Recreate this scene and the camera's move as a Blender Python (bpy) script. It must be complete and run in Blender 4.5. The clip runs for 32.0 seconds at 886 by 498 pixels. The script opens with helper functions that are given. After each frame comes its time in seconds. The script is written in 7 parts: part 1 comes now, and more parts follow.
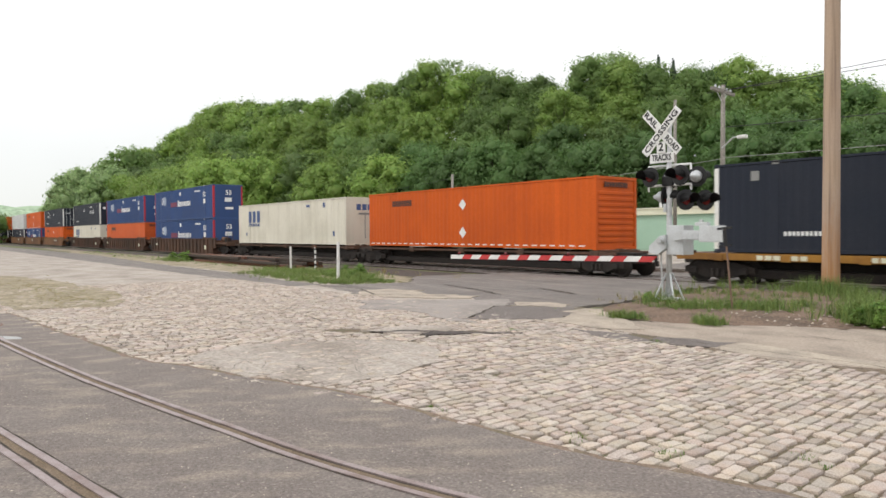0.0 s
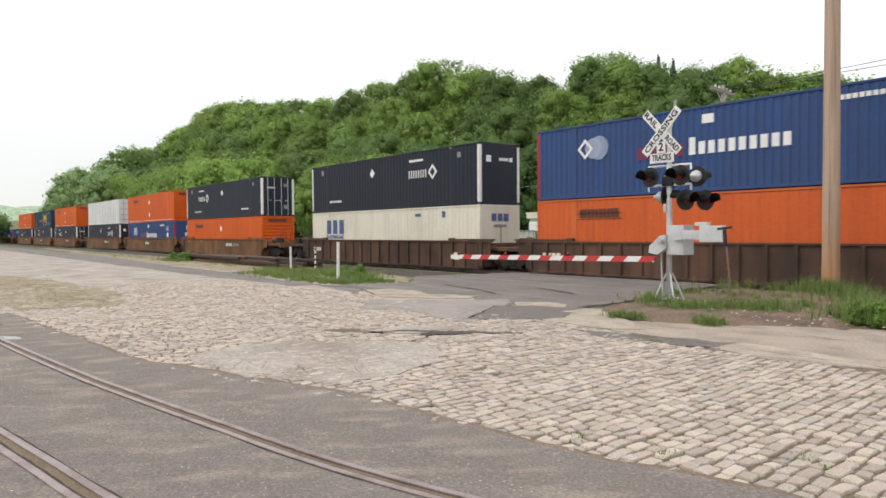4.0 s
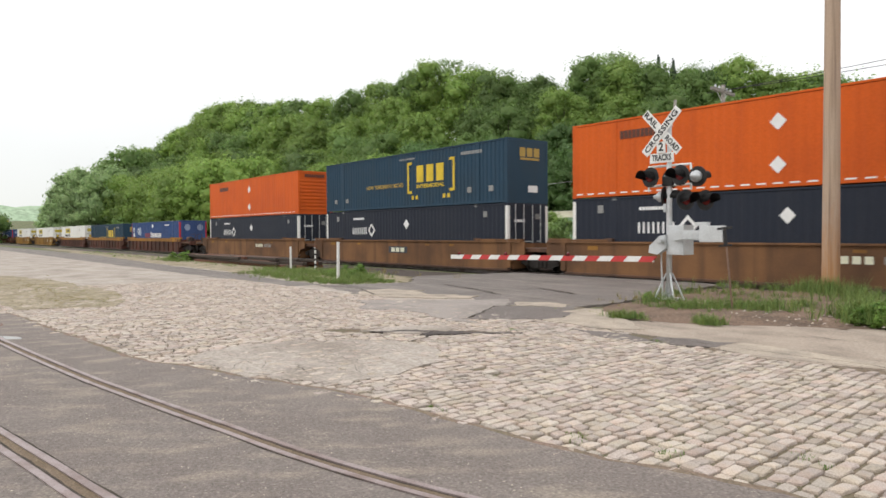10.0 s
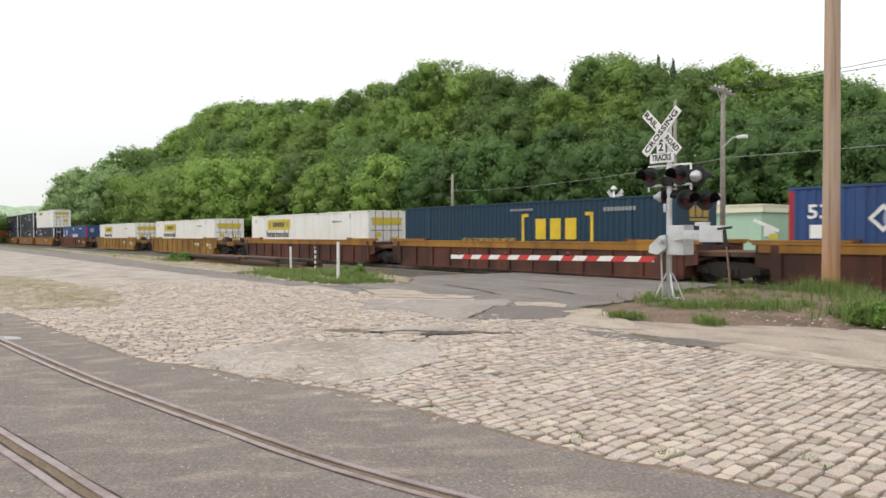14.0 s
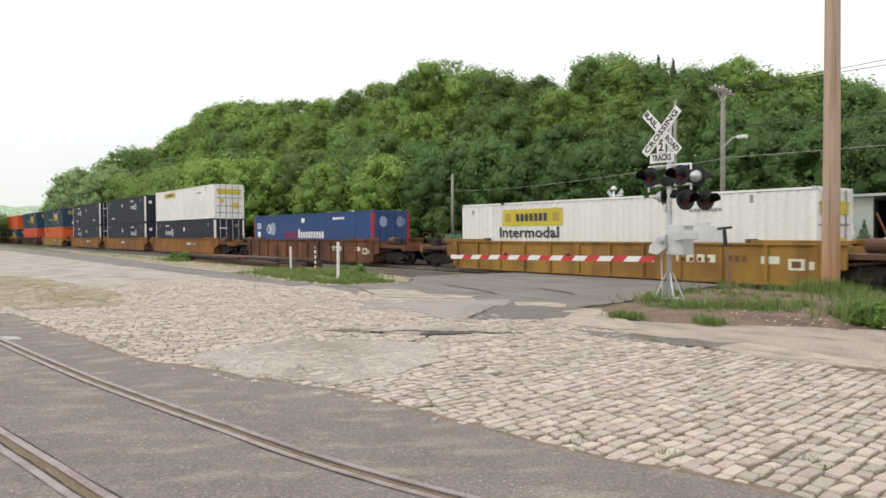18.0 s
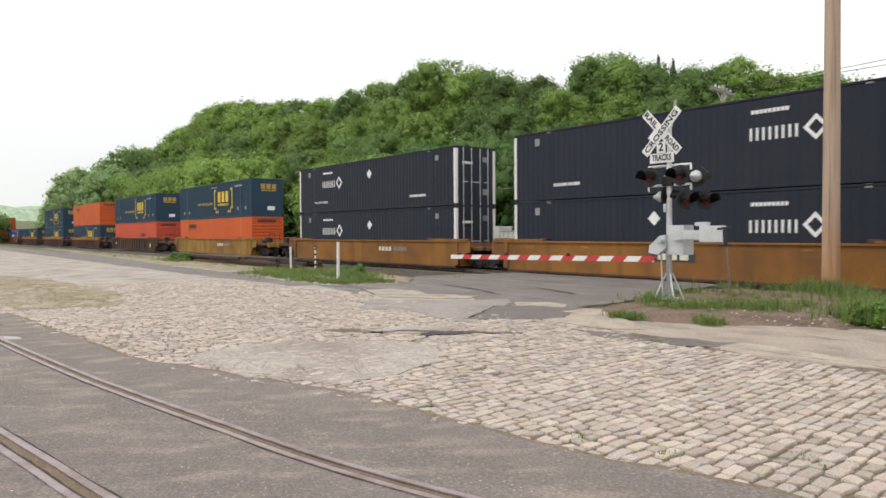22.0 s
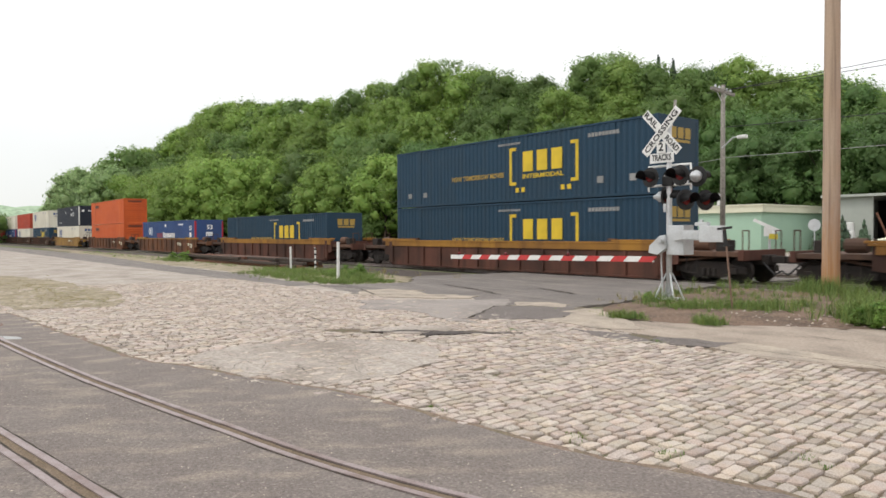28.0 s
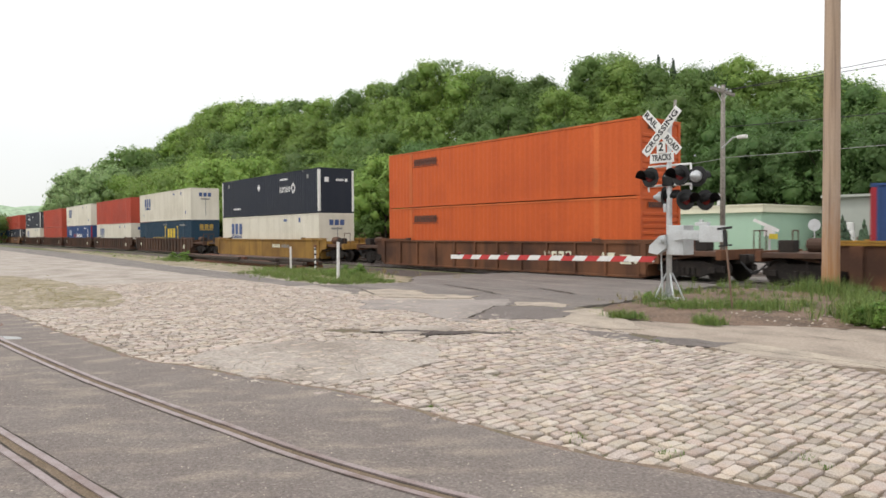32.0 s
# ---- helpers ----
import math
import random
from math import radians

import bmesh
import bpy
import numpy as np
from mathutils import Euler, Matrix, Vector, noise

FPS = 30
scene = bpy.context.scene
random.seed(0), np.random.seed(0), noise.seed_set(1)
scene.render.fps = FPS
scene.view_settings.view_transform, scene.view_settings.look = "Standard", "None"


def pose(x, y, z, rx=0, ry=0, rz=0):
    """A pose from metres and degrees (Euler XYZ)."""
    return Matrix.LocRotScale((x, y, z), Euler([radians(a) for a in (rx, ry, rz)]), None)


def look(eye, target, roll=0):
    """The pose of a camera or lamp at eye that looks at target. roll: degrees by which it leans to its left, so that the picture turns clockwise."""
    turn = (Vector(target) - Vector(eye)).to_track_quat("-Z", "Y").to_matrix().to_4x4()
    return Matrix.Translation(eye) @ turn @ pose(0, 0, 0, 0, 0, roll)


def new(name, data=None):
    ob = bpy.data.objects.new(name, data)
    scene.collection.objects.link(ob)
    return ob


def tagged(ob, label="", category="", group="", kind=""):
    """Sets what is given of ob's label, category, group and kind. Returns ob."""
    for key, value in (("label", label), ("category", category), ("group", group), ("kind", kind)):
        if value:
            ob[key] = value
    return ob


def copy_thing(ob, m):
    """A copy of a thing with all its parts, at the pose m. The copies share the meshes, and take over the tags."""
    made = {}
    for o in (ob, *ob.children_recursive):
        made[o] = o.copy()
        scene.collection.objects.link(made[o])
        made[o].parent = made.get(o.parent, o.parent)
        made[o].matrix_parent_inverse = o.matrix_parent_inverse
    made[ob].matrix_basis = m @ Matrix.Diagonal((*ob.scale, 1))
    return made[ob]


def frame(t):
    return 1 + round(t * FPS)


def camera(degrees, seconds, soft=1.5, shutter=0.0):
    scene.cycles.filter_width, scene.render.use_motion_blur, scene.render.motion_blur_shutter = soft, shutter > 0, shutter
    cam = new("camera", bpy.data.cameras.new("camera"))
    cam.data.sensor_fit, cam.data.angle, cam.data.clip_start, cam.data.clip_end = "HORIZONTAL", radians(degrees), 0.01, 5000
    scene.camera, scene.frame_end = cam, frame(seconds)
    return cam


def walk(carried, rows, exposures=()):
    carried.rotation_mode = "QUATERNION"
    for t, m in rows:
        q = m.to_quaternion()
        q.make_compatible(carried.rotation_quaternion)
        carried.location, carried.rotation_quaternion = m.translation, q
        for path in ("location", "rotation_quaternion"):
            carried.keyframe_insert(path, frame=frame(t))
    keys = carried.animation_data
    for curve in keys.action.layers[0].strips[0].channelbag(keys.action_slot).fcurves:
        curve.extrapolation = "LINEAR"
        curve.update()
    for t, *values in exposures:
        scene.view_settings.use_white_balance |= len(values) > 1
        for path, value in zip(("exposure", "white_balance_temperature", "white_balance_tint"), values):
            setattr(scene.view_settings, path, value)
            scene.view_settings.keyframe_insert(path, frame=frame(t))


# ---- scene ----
from math import sin, cos, pi, tau

# The rail head of the train's track is z = 0, the near face of the train is y = 0; the train runs along +x.
cam = camera(65.06, 32.0, soft=1.6, shutter=0.12)
EYE = (0.0, -21.417, 1.752)
YAW, PITCH, ROLL = radians(-51.335), radians(-1.354), -0.369
AIM = (EYE[0] + sin(YAW) * cos(PITCH), EYE[1] + cos(YAW) * cos(PITCH), EYE[2] + sin(PITCH))
VIEW = look(EYE, AIM, ROLL)
walk(cam, [(0.0, VIEW), (32.0, VIEW)], [(0.0, 0.55), (32.0, 0.55)])

# ---- light: a bright overcast sky ----
world = bpy.data.worlds.new("overcast_sky")
scene.world = world
world.use_nodes = True
wn, wl = world.node_tree.nodes, world.node_tree.links
wn.clear()
sky = wn.new("ShaderNodeTexSky")
sky.sky_type, sky.sun_disc = "NISHITA", False
sky.sun_elevation, sky.sun_rotation = radians(55), radians(200)
dim = wn.new("ShaderNodeVectorMath")
dim.operation = "SCALE"
dim.inputs["Scale"].default_value = 0.1
cloud = wn.new("ShaderNodeMix")
cloud.data_type = "RGBA"
cloud.inputs[0].default_value = 0.86
tc, sep, ramp = wn.new("ShaderNodeTexCoord"), wn.new("ShaderNodeSeparateXYZ"), wn.new("ShaderNodeValToRGB")
ramp.color_ramp.elements[0].position, ramp.color_ramp.elements[0].color = 0.0, (0.66, 0.672, 0.664, 1)
ramp.color_ramp.elements[1].position, ramp.color_ramp.elements[1].color = 0.75, (1.13, 1.12, 1.10, 1)
for at, tone in ((0.09, (0.735, 0.735, 0.72, 1)), (0.26, (0.92, 0.91, 0.89, 1))):
    ramp.color_ramp.elements.new(at).color = tone
puffs, swing, veil = wn.new("ShaderNodeTexNoise"), wn.new("ShaderNodeMapRange"), wn.new("ShaderNodeVectorMath")
puffs.inputs["Scale"].default_value, puffs.inputs["Detail"].default_value = 3.0, 4.0
swing.inputs[1].default_value, swing.inputs[2].default_value, swing.inputs[3].default_value, swing.inputs[4].default_value = 0.3, 0.7, 0.95, 1.05
veil.operation = "SCALE"
bg, wo = wn.new("ShaderNodeBackground"), wn.new("ShaderNodeOutputWorld")
bg.inputs["Strength"].default_value = 0.95
wl.new(sky.outputs[0], dim.inputs[0])
wl.new(tc.outputs["Generated"], sep.inputs[0])
wl.new(sep.outputs[2], ramp.inputs[0])
wl.new(dim.outputs[0], cloud.inputs[6])
wl.new(tc.outputs["Generated"], puffs.inputs["Vector"])
wl.new(puffs.outputs[0], swing.inputs[0])
wl.new(ramp.outputs[0], veil.inputs[0])
wl.new(swing.outputs[0], veil.inputs["Scale"])
wl.new(veil.outputs[0], cloud.inputs[7])
wl.new(cloud.outputs[2], bg.inputs["Color"])
wl.new(bg.outputs[0], wo.inputs[0])
sun = new("sun", bpy.data.lights.new("sun", "SUN"))
sun.data.energy, sun.data.angle, sun.data.color = 0.9, radians(25), (1.0, 0.96, 0.9)
sun.matrix_world = look((0, 0, 50), (12, 26, 0))


# ---- materials ----
def mat(name, col, rough=0.75, metal=0.0, grain=(40.0, 0.15), stain=(1.2, 0.25, None), bump=(60.0, 0.15), rand=0.0, hue=0.0,
        island=0.0, streak=None, speck=None, emit=0.0, spec=0.4, translucent=0.0):
    """A surface: base colour with fine grain, larger stains towards a second colour, relief, and a change from piece to piece."""
    m = bpy.data.materials.new(name)
    m.use_nodes = True
    n, l = m.node_tree.nodes, m.node_tree.links
    n.clear()
    out, bs = n.new("ShaderNodeOutputMaterial"), n.new("ShaderNodeBsdfPrincipled")
    co = n.new("ShaderNodeTexCoord").outputs["Object"]
    base = n.new("ShaderNodeRGB")
    base.outputs[0].default_value = (*col, 1)
    c = base.outputs[0]

    def mixed(fac, a, b, kind="MIX"):
        x = n.new("ShaderNodeMix")
        x.data_type, x.blend_type = "RGBA", kind
        for sock, v in ((x.inputs[0], fac), (x.inputs[6], a), (x.inputs[7], b)):
            if isinstance(v, (int, float)):
                sock.default_value = v
            elif isinstance(v, tuple):
                sock.default_value = (*v, 1)
            else:
                l.new(v, sock)
        return x.outputs[2]

    def noisy(scale, lo, hi, detail=5.0, vec=None):
        t, r = n.new("ShaderNodeTexNoise"), n.new("ShaderNodeMapRange")
        t.inputs["Scale"].default_value, t.inputs["Detail"].default_value = scale, detail
        l.new(vec or co, t.inputs["Vector"])
        r.inputs[1].default_value, r.inputs[2].default_value = lo, hi
        l.new(t.outputs[0], r.inputs[0])
        return r.outputs[0]

    if stain:
        scale, amount, second = stain
        second = second or tuple(v * 0.55 for v in col)
        f = n.new("ShaderNodeMath")
        f.operation = "MULTIPLY"
        f.inputs[1].default_value = amount
        l.new(noisy(scale, 0.42, 0.68), f.inputs[0])
        c = mixed(f.outputs[0], c, second)
    if streak:
        mp, f = n.new("ShaderNodeMapping"), n.new("ShaderNodeMath")
        mp.vector_type = "TEXTURE"
        mp.inputs["Scale"].default_value = tuple(1 / v for v in streak[0])
        mp.inputs["Rotation"].default_value = (0, 0, radians(streak[3]) if len(streak) > 3 else 0)
        l.new(co, mp.inputs[0])
        f.operation = "MULTIPLY"
        f.inputs[1].default_value = streak[1]
        l.new(noisy(1.0, 0.5, 0.75, vec=mp.outputs[0]), f.inputs[0])
        c = mixed(f.outputs[0], c, streak[2])
    if grain:
        g = n.new("ShaderNodeMapRange")
        g.inputs[1].default_value, g.inputs[2].default_value = 0.3, 0.7
        g.inputs[3].default_value, g.inputs[4].default_value = 1 - grain[1], 1 + grain[1]
        t = n.new("ShaderNodeTexNoise")
        t.inputs["Scale"].default_value, t.inputs["Detail"].default_value = grain[0], 4
        l.new(co, t.inputs["Vector"])
        l.new(t.outputs[0], g.inputs[0])
        v = n.new("ShaderNodeVectorMath")
        v.operation = "SCALE"
        l.new(c, v.inputs[0])
        l.new(g.outputs[0], v.inputs["Scale"])
        c = v.outputs[0]
    if speck:
        f = n.new("ShaderNodeMath")
        f.operation = "MULTIPLY"
        f.inputs[1].default_value = speck[1]
        l.new(noisy(speck[0], 0.60, 0.72, 2.0), f.inputs[0])
        c = mixed(f.outputs[0], c, speck[2])
    if rand or island or hue:
        hs = n.new("ShaderNodeHueSaturation")
        src = n.new("ShaderNodeObjectInfo").outputs["Random"]
        isl = n.new("ShaderNodeNewGeometry").outputs["Random Per Island"]
        fac = []
        for sock, amount in ((src, rand), (isl, island)):
            r = n.new("ShaderNodeMapRange")
            r.inputs[3].default_value, r.inputs[4].default_value = 1 - amount, 1 + amount
            l.new(sock, r.inputs[0])
            fac.append(r.outputs[0])
        mul, both = n.new("ShaderNodeMath"), n.new("ShaderNodeMath")
        mul.operation, both.operation = "MULTIPLY", "ADD"
        l.new(fac[0], mul.inputs[0])
        l.new(fac[1], mul.inputs[1])
        l.new(mul.outputs[0], hs.inputs["Value"])
        l.new(src, both.inputs[0])
        if island:
            l.new(isl, both.inputs[1])
        both = both.outputs[0]
        if hue:
            w = n.new("ShaderNodeTexWhiteNoise")
            w.noise_dimensions = "1D"
            l.new(both, w.inputs["W"])
            r2 = n.new("ShaderNodeMapRange")
            r2.inputs[3].default_value, r2.inputs[4].default_value = 0.5 - hue, 0.5 + hue
            l.new(w.outputs[0], r2.inputs[0])
            l.new(r2.outputs[0], hs.inputs["Hue"])
        l.new(c, hs.inputs["Color"])
        c = hs.outputs[0]
    l.new(c, bs.inputs["Base Color"])
    bs.inputs["Roughness"].default_value, bs.inputs["Metallic"].default_value = rough, metal
    bs.inputs["Specular IOR Level"].default_value = spec
    if bump:
        t, b = n.new("ShaderNodeTexNoise"), n.new("ShaderNodeBump")
        t.inputs["Scale"].default_value, t.inputs["Detail"].default_value = bump[0], 5
        l.new(co, t.inputs["Vector"])
        b.inputs["Strength"].default_value, b.inputs["Distance"].default_value = bump[1], 0.02
        l.new(t.outputs[0], b.inputs["Height"])
        l.new(b.outputs[0], bs.inputs["Normal"])
    if emit:
        l.new(c, bs.inputs["Emission Color"])
        bs.inputs["Emission Strength"].default_value = emit
    if translucent:
        tr, mx = n.new("ShaderNodeBsdfTranslucent"), n.new("ShaderNodeMixShader")
        l.new(c, tr.inputs[0])
        mx.inputs[0].default_value = translucent
        l.new(bs.outputs[0], mx.inputs[1])
        l.new(tr.outputs[0], mx.inputs[2])
        l.new(mx.outputs[0], out.inputs[0])
    else:
        l.new(bs.outputs[0], out.inputs[0])
    return m


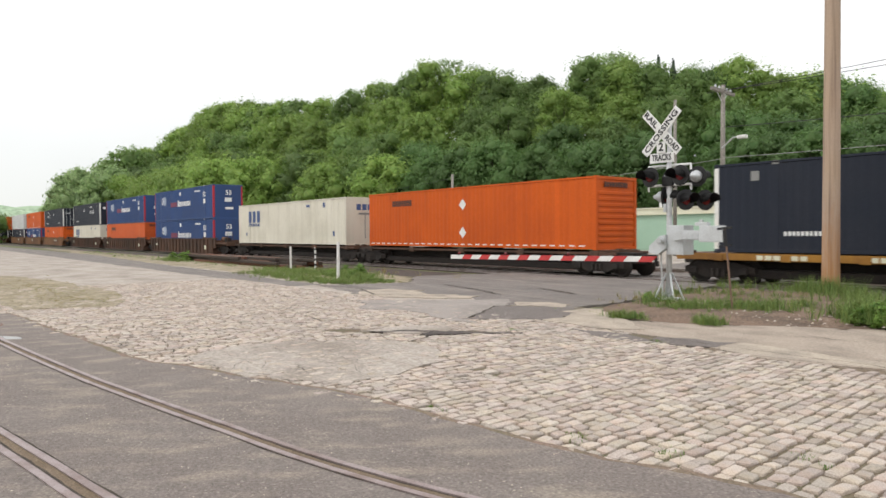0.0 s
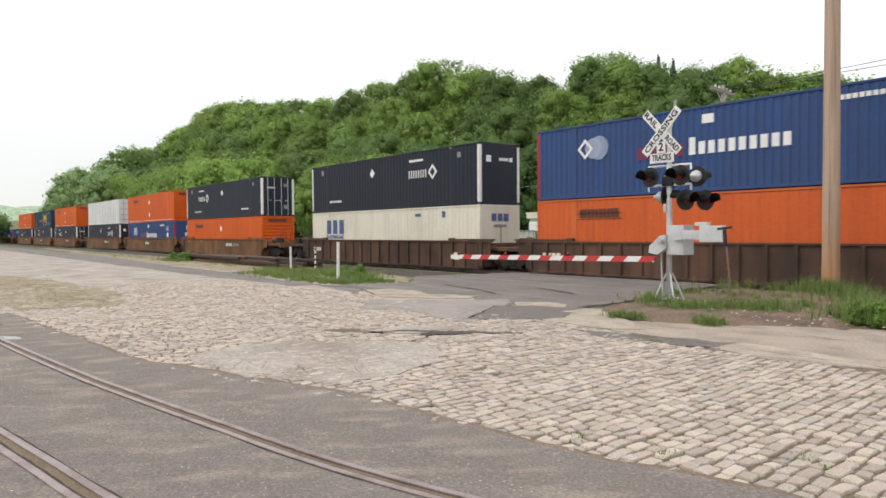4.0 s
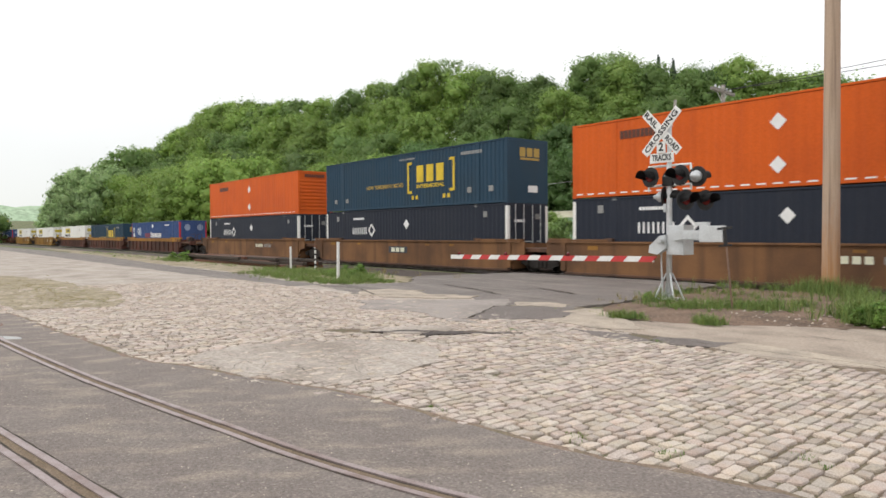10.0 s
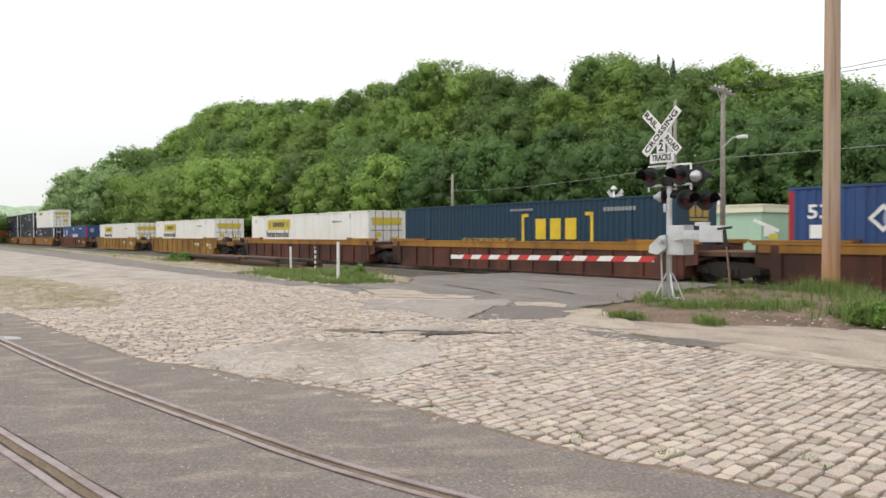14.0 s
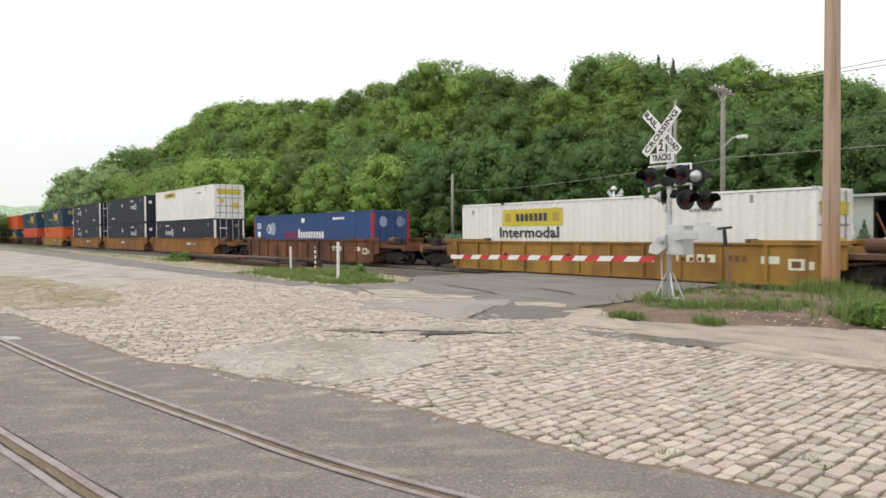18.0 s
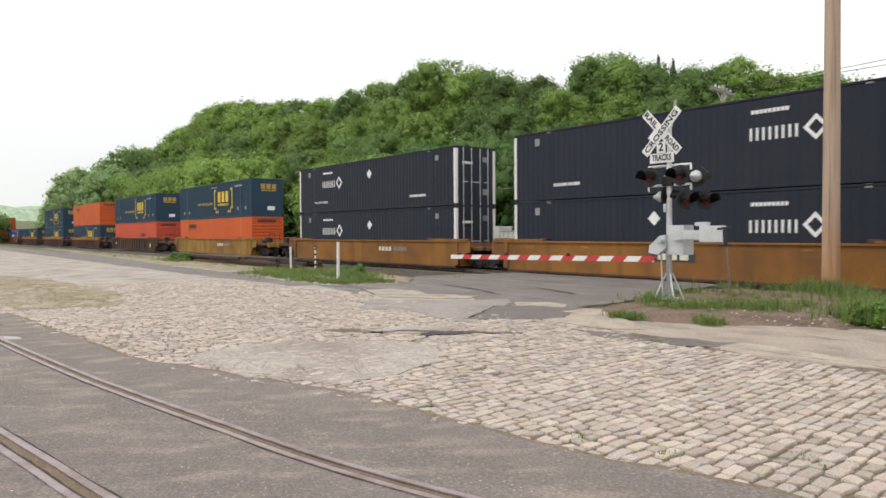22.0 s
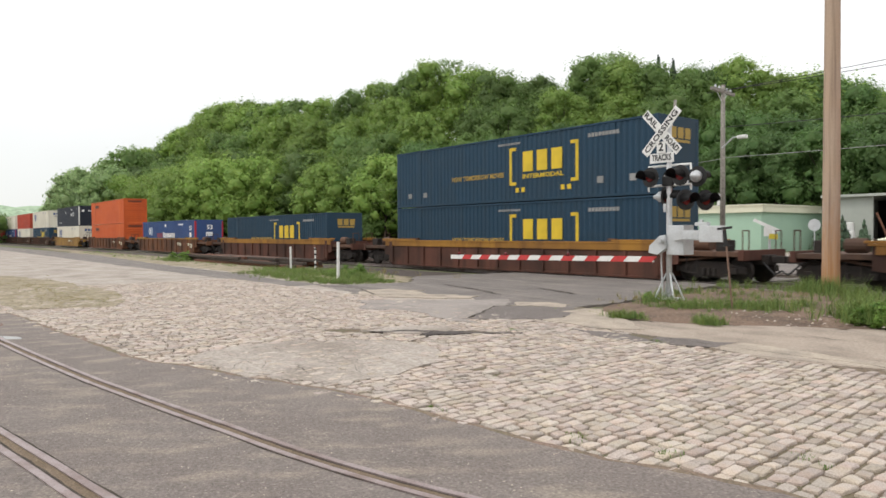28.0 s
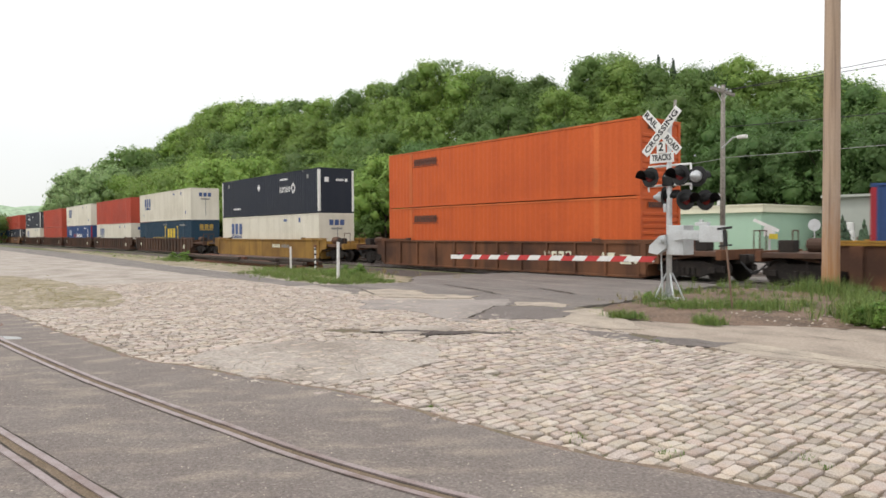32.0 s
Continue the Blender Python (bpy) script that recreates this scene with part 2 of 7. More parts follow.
M = {
    "asphalt": mat("asphalt", (0.176, 0.148, 0.135), 0.9, stain=(1.3, 0.6, (0.215, 0.186, 0.168)), grain=(46, 0.30), bump=(80, 0.9),
                   streak=((1.5, 3.4, 1.0), 0.8, (0.325, 0.278, 0.222), 54), speck=(38, 0.55, (0.40, 0.36, 0.31))),
    "road_asphalt": mat("road_asphalt", (0.172, 0.152, 0.141), 0.9, stain=(0.7, 0.7, (0.12, 0.108, 0.10)), grain=(34, 0.35), bump=(60, 0.8),
                        streak=((0.3, 1.6, 1.0), 0.5, (0.30, 0.265, 0.23)), speck=(14, 0.4, (0.33, 0.30, 0.26))),
    "pale_asphalt": mat("pale_asphalt", (0.285, 0.252, 0.232), 0.9, stain=(0.9, 0.7, (0.20, 0.178, 0.162)), grain=(34, 0.3), bump=(50, 0.8), speck=(18, 0.4, (0.36, 0.32, 0.28))),
    "patch": mat("patch_asphalt", (0.15, 0.13, 0.12), 0.9, grain=(40, 0.35), bump=(60, 0.7), speck=(24, 0.4, (0.27, 0.24, 0.21))),
    "street": mat("worn_street", (0.370, 0.328, 0.290), 0.9, stain=(0.7, 0.85, (0.22, 0.185, 0.155)), grain=(22, 0.28), bump=(24, 1.0),
                  streak=((0.5, 4.0, 1.0), 0.6, (0.27, 0.225, 0.18)), speck=(7, 0.6, (0.16, 0.135, 0.11))),
    "joint": mat("sandy_joint", (0.155, 0.118, 0.084), 0.95, stain=(1.4, 0.75, (0.085, 0.088, 0.04)), grain=(60, 0.3), bump=(60, 0.5), speck=(30, 0.4, (0.24, 0.20, 0.15))),
    "sett": mat("granite_sett", (0.392, 0.339, 0.298), 0.8, streak=((0.55, 0.55, 0.55), 0.45, (0.29, 0.26, 0.235)), stain=(4.2, 0.42, (0.42, 0.305, 0.20)), grain=(70, 0.28), bump=(45, 0.5),
                rand=0.19, island=0.19, hue=0.016, speck=(40, 0.25, (0.2, 0.17, 0.15))),
    "concrete": mat("old_concrete", (0.40, 0.34, 0.275), 0.9, stain=(1.5, 0.8, (0.25, 0.215, 0.18)), grain=(34, 0.3), bump=(40, 0.8), streak=((0.5, 1.7, 1.0), 0.7, (0.27, 0.235, 0.20)),
                    speck=(9, 0.45, (0.22, 0.185, 0.15))),
    "old_pavement": mat("old_pavement", (0.335, 0.278, 0.228), 0.92, stain=(1.3, 0.8, (0.22, 0.182, 0.15)), grain=(30, 0.3), bump=(30, 0.9), streak=((0.8, 1.9, 1.0), 0.7, (0.41, 0.35, 0.29)), speck=(16, 0.5, (0.20, 0.165, 0.135))),
    "dirt": mat("dirt", (0.17, 0.115, 0.083), 0.95, stain=(1.6, 0.8, (0.085, 0.062, 0.046)), grain=(25, 0.4), bump=(20, 1.0), speck=(12, 0.5, (0.30, 0.25, 0.20))),
    "ground": mat("rough_ground", (0.085, 0.105, 0.035), 0.95, stain=(0.25, 0.8, (0.17, 0.145, 0.095)), grain=(12, 0.35), bump=(9, 0.8)),
    # woods green paled in the base colour: painted distance haze
    "far_haze_green": mat("hazy_distant_woods", (0.33, 0.42, 0.30), 1.0, stain=(0.02, 0.5, (0.24, 0.33, 0.22)), grain=(0.12, 0.25), bump=None, spec=0.0),
    "edge_soil": mat("edge_soil", (0.20, 0.138, 0.108), 0.95, stain=(2.2, 0.8, (0.105, 0.105, 0.05)), grain=(40, 0.35), bump=(40, 0.8), speck=(26, 0.5, (0.34, 0.29, 0.24))),
    # dark soil in cracks; also colours the painted shadow lines beside the inlaid rails
    "crack": mat("crack_soil_and_rail_shade", (0.045, 0.037, 0.03), 1.0, stain=(3, 0.5, (0.09, 0.075, 0.055)), grain=(40, 0.3), bump=None),
    "verge_soil": mat("verge_soil", (0.215, 0.18, 0.115), 0.95, stain=(1.1, 0.85, (0.33, 0.28, 0.21)), grain=(14, 0.4), bump=(12, 0.9)),
    "ballast": mat("ballast", (0.07, 0.055, 0.047), 0.95, stain=(0.6, 0.6, (0.05, 0.04, 0.035)), grain=(18, 0.5), bump=(22, 1.0)),
    "rail": mat("worn_rail", (0.34, 0.29, 0.27), 0.38, metal=0.6, stain=(3, 0.5, (0.10, 0.06, 0.045)), grain=(40, 0.2)),
    "tie": mat("creosoted_tie", (0.06, 0.045, 0.035), 0.9, grain=(25, 0.4), bump=(30, 0.5)),
    "inlaid_rail": mat("inlaid_rail", (0.30, 0.243, 0.238), 0.42, metal=0.35, stain=(4, 0.75, (0.16, 0.105, 0.09)), grain=(50, 0.2)),
    "flange_dirt": mat("flangeway_dirt", (0.165, 0.122, 0.085), 0.95, stain=(7, 0.7, (0.13, 0.095, 0.06)), grain=(70, 0.35), bump=(60, 0.8), speck=(30, 0.5, (0.33, 0.26, 0.17))),
    "gravel": mat("loose_gravel", (0.40, 0.35, 0.29), 0.85, stain=None, grain=(60, 0.2), bump=None, island=0.35, hue=0.02),
    "bark": mat("bark", (0.09, 0.07, 0.055), 0.95, grain=(14, 0.4), bump=(10, 0.8)),
    "pole_wood": mat("weathered_pole", (0.42, 0.318, 0.245), 0.85, stain=(0.7, 0.5, (0.46, 0.32, 0.20)), grain=(30, 0.06), bump=(16, 0.3),
                     streak=((13, 13, 0.35), 0.9, (0.22, 0.15, 0.11))),
    "grey_wood": mat("grey_pole", (0.27, 0.25, 0.22), 0.9, grain=(9, 0.3), streak=((9, 9, 0.3), 0.7, (0.15, 0.13, 0.115))),
    "leaf_a": mat("leaf_mid_green", (0.172, 0.268, 0.078), 0.6, stain=None, grain=None, bump=None, rand=0.24, island=0.12, hue=0.010, translucent=0.45),
    "leaf_b": mat("leaf_deep_green", (0.110, 0.196, 0.058), 0.6, stain=None, grain=None, bump=None, rand=0.24, island=0.12, hue=0.010, translucent=0.45),
    "leaf_c": mat("leaf_fresh_green", (0.240, 0.355, 0.082), 0.6, stain=None, grain=None, bump=None, rand=0.22, island=0.14, hue=0.012, translucent=0.45),
    # pale leaf, whitened further so the colour imitates haze on far trees
    "leaf_d": mat("leaf_hazy_pale_green", (0.31, 0.425, 0.19), 0.65, stain=None, grain=None, bump=None, rand=0.2, island=0.2, hue=0.012, translucent=0.45),
    "weed": mat("weed_leaf", (0.15, 0.26, 0.045), 0.6, stain=None, grain=None, bump=None, rand=0.25, island=0.3, hue=0.02, translucent=0.25),
    "needle": mat("needle_green", (0.055, 0.095, 0.05), 0.7, stain=None, grain=None, bump=None, rand=0.4, island=0.4, hue=0.02),
    "grass": mat("grass_blade", (0.158, 0.225, 0.06), 0.7, stain=None, grain=None, bump=None, island=0.45, hue=0.03, translucent=0.3),
    "dry_grass": mat("dry_grass", (0.28, 0.24, 0.10), 0.8, stain=None, grain=None, bump=None, island=0.4, hue=0.02, translucent=0.2),
    "white_paint": mat("white_paint", (0.74, 0.74, 0.72), 0.5, stain=(3, 0.35, (0.5, 0.49, 0.46)), grain=(40, 0.05), bump=(40, 0.05)),
    "galvanised": mat("galvanised", (0.55, 0.57, 0.58), 0.45, metal=0.55, stain=(4, 0.4, (0.4, 0.4, 0.4)), grain=(30, 0.1)),
    "mast_paint": mat("silver_mast_paint", (0.62, 0.63, 0.64), 0.5, metal=0.1, stain=(3, 0.5, (0.42, 0.42, 0.42)), grain=(30, 0.08)),
    "grey_case": mat("grey_casting", (0.55, 0.57, 0.58), 0.5, metal=0.1, stain=(4, 0.4, (0.36, 0.36, 0.35)), grain=(30, 0.08)),
    "black_paint": mat("black_paint", (0.014, 0.014, 0.015), 0.55, grain=(30, 0.2), stain=(5, 0.4, (0.035, 0.033, 0.03))),
    "lens_dark": mat("red_lens", (0.11, 0.008, 0.010), 0.15, stain=None, grain=None, bump=None, emit=0.04),
    "lens_lit": mat("red_lens_lit", (1.0, 0.05, 0.04), 0.2, stain=None, grain=None, bump=None, emit=3.0),
    "red_paint": mat("red_paint", (0.52, 0.045, 0.045), 0.5, stain=(4, 0.3, None), grain=(40, 0.08)),
    "rust": mat("rusty_steel", (0.17, 0.075, 0.045), 0.85, stain=(6, 0.6, (0.08, 0.04, 0.03)), grain=(50, 0.3)),
    "sign_black": mat("sign_black", (0.03, 0.03, 0.033), 0.6, stain=None, grain=None, bump=None),
    "dumpster_green": mat("dumpster_green", (0.05, 0.17, 0.10), 0.6, stain=(1.5, 0.5, (0.06, 0.09, 0.06)), grain=(20, 0.1)),
    "mint": mat("mint_wall", (0.36, 0.52, 0.40), 0.8, stain=(0.6, 0.35, (0.28, 0.43, 0.33)), grain=(30, 0.06)),
    "cream": mat("cream_fascia", (0.68, 0.67, 0.52), 0.7, stain=(0.8, 0.3, (0.52, 0.5, 0.38)), grain=(30, 0.05)),
    "grey_wall": mat("grey_wall", (0.42, 0.44, 0.40), 0.8, stain=(0.6, 0.35, None), grain=(20, 0.08)),
    "roofing": mat("roofing", (0.30, 0.29, 0.27), 0.9, stain=(0.5, 0.4, None)),
    # near-black base puts the shade of an open interior into colour, with brownish stains
    "shaded_open": mat("painted_interior_shade", (0.035, 0.028, 0.024), 0.9, stain=(0.8, 0.5, (0.10, 0.06, 0.045))),
    "puddle": mat("damp_dirt", (0.045, 0.034, 0.032), 0.75, stain=(5, 0.6, (0.10, 0.08, 0.065)), grain=(20, 0.3), bump=(30, 0.6)),
    "water": mat("standing_water", (0.16, 0.145, 0.13), 0.04, stain=None, grain=None, bump=(2, 0.01), spec=0.6),
    "post_brown": mat("post_brown", (0.20, 0.125, 0.09), 0.8, stain=(5, 0.6, (0.11, 0.07, 0.055)), grain=(50, 0.2)),
    "pale_wire": mat("pale_wire", (0.34, 0.34, 0.33), 0.5, stain=None, grain=None, bump=None),
    "wire": mat("wire", (0.05, 0.05, 0.05), 0.6, stain=None, grain=None, bump=None),
    "undercarriage": mat("brake_dust_steel", (0.022, 0.018, 0.016), 0.9, stain=(3, 0.5, (0.045, 0.032, 0.025)), grain=(20, 0.3), bump=(20, 0.3)),
    "wheel": mat("wheel_steel", (0.03, 0.025, 0.022), 0.7, metal=0.2, stain=(6, 0.4, (0.06, 0.045, 0.035)), grain=(30, 0.3)),
}


def paint(name, col, dirt=None, rough=0.55, dirty=0.45):
    """Weathered container or wagon paint, with stains that run down."""
    dirt = dirt or tuple(v * 0.5 + 0.02 for v in col)
    return mat(name, col, rough, stain=(0.55, dirty, dirt), grain=(16, 0.07), bump=(7, 0.06), streak=((2.2, 2.2, 0.16), dirty, dirt), rand=0.07, spec=0.18)


M.update({
    "orange": paint("orange_paint", (0.61, 0.108, 0.013), (0.44, 0.075, 0.015)),
    "orange_pale": paint("faded_orange_paint", (0.56, 0.112, 0.030), (0.42, 0.08, 0.028)),
    "rim_orange": paint("chalky_orange_paint", (0.58, 0.14, 0.042)),
    "red_orange": paint("red_orange_paint", (0.53, 0.085, 0.045), (0.38, 0.06, 0.036)),
    "brick_red": paint("brick_red_paint", (0.44, 0.075, 0.045)),
    "navy": paint("navy_paint", (0.021, 0.0255, 0.038), (0.03, 0.033, 0.043)),
    "blue": paint("blue_paint", (0.040, 0.080, 0.205), (0.045, 0.065, 0.14)),
    "slate_blue": paint("slate_blue_paint", (0.022, 0.052, 0.085), (0.03, 0.05, 0.068)),
    "post_red": paint("post_red_paint", (0.40, 0.035, 0.05)),
    "cream_white": paint("cream_white_paint", (0.70, 0.66, 0.56), (0.46, 0.42, 0.33), dirty=0.35),
    "white": paint("white_container_paint", (0.76, 0.76, 0.73), (0.55, 0.52, 0.45), dirty=0.3),
    "white_grey": paint("aluminium_white", (0.70, 0.71, 0.70), (0.5, 0.49, 0.46), dirty=0.35),
    "emblem_pale": paint("faded_emblem", (0.27, 0.33, 0.45)),
    "emblem_mid": paint("faded_emblem_core", (0.34, 0.40, 0.52)),
    "rib_light": paint("rib_light", (0.47, 0.475, 0.47)),
    "rib_grey": paint("rib_grey", (0.27, 0.27, 0.26)),
    "logo_yellow": mat("logo_yellow", (0.66, 0.47, 0.03), 0.6, stain=(2, 0.3, None), grain=None, bump=None),
    "sign_yellow": mat("sign_yellow", (0.56, 0.45, 0.045), 0.6, stain=(2, 0.3, None), grain=None, bump=None),
    "logo_white": mat("logo_white", (0.78, 0.78, 0.77), 0.6, stain=(2, 0.2, None), grain=None, bump=None),
    "logo_blue": mat("logo_blue", (0.06, 0.10, 0.24), 0.6, stain=(2, 0.2, None), grain=None, bump=None),
    "logo_red": mat("logo_red", (0.17, 0.030, 0.070), 0.6, stain=(2, 0.2, None), grain=None, bump=None),
    "logo_dark": mat("logo_dark", (0.10, 0.035, 0.02), 0.6, stain=(2, 0.2, None), grain=None, bump=None),
    "logo_black": mat("logo_black", (0.04, 0.045, 0.055), 0.6, stain=(2, 0.2, None), grain=None, bump=None),
    "gold": mat("gold_line", (0.40, 0.27, 0.06), 0.6, stain=(2, 0.2, None), grain=None, bump=None),
    "wagon_brown": paint("wagon_brown", (0.208, 0.106, 0.050), (0.085, 0.048, 0.031), 0.8, 0.8),
    "wagon_gold": paint("wagon_golden_brown", (0.285, 0.130, 0.034), (0.14, 0.07, 0.032), 0.75, 0.7),
    "wagon_red": paint("wagon_oxide", (0.115, 0.050, 0.036), (0.050, 0.029, 0.023), 0.8, 0.95),
    "wagon_rust": paint("wagon_rust_brown", (0.178, 0.080, 0.042), (0.070, 0.038, 0.027), 0.8, 0.95),
    "wagon_dark": paint("wagon_dark_brown", (0.118, 0.066, 0.045), (0.052, 0.036, 0.029), 0.75, 0.9),
    "wagon_yellow": paint("wagon_yellow", (0.325, 0.185, 0.045), (0.15, 0.078, 0.03), 0.7, 0.75),
    "sill_mustard": paint("sill_mustard", (0.37, 0.21, 0.04), (0.18, 0.09, 0.03), 0.75, 0.6),
    "sill_yellow": paint("sill_yellow", (0.35, 0.175, 0.036), (0.15, 0.073, 0.03), 0.75, 0.75),
})


# ---- mesh helpers ----
def part(name, bm, material, parent=None, label=""):
    """Links a bmesh as one mesh object, under a thing or a part if one is given."""
    me = bpy.data.meshes.new(name)
    bm.to_mesh(me)
    bm.free()
    return linked(name, me, material, parent, label)


def linked(name, me, material, parent=None, label="", at=None):
    ob = new(name, me)
    if material and not me.materials:
        me.materials.append(material)
    if parent:
        ob.parent = parent
    if at is not None:
        ob.matrix_basis = at
    return tagged(ob, label) if label else ob


def thing(name, label, category, group="", at=None, kind=""):
    ob = new(name)
    ob.empty_display_size = 0.2
    if at is not None:
        ob.matrix_basis = at
    return tagged(ob, label, category, group, kind)


def box(bm, x0, x1, y0, y1, z0, z1, bevel=0.0):
    made = bmesh.ops.create_cube(bm, size=1.0, matrix=Matrix.Translation(((x0 + x1) / 2, (y0 + y1) / 2, (z0 + z1) / 2)) @ Matrix.Diagonal((x1 - x0, y1 - y0, z1 - z0, 1)))
    if bevel:
        edges = {e for v in made["verts"] for e in v.link_edges}
        bmesh.ops.bevel(bm, geom=list(edges), offset=bevel, segments=2, affect="EDGES", profile=0.6)
    return bm


def boxed(x0, x1, y0, y1, z0, z1, bevel=0.0):
    return box(bmesh.new(), x0, x1, y0, y1, z0, z1, bevel)


def rod(bm, a, b, r0, r1=None, sides=12, caps=True):
    """A straight round bar from a to b."""
    a, b = Vector(a), Vector(b)
    d = b - a
    m = Matrix.Translation((a + b) / 2) @ d.to_track_quat("Z", "Y").to_matrix().to_4x4()
    bmesh.ops.create_cone(bm, cap_ends=caps, segments=sides, radius1=r0, radius2=r0 if r1 is None else r1, depth=d.length, matrix=m)
    return bm


def rodded(a, b, r0, r1=None, sides=12):
    return rod(bmesh.new(), a, b, r0, r1, sides)


def lathe(profile, axis="Z", sides=20, at=(0, 0, 0)):
    """Turns (radius, height) pairs round an axis."""
    bm = bmesh.new()
    rings = []
    for r, h in profile:
        ring = []
        for i in range(sides):
            a = tau * i / sides
            p = (r * cos(a), r * sin(a), h)
            p = {"Z": p, "X": (p[2], p[0], p[1]), "Y": (p[0], p[2], p[1])}[axis]
            ring.append(bm.verts.new((p[0] + at[0], p[1] + at[1], p[2] + at[2])))
        rings.append(ring)
    for q, w in zip(rings, rings[1:]):
        for i in range(sides):
            bm.faces.new((q[i], q[(i + 1) % sides], w[(i + 1) % sides], w[i]))
    bm.faces.new(rings[0])
    bm.faces.new(rings[-1])
    bmesh.ops.recalc_face_normals(bm, faces=bm.faces)
    return bm


def smooth(ob):
    for f in ob.data.polygons:
        f.use_smooth = True
    return ob


def written(text, size, material, parent, at, label="", name="lettering", width=None, thin=0.004):
    """Raised letters in the built-in font; width stretches the line to a length."""
    cu = bpy.data.curves.new("letters", "FONT")
    cu.body, cu.size, cu.align_x, cu.align_y, cu.extrude, cu.resolution_u = text, size, "CENTER", "CENTER", thin, 2
    cu.offset = size * 0.022
    tmp = new("letters", cu)
    bpy.context.view_layer.update()
    me = bpy.data.meshes.new_from_object(tmp.evaluated_get(bpy.context.evaluated_depsgraph_get()))
    bpy.data.objects.remove(tmp)
    if width:
        xs = [v.co.x for v in me.vertices]
        k = width / (max(xs) - min(xs))
        for v in me.vertices:
            v.co.x *= k
    return linked(name, me, material, parent, label, at)


def outline(points, step, wobble, seed):
    """A closed outline through the corner points, its sides broken up and made uneven."""
    rnd, out = random.Random(seed), []
    for (x0, y0), (x1, y1) in zip(points, points[1:] + points[:1]):
        n = max(1, int(math.hypot(x1 - x0, y1 - y0) / step))
        for i in range(n):
            f = i / n
            out.append((x0 + (x1 - x0) * f + rnd.gauss(0, wobble), y0 + (y1 - y0) * f + rnd.gauss(0, wobble)))
    return out


def slab(points, z0, z1, step=0.5, wobble=0.0, seed=1):
    """A flat layer with an uneven outline and real thickness."""
    bm = bmesh.new()
    pts = outline(points, step, wobble, seed)
    top = bm.faces.new([bm.verts.new((x, y, z1)) for x, y in pts])
    low = bmesh.ops.extrude_face_region(bm, geom=[top])
    bmesh.ops.translate(bm, verts=[v for v in low["geom"] if isinstance(v, bmesh.types.BMVert)], vec=(0, 0, z0 - z1))
    bmesh.ops.triangulate(bm, faces=[f for f in bm.faces if len(f.verts) > 4])
    bmesh.ops.recalc_face_normals(bm, faces=bm.faces)
    return bm


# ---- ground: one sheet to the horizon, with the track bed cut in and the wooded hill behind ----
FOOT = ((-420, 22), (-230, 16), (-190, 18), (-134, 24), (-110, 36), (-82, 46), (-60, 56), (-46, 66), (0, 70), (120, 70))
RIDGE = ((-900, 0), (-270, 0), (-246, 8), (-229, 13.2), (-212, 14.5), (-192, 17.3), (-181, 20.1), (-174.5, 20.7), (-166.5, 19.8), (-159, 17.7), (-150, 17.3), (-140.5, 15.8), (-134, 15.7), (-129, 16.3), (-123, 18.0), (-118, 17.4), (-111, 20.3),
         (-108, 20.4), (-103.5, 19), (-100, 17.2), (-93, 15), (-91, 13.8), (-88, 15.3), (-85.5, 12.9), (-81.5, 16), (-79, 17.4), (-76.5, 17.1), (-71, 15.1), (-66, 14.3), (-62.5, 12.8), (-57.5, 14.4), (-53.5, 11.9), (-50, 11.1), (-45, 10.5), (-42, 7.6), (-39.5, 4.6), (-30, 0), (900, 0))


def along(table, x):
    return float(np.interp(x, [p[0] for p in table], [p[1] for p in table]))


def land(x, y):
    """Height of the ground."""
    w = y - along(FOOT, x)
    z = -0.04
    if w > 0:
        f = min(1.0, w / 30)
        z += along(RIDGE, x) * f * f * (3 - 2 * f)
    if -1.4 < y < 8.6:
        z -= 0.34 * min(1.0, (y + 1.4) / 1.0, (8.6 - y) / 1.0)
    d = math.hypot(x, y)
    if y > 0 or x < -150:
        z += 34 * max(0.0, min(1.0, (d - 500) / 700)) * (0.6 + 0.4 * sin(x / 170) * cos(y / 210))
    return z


def build_ground():
    xs = sorted(set([-2200, -1800, -1400, -1100, -900, -700, -560] + list(range(-450, -50, 10)) + list(range(-50, 41, 5)) + list(range(40, 161, 20)) + [250, 400, 700, 1200]))
    ys = sorted(set([-900, -400, -200, -100, -60, -40, -30, -25, -20, -15, -10, -8, -6, -4, -2, -1.4, -0.9, -0.4, 1.3, 4, 7.6, 8.1, 8.6, 10]
                    + list(range(12, 130, 5)) + [140, 160, 200, 260, 340, 450, 600, 800, 1100, 1500]))
    verts = [(x, y, land(x, y)) for y in ys for x in xs]
    k = len(xs)
    faces = [(j * k + i, j * k + i + 1, (j + 1) * k + i + 1, (j + 1) * k + i) for j in range(len(ys) - 1) for i in range(k - 1)]
    me = bpy.data.meshes.new("ground")
    me.from_pydata(verts, [], faces)
    smooth(tagged(linked("ground", me, M["ground"]), "rough grassy ground rising into a wooded hill", "ground", kind="structure"))


build_ground()


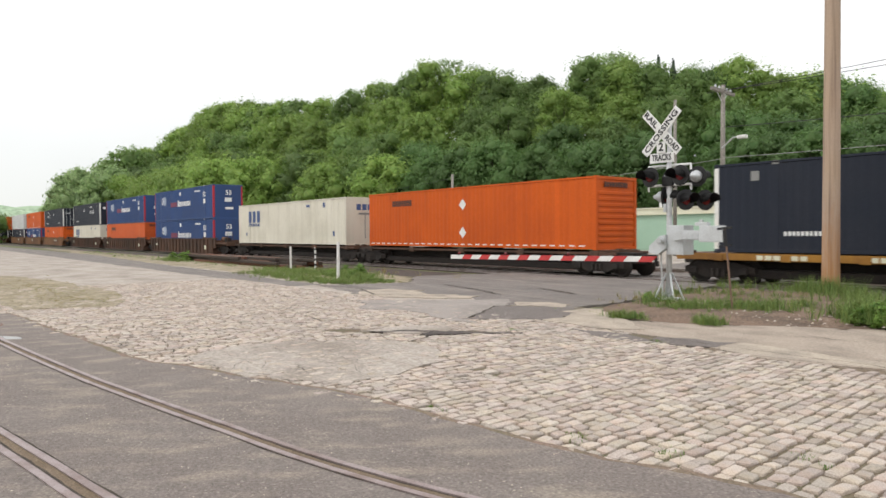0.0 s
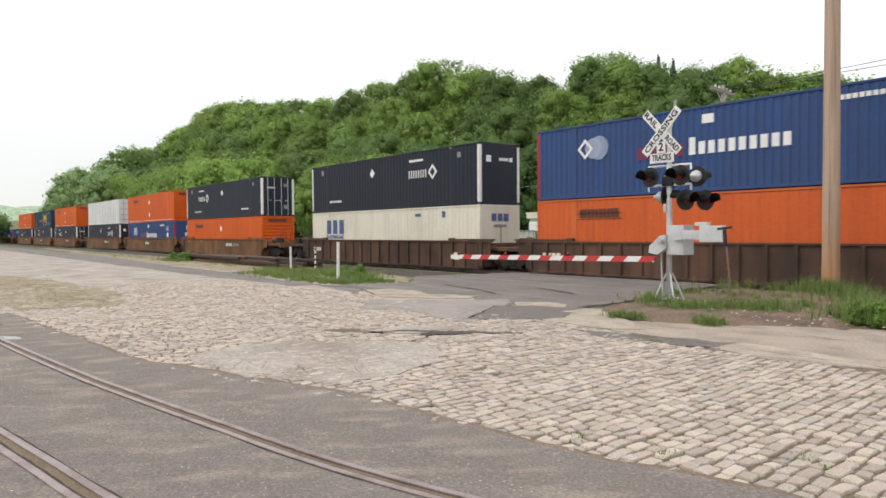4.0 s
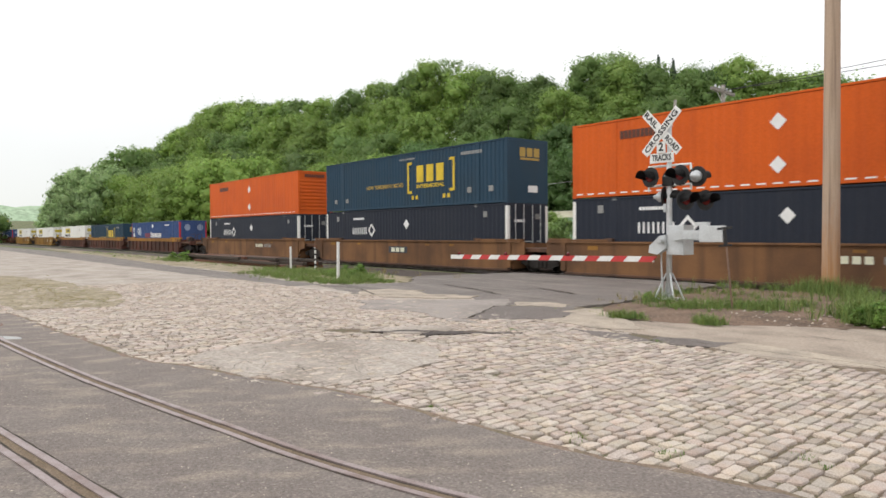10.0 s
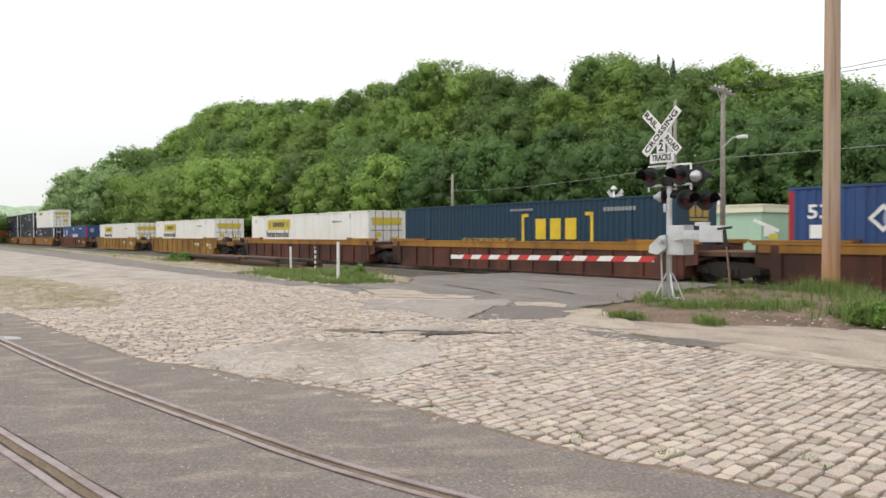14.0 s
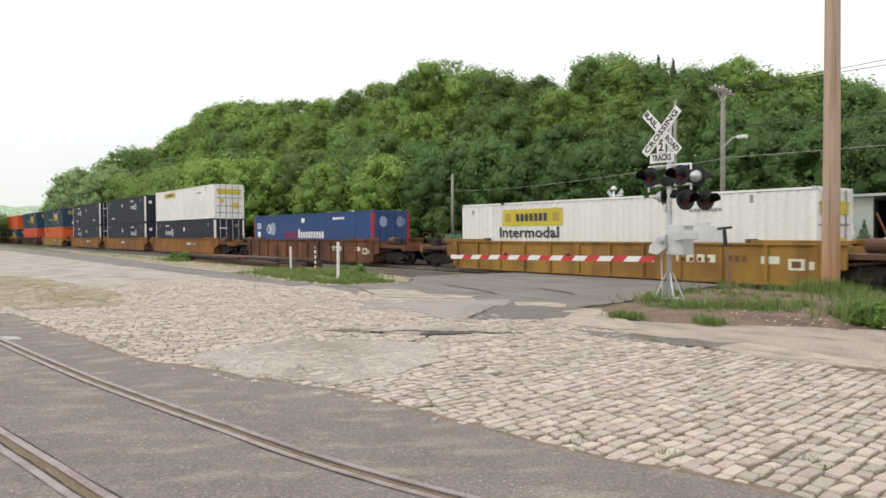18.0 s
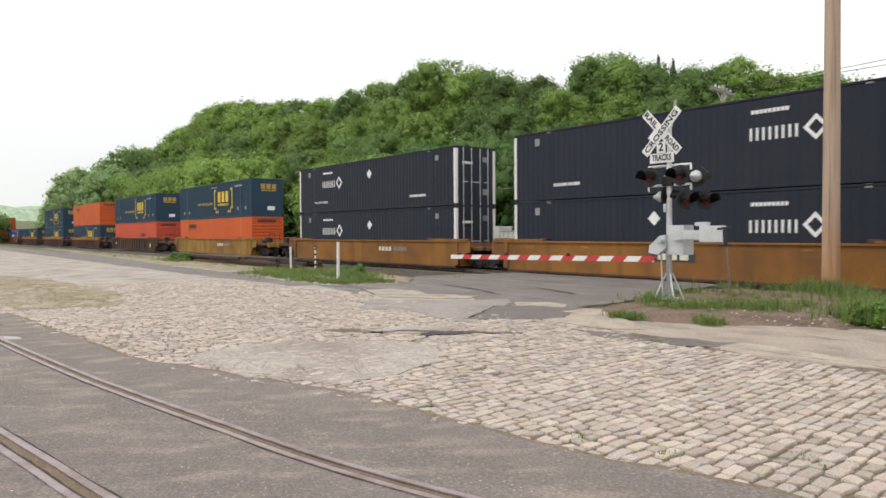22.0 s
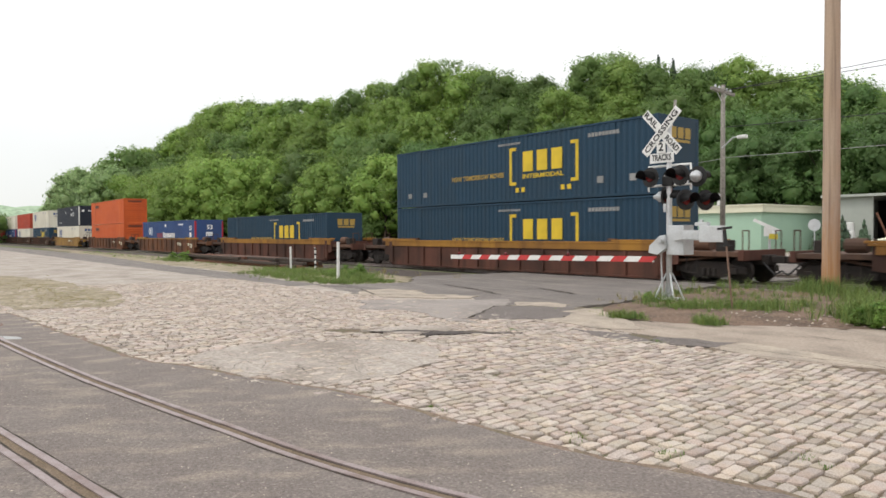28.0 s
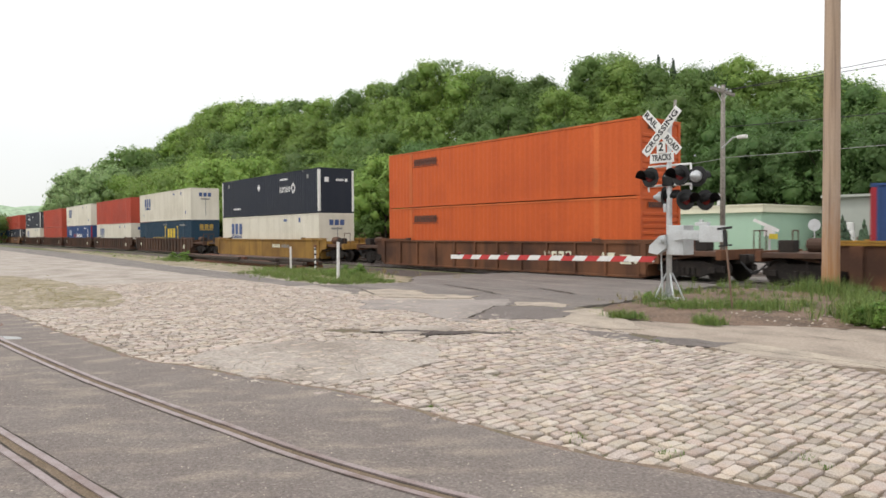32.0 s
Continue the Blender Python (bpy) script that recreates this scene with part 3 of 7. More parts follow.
def distant_hill():
    """A long low wooded ridge at the end of the valley, its green paled to imitate haze."""
    bm = bmesh.new()
    rows = []
    for i in range(91):
        y = -700 + i * 20
        h = 46 + 10 * sin(y / 160) + 6 * noise.noise((y * 0.02, 1, 0)) + 2.5 * noise.noise((y * 0.11, 4, 0))
        rows.append([bm.verts.new((x, y + dx, z)) for x, dx, z in ((-1290, 0, -1), (-1340, 3, h * 0.55), (-1400, 8, h * 0.9), (-1460, 0, h), (-1700, 0, h * 0.8))])
    for a, b in zip(rows, rows[1:]):
        for i in range(4):
            bm.faces.new((a[i], a[i + 1], b[i + 1], b[i]))
    bmesh.ops.recalc_face_normals(bm, faces=bm.faces)
    smooth(tagged(part("backdrop", bm, M["far_haze_green"]), "distant wooded ridge with haze in its pale green", "hill", kind="structure"))


distant_hill()


# ---- street surfaces ----
def surface(name, points, z1, material, label, wobble=0.05, step=0.4, seed=1, z0=-0.06, kind="structure", category="pavement"):
    return tagged(part(name, slab(points, z0, z1, step, wobble, seed), M[material]), label, category, kind=kind)


EDGE = ((-18.2, -19.5), (-16.5, -19.3), (-14.1, -19.2), (-13.0, -19.05), (-11.6, -18.98), (-10.35, -18.9), (-9.55, -18.68), (-9.15, -18.48), (-8.3, -18.28), (-7.57, -18.03), (-6.88, -17.81), (-6.2, -17.62), (-5.2, -17.52), (-4.4, -17.45), (-3.85, -17.41), (-3.3, -17.28), (-2.8, -17.14), (-2.1, -16.96), (6.0, -15.8))
STREET = [(-420, -9.0), (-420, -16), (-48, -18.0), (-22, -19.4)] + list(EDGE) + [(6, -11.6), (-4.4, -11.75), (-6.7, -11.6), (-8.6, -11.1), (-10.4, -8.9), (-20.0, -7.4), (-24, -9.0)]
surface("street", STREET, 0.008, "joint", "worn street bed of sand and old paving", 0.04, 1.0, 2)
surface("street_far", [(-420, -9.0), (-420, -16), (-48, -17.8), (-22, -19.2), (-17.5, -19.2), (-15.0, -18.6), (-14.2, -16.5), (-14.8, -14.0), (-11.0, -12.0), (-10.4, -9.1), (-20.0, -7.5), (-24, -9.0)], 0.0135, "street", "pale dusty street surface with worn stones", 0.2, 0.8, 21)
surface("road_apron", [(-420, -17.2), (-420, -60), (60, -60), (60, -14.5)] + [(x, y) for x, y in reversed(EDGE)] + [(-22, -19.4), (-48, -18.0)], 0.010, "asphalt",
        "dark grey patched asphalt with inlaid rails", 0.03, 0.6, 3)
surface("crossing_road", [(-22.4, -5.0), (-21.2, -0.3), (-11.6, -0.3), (-11.6, -3.4), (-10.6, -7.4), (-10.6, -9.3), (-12.0, -10.4), (-14.5, -9.0), (-16.2, -11.0), (-20.5, -10.2), (-19.6, -7.2)], 0.02,
        "road_asphalt", "cracked grey asphalt road running over the crossing", 0.09, 0.35, 4)
surface("crossing_road_far", [(-21.2, 2.4), (-21.2, 4.6), (-11.6, 4.6), (-11.6, 2.4)], -0.01, "road_asphalt", "asphalt between the two tracks", 0.04, 0.5, 5)
surface("crossing_road_beyond", [(-21.2, 7.2), (-23, 60), (-10, 60), (-11.6, 7.2)], 0.0, "road_asphalt", "asphalt road beyond the tracks", 0.05, 0.8, 6)
surface("gravel_lot", [(-75, 10.0), (-75, 33.5), (-22, 33.5), (-21.6, 9.4), (-40, 9.2)], -0.005, "street", "pale gravel lot beyond the tracks", 0.2, 1.2, 22)
surface("side_lot", [(-11.2, 9.4), (-10, 42), (30, 42), (30, 9.4)], -0.005, "street", "pale gravel yard before the shed", 0.2, 1.2, 23)
surface("crossing_panel", [(-21.0, 0.72), (-21.0, 1.87), (-11.8, 1.87), (-11.8, 0.72)], -0.012, "patch", "dark rubber crossing panel between the rails", 0.0, 9, 7)
surface("side_road", [(-420, -7.2), (-420, -10.6), (-70, -11.0), (-32, -11.2), (-21, -11.1), (-21, -9.9), (-24, -10.0), (-28, -9.5), (-35, -9.3), (-44, -8.9), (-64, -7.6)], 0.014, "road_asphalt",
        "grey asphalt lane beside the railway", 0.07, 0.8, 8)
surface("asphalt_patch", [(-10.5, -12.5), (-11.8, -10.3), (-10.6, -9.4), (-9.6, -9.9), (-9.2, -11.2)], 0.0365, "patch", "smooth darker asphalt patch", 0.06, 0.25, 9)
surface("pavement", [(8, -10.6), (-3.2, -11.84), (-3.75, -12.04), (-4.3, -12.12), (-4.8, -12.16), (-5.4, -12.0), (-6.0, -11.8), (-6.7, -11.6), (-8.3, -11.4), (-9.0, -10.2), (-8.28, -10.39), (-7.8, -10.1), (-6.75, -9.6), (-6.06, -8.95), (-5.3, -8.4), (-4.45, -7.95), (8, -7.2)], 0.03, "old_pavement",
        "worn pale concrete sidewalk with broken edges", 0.05, 0.35, 10)
surface("concrete_patch", [(-8.2, -11.9), (-7.1, -12.4), (-6.2, -12.2), (-7.1, -11.75)], 0.03, "patch", "thin grey patch at the sidewalk's edge", 0.03, 0.2, 11)


surface("pavement_slab", [(-5.5, -11.76), (-5.45, -11.25), (-5.13, -11.25), (-4.67, -11.25), (-4.0, -11.36), (-3.4, -11.36), (4, -10.6), (4, -11.1), (-3.25, -11.82), (-3.75, -12.0), (-4.3, -12.08), (-4.8, -12.12), (-5.3, -11.98)], 0.036, "concrete", "paler concrete strip along the sidewalk's edge", 0.04, 0.3, 51)
surface("concrete_patch", [(-6.55, -12.02), (-6.6, -11.63), (-6.12, -11.38), (-5.75, -11.46), (-5.51, -11.28), (-5.49, -11.9), (-5.95, -12.1)], 0.034, "patch", "grey asphalt patch in the sidewalk", 0.03, 0.2, 52)


def asphalt_lip():
    """The ragged edge of the asphalt, lapping over the first stones."""
    rnd = random.Random(53)
    ex, ey = [p[0] for p in EDGE], [p[1] for p in EDGE]
    bm, prev = bmesh.new(), None
    for i in range(230):
        x = -18.0 + i * 0.105
        y = float(np.interp(x, ex, ey))
        w = 0.09 + 0.07 * noise.noise((x * 1.7, 2, 0)) + rnd.uniform(-0.015, 0.015)
        row = [bm.verts.new((x - 0.1 * (d - y), d, z)) for d, z in ((y - 0.6, 0.0095), (y - 0.1, 0.030), (y + w - 0.03, 0.0385), (y + w, 0.006))]
        if prev:
            for k in range(3):
                bm.faces.new((prev[k], row[k], row[k + 1], prev[k + 1]))
        prev = row
    bmesh.ops.recalc_face_normals(bm, faces=bm.faces)
    soil, prev = bmesh.new(), None
    for i in range(230):
        x = -18.0 + i * 0.105
        y = float(np.interp(x, ex, ey)) + 0.09 + 0.07 * noise.noise((x * 1.7, 2, 0))
        w = max(0.02, 0.085 + 0.11 * noise.noise((x * 2.3, 7, 0)) + rnd.uniform(-0.02, 0.02))
        row = [soil.verts.new((x, d, z)) for d, z in ((y - 0.04, 0.036), (y + w * 0.5, 0.037), (y + w, 0.012))]
        if prev:
            for k in range(2):
                soil.faces.new((prev[k], row[k], row[k + 1], prev[k + 1]))
        prev = row
    tagged(part("edge_soil", soil, M["edge_soil"]), "strip of reddish soil and moss along the asphalt's edge", "verge", kind="structure")
    tagged(part("road_edge", bm, M["asphalt"]), "ragged asphalt edge lapping over the setts", "pavement", kind="structure")


asphalt_lip()


def mound(name, points, top, reach, material, label, seed, step=0.3):
    """Ground that swells gently from its outline to a low top."""
    rnd = random.Random(seed)
    ring = outline(points, 0.5, 0.1, seed)

    def inside(x, y):
        c, j = False, len(ring) - 1
        for i in range(len(ring)):
            (xi, yi), (xj, yj) = ring[i], ring[j]
            if (yi > y) != (yj > y) and x < (xj - xi) * (y - yi) / (yj - yi) + xi:
                c = not c
            j = i
        return c

    pts = np.array(ring)
    x0, y0 = pts.min(0)
    x1, y1 = pts.max(0)
    nx, ny = int((x1 - x0) / step) + 2, int((y1 - y0) / step) + 2
    idx, verts, faces = {}, [], []
    for j in range(ny):
        for i in range(nx):
            x, y = x0 + i * step, y0 + j * step
            d = float(np.hypot(pts[:, 0] - x, pts[:, 1] - y).min())
            if inside(x, y) or d < step:
                f = min(1.0, d / reach) if inside(x, y) else -0.12
                z = -0.01 + top * (f * f * (3 - 2 * f) if f > 0 else f * 2) + noise.noise((x * 1.3, y * 1.3, seed)) * 0.03 * max(f, 0)
                idx[i, j] = len(verts)
                verts.append((x + rnd.uniform(-0.06, 0.06), y + rnd.uniform(-0.06, 0.06), z))
    for j in range(ny - 1):
        for i in range(nx - 1):
            q = [(i, j), (i + 1, j), (i + 1, j + 1), (i, j + 1)]
            if all(k in idx for k in q):
                faces.append(tuple(idx[k] for k in q))
    me = bpy.data.meshes.new(name)
    me.from_pydata(verts, [], faces)
    return smooth(tagged(linked(name, me, M[material]), label, "verge", kind="structure"))


mound("verge", [(8, -8.0), (-4.5, -8.4), (-5.3, -8.85), (-6.06, -9.4), (-6.75, -10.05), (-7.8, -10.4), (-8.4, -10.45), (-9.3, -9.9), (-10.3, -8.8), (-10.6, -7.2), (-11.4, -3.5), (-11.0, -1.5), (8, -1.2)], 0.15, 1.3, "dirt",
      "low verge of brown dirt, stones and weeds", 12)
mound("verge_left", [(-23.5, -10.2), (-22.2, -10.0), (-21.0, -9.8), (-19.9, -8.8), (-19.9, -7.6), (-20.8, -6.2), (-23.0, -5.2), (-26, -4.6), (-60, -4.4), (-110, -4.6), (-64, -7.6), (-44, -8.9), (-35, -9.3), (-30, -9.3), (-26.5, -9.7)], 0.07, 1.0, "verge_soil",
      "grassy verge between lane and railway", 13, 0.6)
surface("pothole_bed", [(-10.32, -14.87), (-10.4, -14.35), (-10.35, -13.85), (-9.95, -13.45), (-9.42, -13.53), (-9.12, -13.71), (-9.09, -14.08), (-9.51, -14.36), (-9.77, -14.66)], 0.0355, "street", "shallow pothole of worn grey asphalt", 0.10, 0.12, 14)
surface("pothole_lip", [(-10.23, -14.87), (-10.08, -14.44), (-9.9, -14.1), (-9.72, -14.12), (-9.43, -13.81), (-9.2, -13.66), (-8.76, -13.36), (-8.41, -12.95), (-8.36, -13.01), (-8.68, -13.42), (-9.03, -13.82), (-8.96, -14.0), (-9.24, -14.16), (-9.34, -14.5), (-9.46, -14.35), (-9.49, -14.12), (-9.77, -14.27), (-9.95, -14.52), (-10.06, -14.82)], 0.0375, "puddle", "broken dark damp edge of a pothole", 0.03, 0.08, 15)
surface("earth_patch", [(-38, -18.2), (-33, -17.0), (-27, -16.2), (-22, -16.1), (-19.2, -16.6), (-17.9, -17.3), (-18.5, -18.1), (-18.7, -19.1), (-22, -19.2), (-30, -18.9)], 0.033, "verge_soil", "patch of bare earth with thin dry grass", 0.10, 0.7, 15)
surface("worn_cover", [(-9.6, -18.3), (-10.3, -17.5), (-10.3, -16.6), (-9.7, -15.6), (-8.75, -15.0), (-7.9, -15.1), (-7.2, -16.0), (-6.95, -16.8), (-6.8, -17.4), (-7.3, -17.72), (-8.2, -17.98)], 0.0325, "street", "pale worn asphalt skin over the setts", 0.10, 0.25, 16)


def crack(points, width, seed, label="dark open crack in the paving"):
    """A thin jagged ribbon of dark soil along a line of points."""
    rnd = random.Random(seed)
    bm = bmesh.new()
    pts = []
    for (x0, y0), (x1, y1) in zip(points, points[1:]):
        n = max(2, int(math.hypot(x1 - x0, y1 - y0) / 0.14))
        pts += [(x0 + (x1 - x0) * i / n + rnd.gauss(0, 0.025), y0 + (y1 - y0) * i / n + rnd.gauss(0, 0.025)) for i in range(n)]
    prev = None
    for i, (x, y) in enumerate(pts):
        w = width * rnd.uniform(0.25, 1.0) * min(1, i / 3 + 0.1, (len(pts) - 1 - i) / 3 + 0.1)
        pair = [bm.verts.new((x - w * 0.35, y - w, CRACK_Z)), bm.verts.new((x + w * 0.35, y + w, CRACK_Z))]
        if prev:
            bm.faces.new((prev[0], pair[0], pair[1], prev[1]))
        prev = pair
    tagged(part("pavement_crack", bm, M["crack"]), label, "crack", "cracks in the paving", "structure")


CRACK_Z = 0.039
for i, (line, w) in enumerate((
        ([(-10.5, -12.45), (-11.2, -11.3), (-11.9, -10.4), (-10.7, -9.4)], 0.05), ([(-9.3, -13.66), (-8.92, -13.47), (-8.71, -13.13), (-8.35, -12.85)], 0.05), ([(-10.2, -14.75), (-10.6, -15.0), (-11.0, -14.9)], 0.04), ([(-9.5, -14.3), (-9.1, -14.5), (-8.9, -15.0), (-9.3, -15.3)], 0.03), ([(-13.8, -8.3), (-15.6, -7.6), (-18.2, -7.0)], 0.05),
        ([(-12.6, -6.6), (-14.6, -5.9), (-15.2, -6.3)], 0.07), ([(-21, -10.3), (-18.4, -10.0), (-16.4, -10.8), (-14.2, -9.3)], 0.05), ([(-11.6, -14.9), (-13.2, -14.6), (-15.0, -14.9)], 0.014),
        
        ([(-24, -9.6), (-21, -9.3), (-19.4, -9.6)], 0.05), ([(-34, -10.0), (-30, -9.4), (-26, -9.7)], 0.05), ([(-9.6, -10.4), (-8.9, -10.0), (-7.2, -10.2)], 0.025), ([(-6.6, -10.8), (-5.0, -9.8), (-3.9, -9.9)], 0.012),
        ([(-8.4, -11.0), (-7.6, -11.6), (-6.2, -11.7), (-4.4, -11.75), (-2, -11.7)], 0.013), ([(-16.5, -12.0), (-14.5, -12.3), (-12.6, -11.7)], 0.014), ([(-20.0, -12.6), (-17.5, -12.9), (-15.4, -12.5)], 0.014))):
    crack(line, w, 60 + i)
for i, poly in enumerate(([(-18.0, -10.19), (-17.58, -9.44), (-16.64, -9.04), (-15.63, -9.65), (-14.79, -9.27), (-14.0, -9.04), (-13.73, -9.57), (-14.76, -10.46), (-15.54, -10.83), (-16.36, -11.22)],
                          [(-12.21, -9.44), (-11.64, -9.02), (-10.78, -8.85), (-10.6, -9.38), (-11.2, -9.87), (-11.65, -9.99)],
                          [(-10.13, -9.73), (-9.87, -9.09), (-9.2, -9.65), (-7.92, -10.53), (-7.34, -11.25), (-7.94, -11.5), (-8.65, -11.6), (-9.2, -11.47), (-9.42, -10.63)], [(-21.4, -8.3), (-20.2, -8.1), (-20.6, -8.7)])):
    surface("broken_concrete", poly, (0.0345, 0.0385, 0.0405, 0.031)[i], "concrete", "broken pale concrete slab in the road", 0.09, 0.22, 30 + i, kind="")
surface("asphalt_patch", [(-15.25, -11.91), (-14.66, -11.26), (-13.68, -10.19), (-12.92, -8.92), (-11.35, -10.39), (-11.38, -11.11), (-10.7, -12.07), (-10.05, -12.81), (-10.64, -12.83), (-11.62, -12.5), (-12.55, -12.42), (-13.53, -12.98)],
        0.0335, "pale_asphalt", "worn pale grey asphalt beside the crossing", 0.10, 0.25, 35)


def crack_net(x0, x1, y0, y1, step, width, seed):
    """Short cracks that break a worn skin into crazy paving."""
    rnd = random.Random(seed)
    nx, ny = int((x1 - x0) / step), int((y1 - y0) / (step * 0.62))
    knot = {(i, j): (x0 + (i + 0.5 * (j % 2)) * step + rnd.gauss(0, step * 0.17) - 0.25 * (y0 + j * step * 0.62 - y0), y0 + j * step * 0.62 + rnd.gauss(0, step * 0.10)) for i in range(nx + 1) for j in range(ny + 1)}
    k = 0
    for (i, j), p in knot.items():
        for q, chance in (((i + 1, j), 0.6), ((i - 1 + j % 2, j + 1), 0.3)):
            if q in knot and rnd.random() < chance:
                crack([p, knot[q]], width * rnd.uniform(0.5, 1.0), seed + k)
                k += 1


crack_net(-9.9, -7.3, -18.1, -15.4, 0.62, 0.013, 300)
CRACK_Z = 0.0125
for i, (line, w) in enumerate((([(-16.4, -20.1), (-14.4, -20.4), (-12.8, -20.2)], 0.05), ([(-9.2, -18.6), (-8.8, -18.3), (-8.5, -18.35)], 0.08), ([(-15.8, -19.65), (-14.0, -19.45), (-12.8, -19.2)], 0.03))):
    crack(line, w, 90 + i)
surface("puddle", [(-14.3, -20.1), (-13.72, -19.6), (-13.5, -19.62), (-13.7, -19.95), (-14.0, -20.15)], 0.0125, "water", "thin sheet of rain water lying on asphalt", 0.05, 0.2, 41, kind="", category="puddle")
surface("asphalt_patch", [(-14.6, -19.5), (-13.5, -18.95), (-13.1, -19.1), (-13.6, -19.6)], 0.0122, "patch", "small dark damp asphalt patch", 0.06, 0.2, 42)
for i, (line, w) in enumerate((([(-14.9, -19.9), (-14.8, -19.68), (-14.96, -19.43), (-14.6, -19.26)], 0.05), ([(-12.06, -19.06), (-11.98, -18.87), (-12.26, -18.68)], 0.05))):
    crack(line, w, 110 + i)
CRACK_Z = 0.039
for i, (line, w) in enumerate((([(-11.06, -18.7), (-11.71, -18.6), (-12.05, -18.17)], 0.025), ([(-10.42, -18.54), (-10.3, -18.18), (-10.61, -18.1), (-10.88, -18.25)], 0.03), ([(-10.65, -18.07), (-10.4, -17.77)], 0.03))):
    crack(line, w, 120 + i)
manhole = tagged(part("manhole_cover", lathe([(0.42, -0.03), (0.42, 0.014), (0.36, 0.02), (0.34, 0.014), (0.0, 0.014)], sides=28, at=(-16.0, -20.05, 0.0)), M["rust"]), "round dark iron manhole cover in asphalt", "manhole cover")


# ---- rails set in the foreground asphalt ----
def inlaid_rail(shift, name_label, apart, wide):
    bars = thing("inlaid_rail", name_label, "rail", "rails in the asphalt", kind="structure")
    xs = np.arange(-70, 4.01, 0.5)

    def y0(x):
        if x < -13:
            return -19.93 + 0.03 * (x + 13)
        d = x + 5.48
        return -19.0 + 0.145 * d + 0.0036 * d * d + (0.035 * d * d if d > 0 else 0) + 0.065 * max(0.0, min(1.0, (x + 9) / 3))

    for strip, off, w, z1 in (("rail_head", 0.0, wide, 0.024), ("guard_bar", -apart, wide * 0.98, 0.021)):
        bm = bmesh.new()
        prev = None
        for x in xs:
            x = float(x)
            g = (y0(x + 0.05) - y0(x - 0.05)) / 0.1
            k = math.hypot(1, g)
            nx, ny = -g / k, 1 / k
            ring = []
            for o, z in ((-w / 2, -0.05), (-w / 2, z1), (w / 2, z1), (w / 2, -0.05)):
                s = off + shift + o
                ring.append(bm.verts.new((x + nx * s, y0(x) + ny * s, z)))
            if prev:
                for i in range(3):
                    bm.faces.new((prev[i], ring[i], ring[i + 1], prev[i + 1]))
            prev = ring
        part(strip, bm, M["inlaid_rail"], bars)
    bm = bmesh.new()
    prev = None
    for x in xs:
        x = float(x)
        ring = [bm.verts.new((x, y0(x) + shift + o, 0.0125)) for o in (-apart + wide * 0.45, -wide * 0.45)]
        if prev:
            bm.faces.new((prev[0], ring[0], ring[1], prev[1]))
        prev = ring
    part("flangeway_dirt", bm, M["flange_dirt"], bars)
    rnd = random.Random(int(apart * 1000))
    # thin dark ribbons along both bars, painted as the shadow at their edges
    for side, base in ((1, wide * 0.5), (-1, -apart - wide * 0.49), (-1, -wide * 0.5), (1, -apart + wide * 0.49)):
        bm, prev = bmesh.new(), None
        for x in np.arange(-30, 1.0, 0.16):
            x = float(x)
            w = rnd.uniform(0.004, 0.020)
            ring = [bm.verts.new((x, y0(x) + shift + base - side * 0.004, 0.0138)), bm.verts.new((x, y0(x) + shift + base + side * w, 0.0132))]
            if prev:
                bm.faces.new((prev[0], ring[0], ring[1], prev[1]))
            prev = ring
        part("seam", bm, M["crack"], bars, "dark line painted as shadow along the rail's edge")


inlaid_rail(0.0, "rusty rail with guard bar set flush in asphalt", 0.132, 0.056)
inlaid_rail(-1.44, "rusty rail with guard bar set flush in asphalt", 0.158, 0.062)


# ---- the railway ----
def track(y, label):
    t = thing("railway_track", label, "railway track", "tracks", kind="structure")
    for side in (-0.7525, 0.7525):
        bm = bmesh.new()
        prof = ((-0.07, -0.16), (-0.07, -0.145), (-0.015, -0.125), (-0.015, -0.045), (-0.036, -0.03), (-0.036, -0.003), (-0.03, 0.0),
                (0.03, 0.0), (0.036, -0.003), (0.036, -0.03), (0.015, -0.045), (0.015, -0.125), (0.07, -0.145), (0.07, -0.16))
        ends = [[bm.verts.new((x, y + side + a, b)) for a, b in prof] for x in (-420, 80)]
        for i in range(len(prof) - 1):
            bm.faces.new((ends[0][i], ends[1][i], ends[1][i + 1], ends[0][i + 1]))
        part("rail", bm, M["rail"], t)
    verts, faces = [], []
    x = -240.0
    while x < 60:
        if not -21.5 < x < -11.3:
            b = len(verts)
            h = -0.165 + random.uniform(-0.01, 0.0)
            verts += [(x + dx, y + dy, h - dz) for dz in (0, 0.14) for dx, dy in ((-0.11, -1.3), (0.11, -1.3), (0.11, 1.3), (-0.11, 1.3))]
            faces += [tuple(b + i for i in f) for f in ((0, 1, 2, 3), (0, 4, 5, 1), (1, 5, 6, 2), (2, 6, 7, 3), (3, 7, 4, 0))]
        x += 0.52
    me = bpy.data.meshes.new("ties")
    me.from_pydata(verts, [], faces)
    tagged(linked("ties", me, M["tie"], t), kind="stuff")
    return t


track(1.295, "weathered steel track on dark wooden ties")
track(5.7, "second steel track on dark wooden ties")
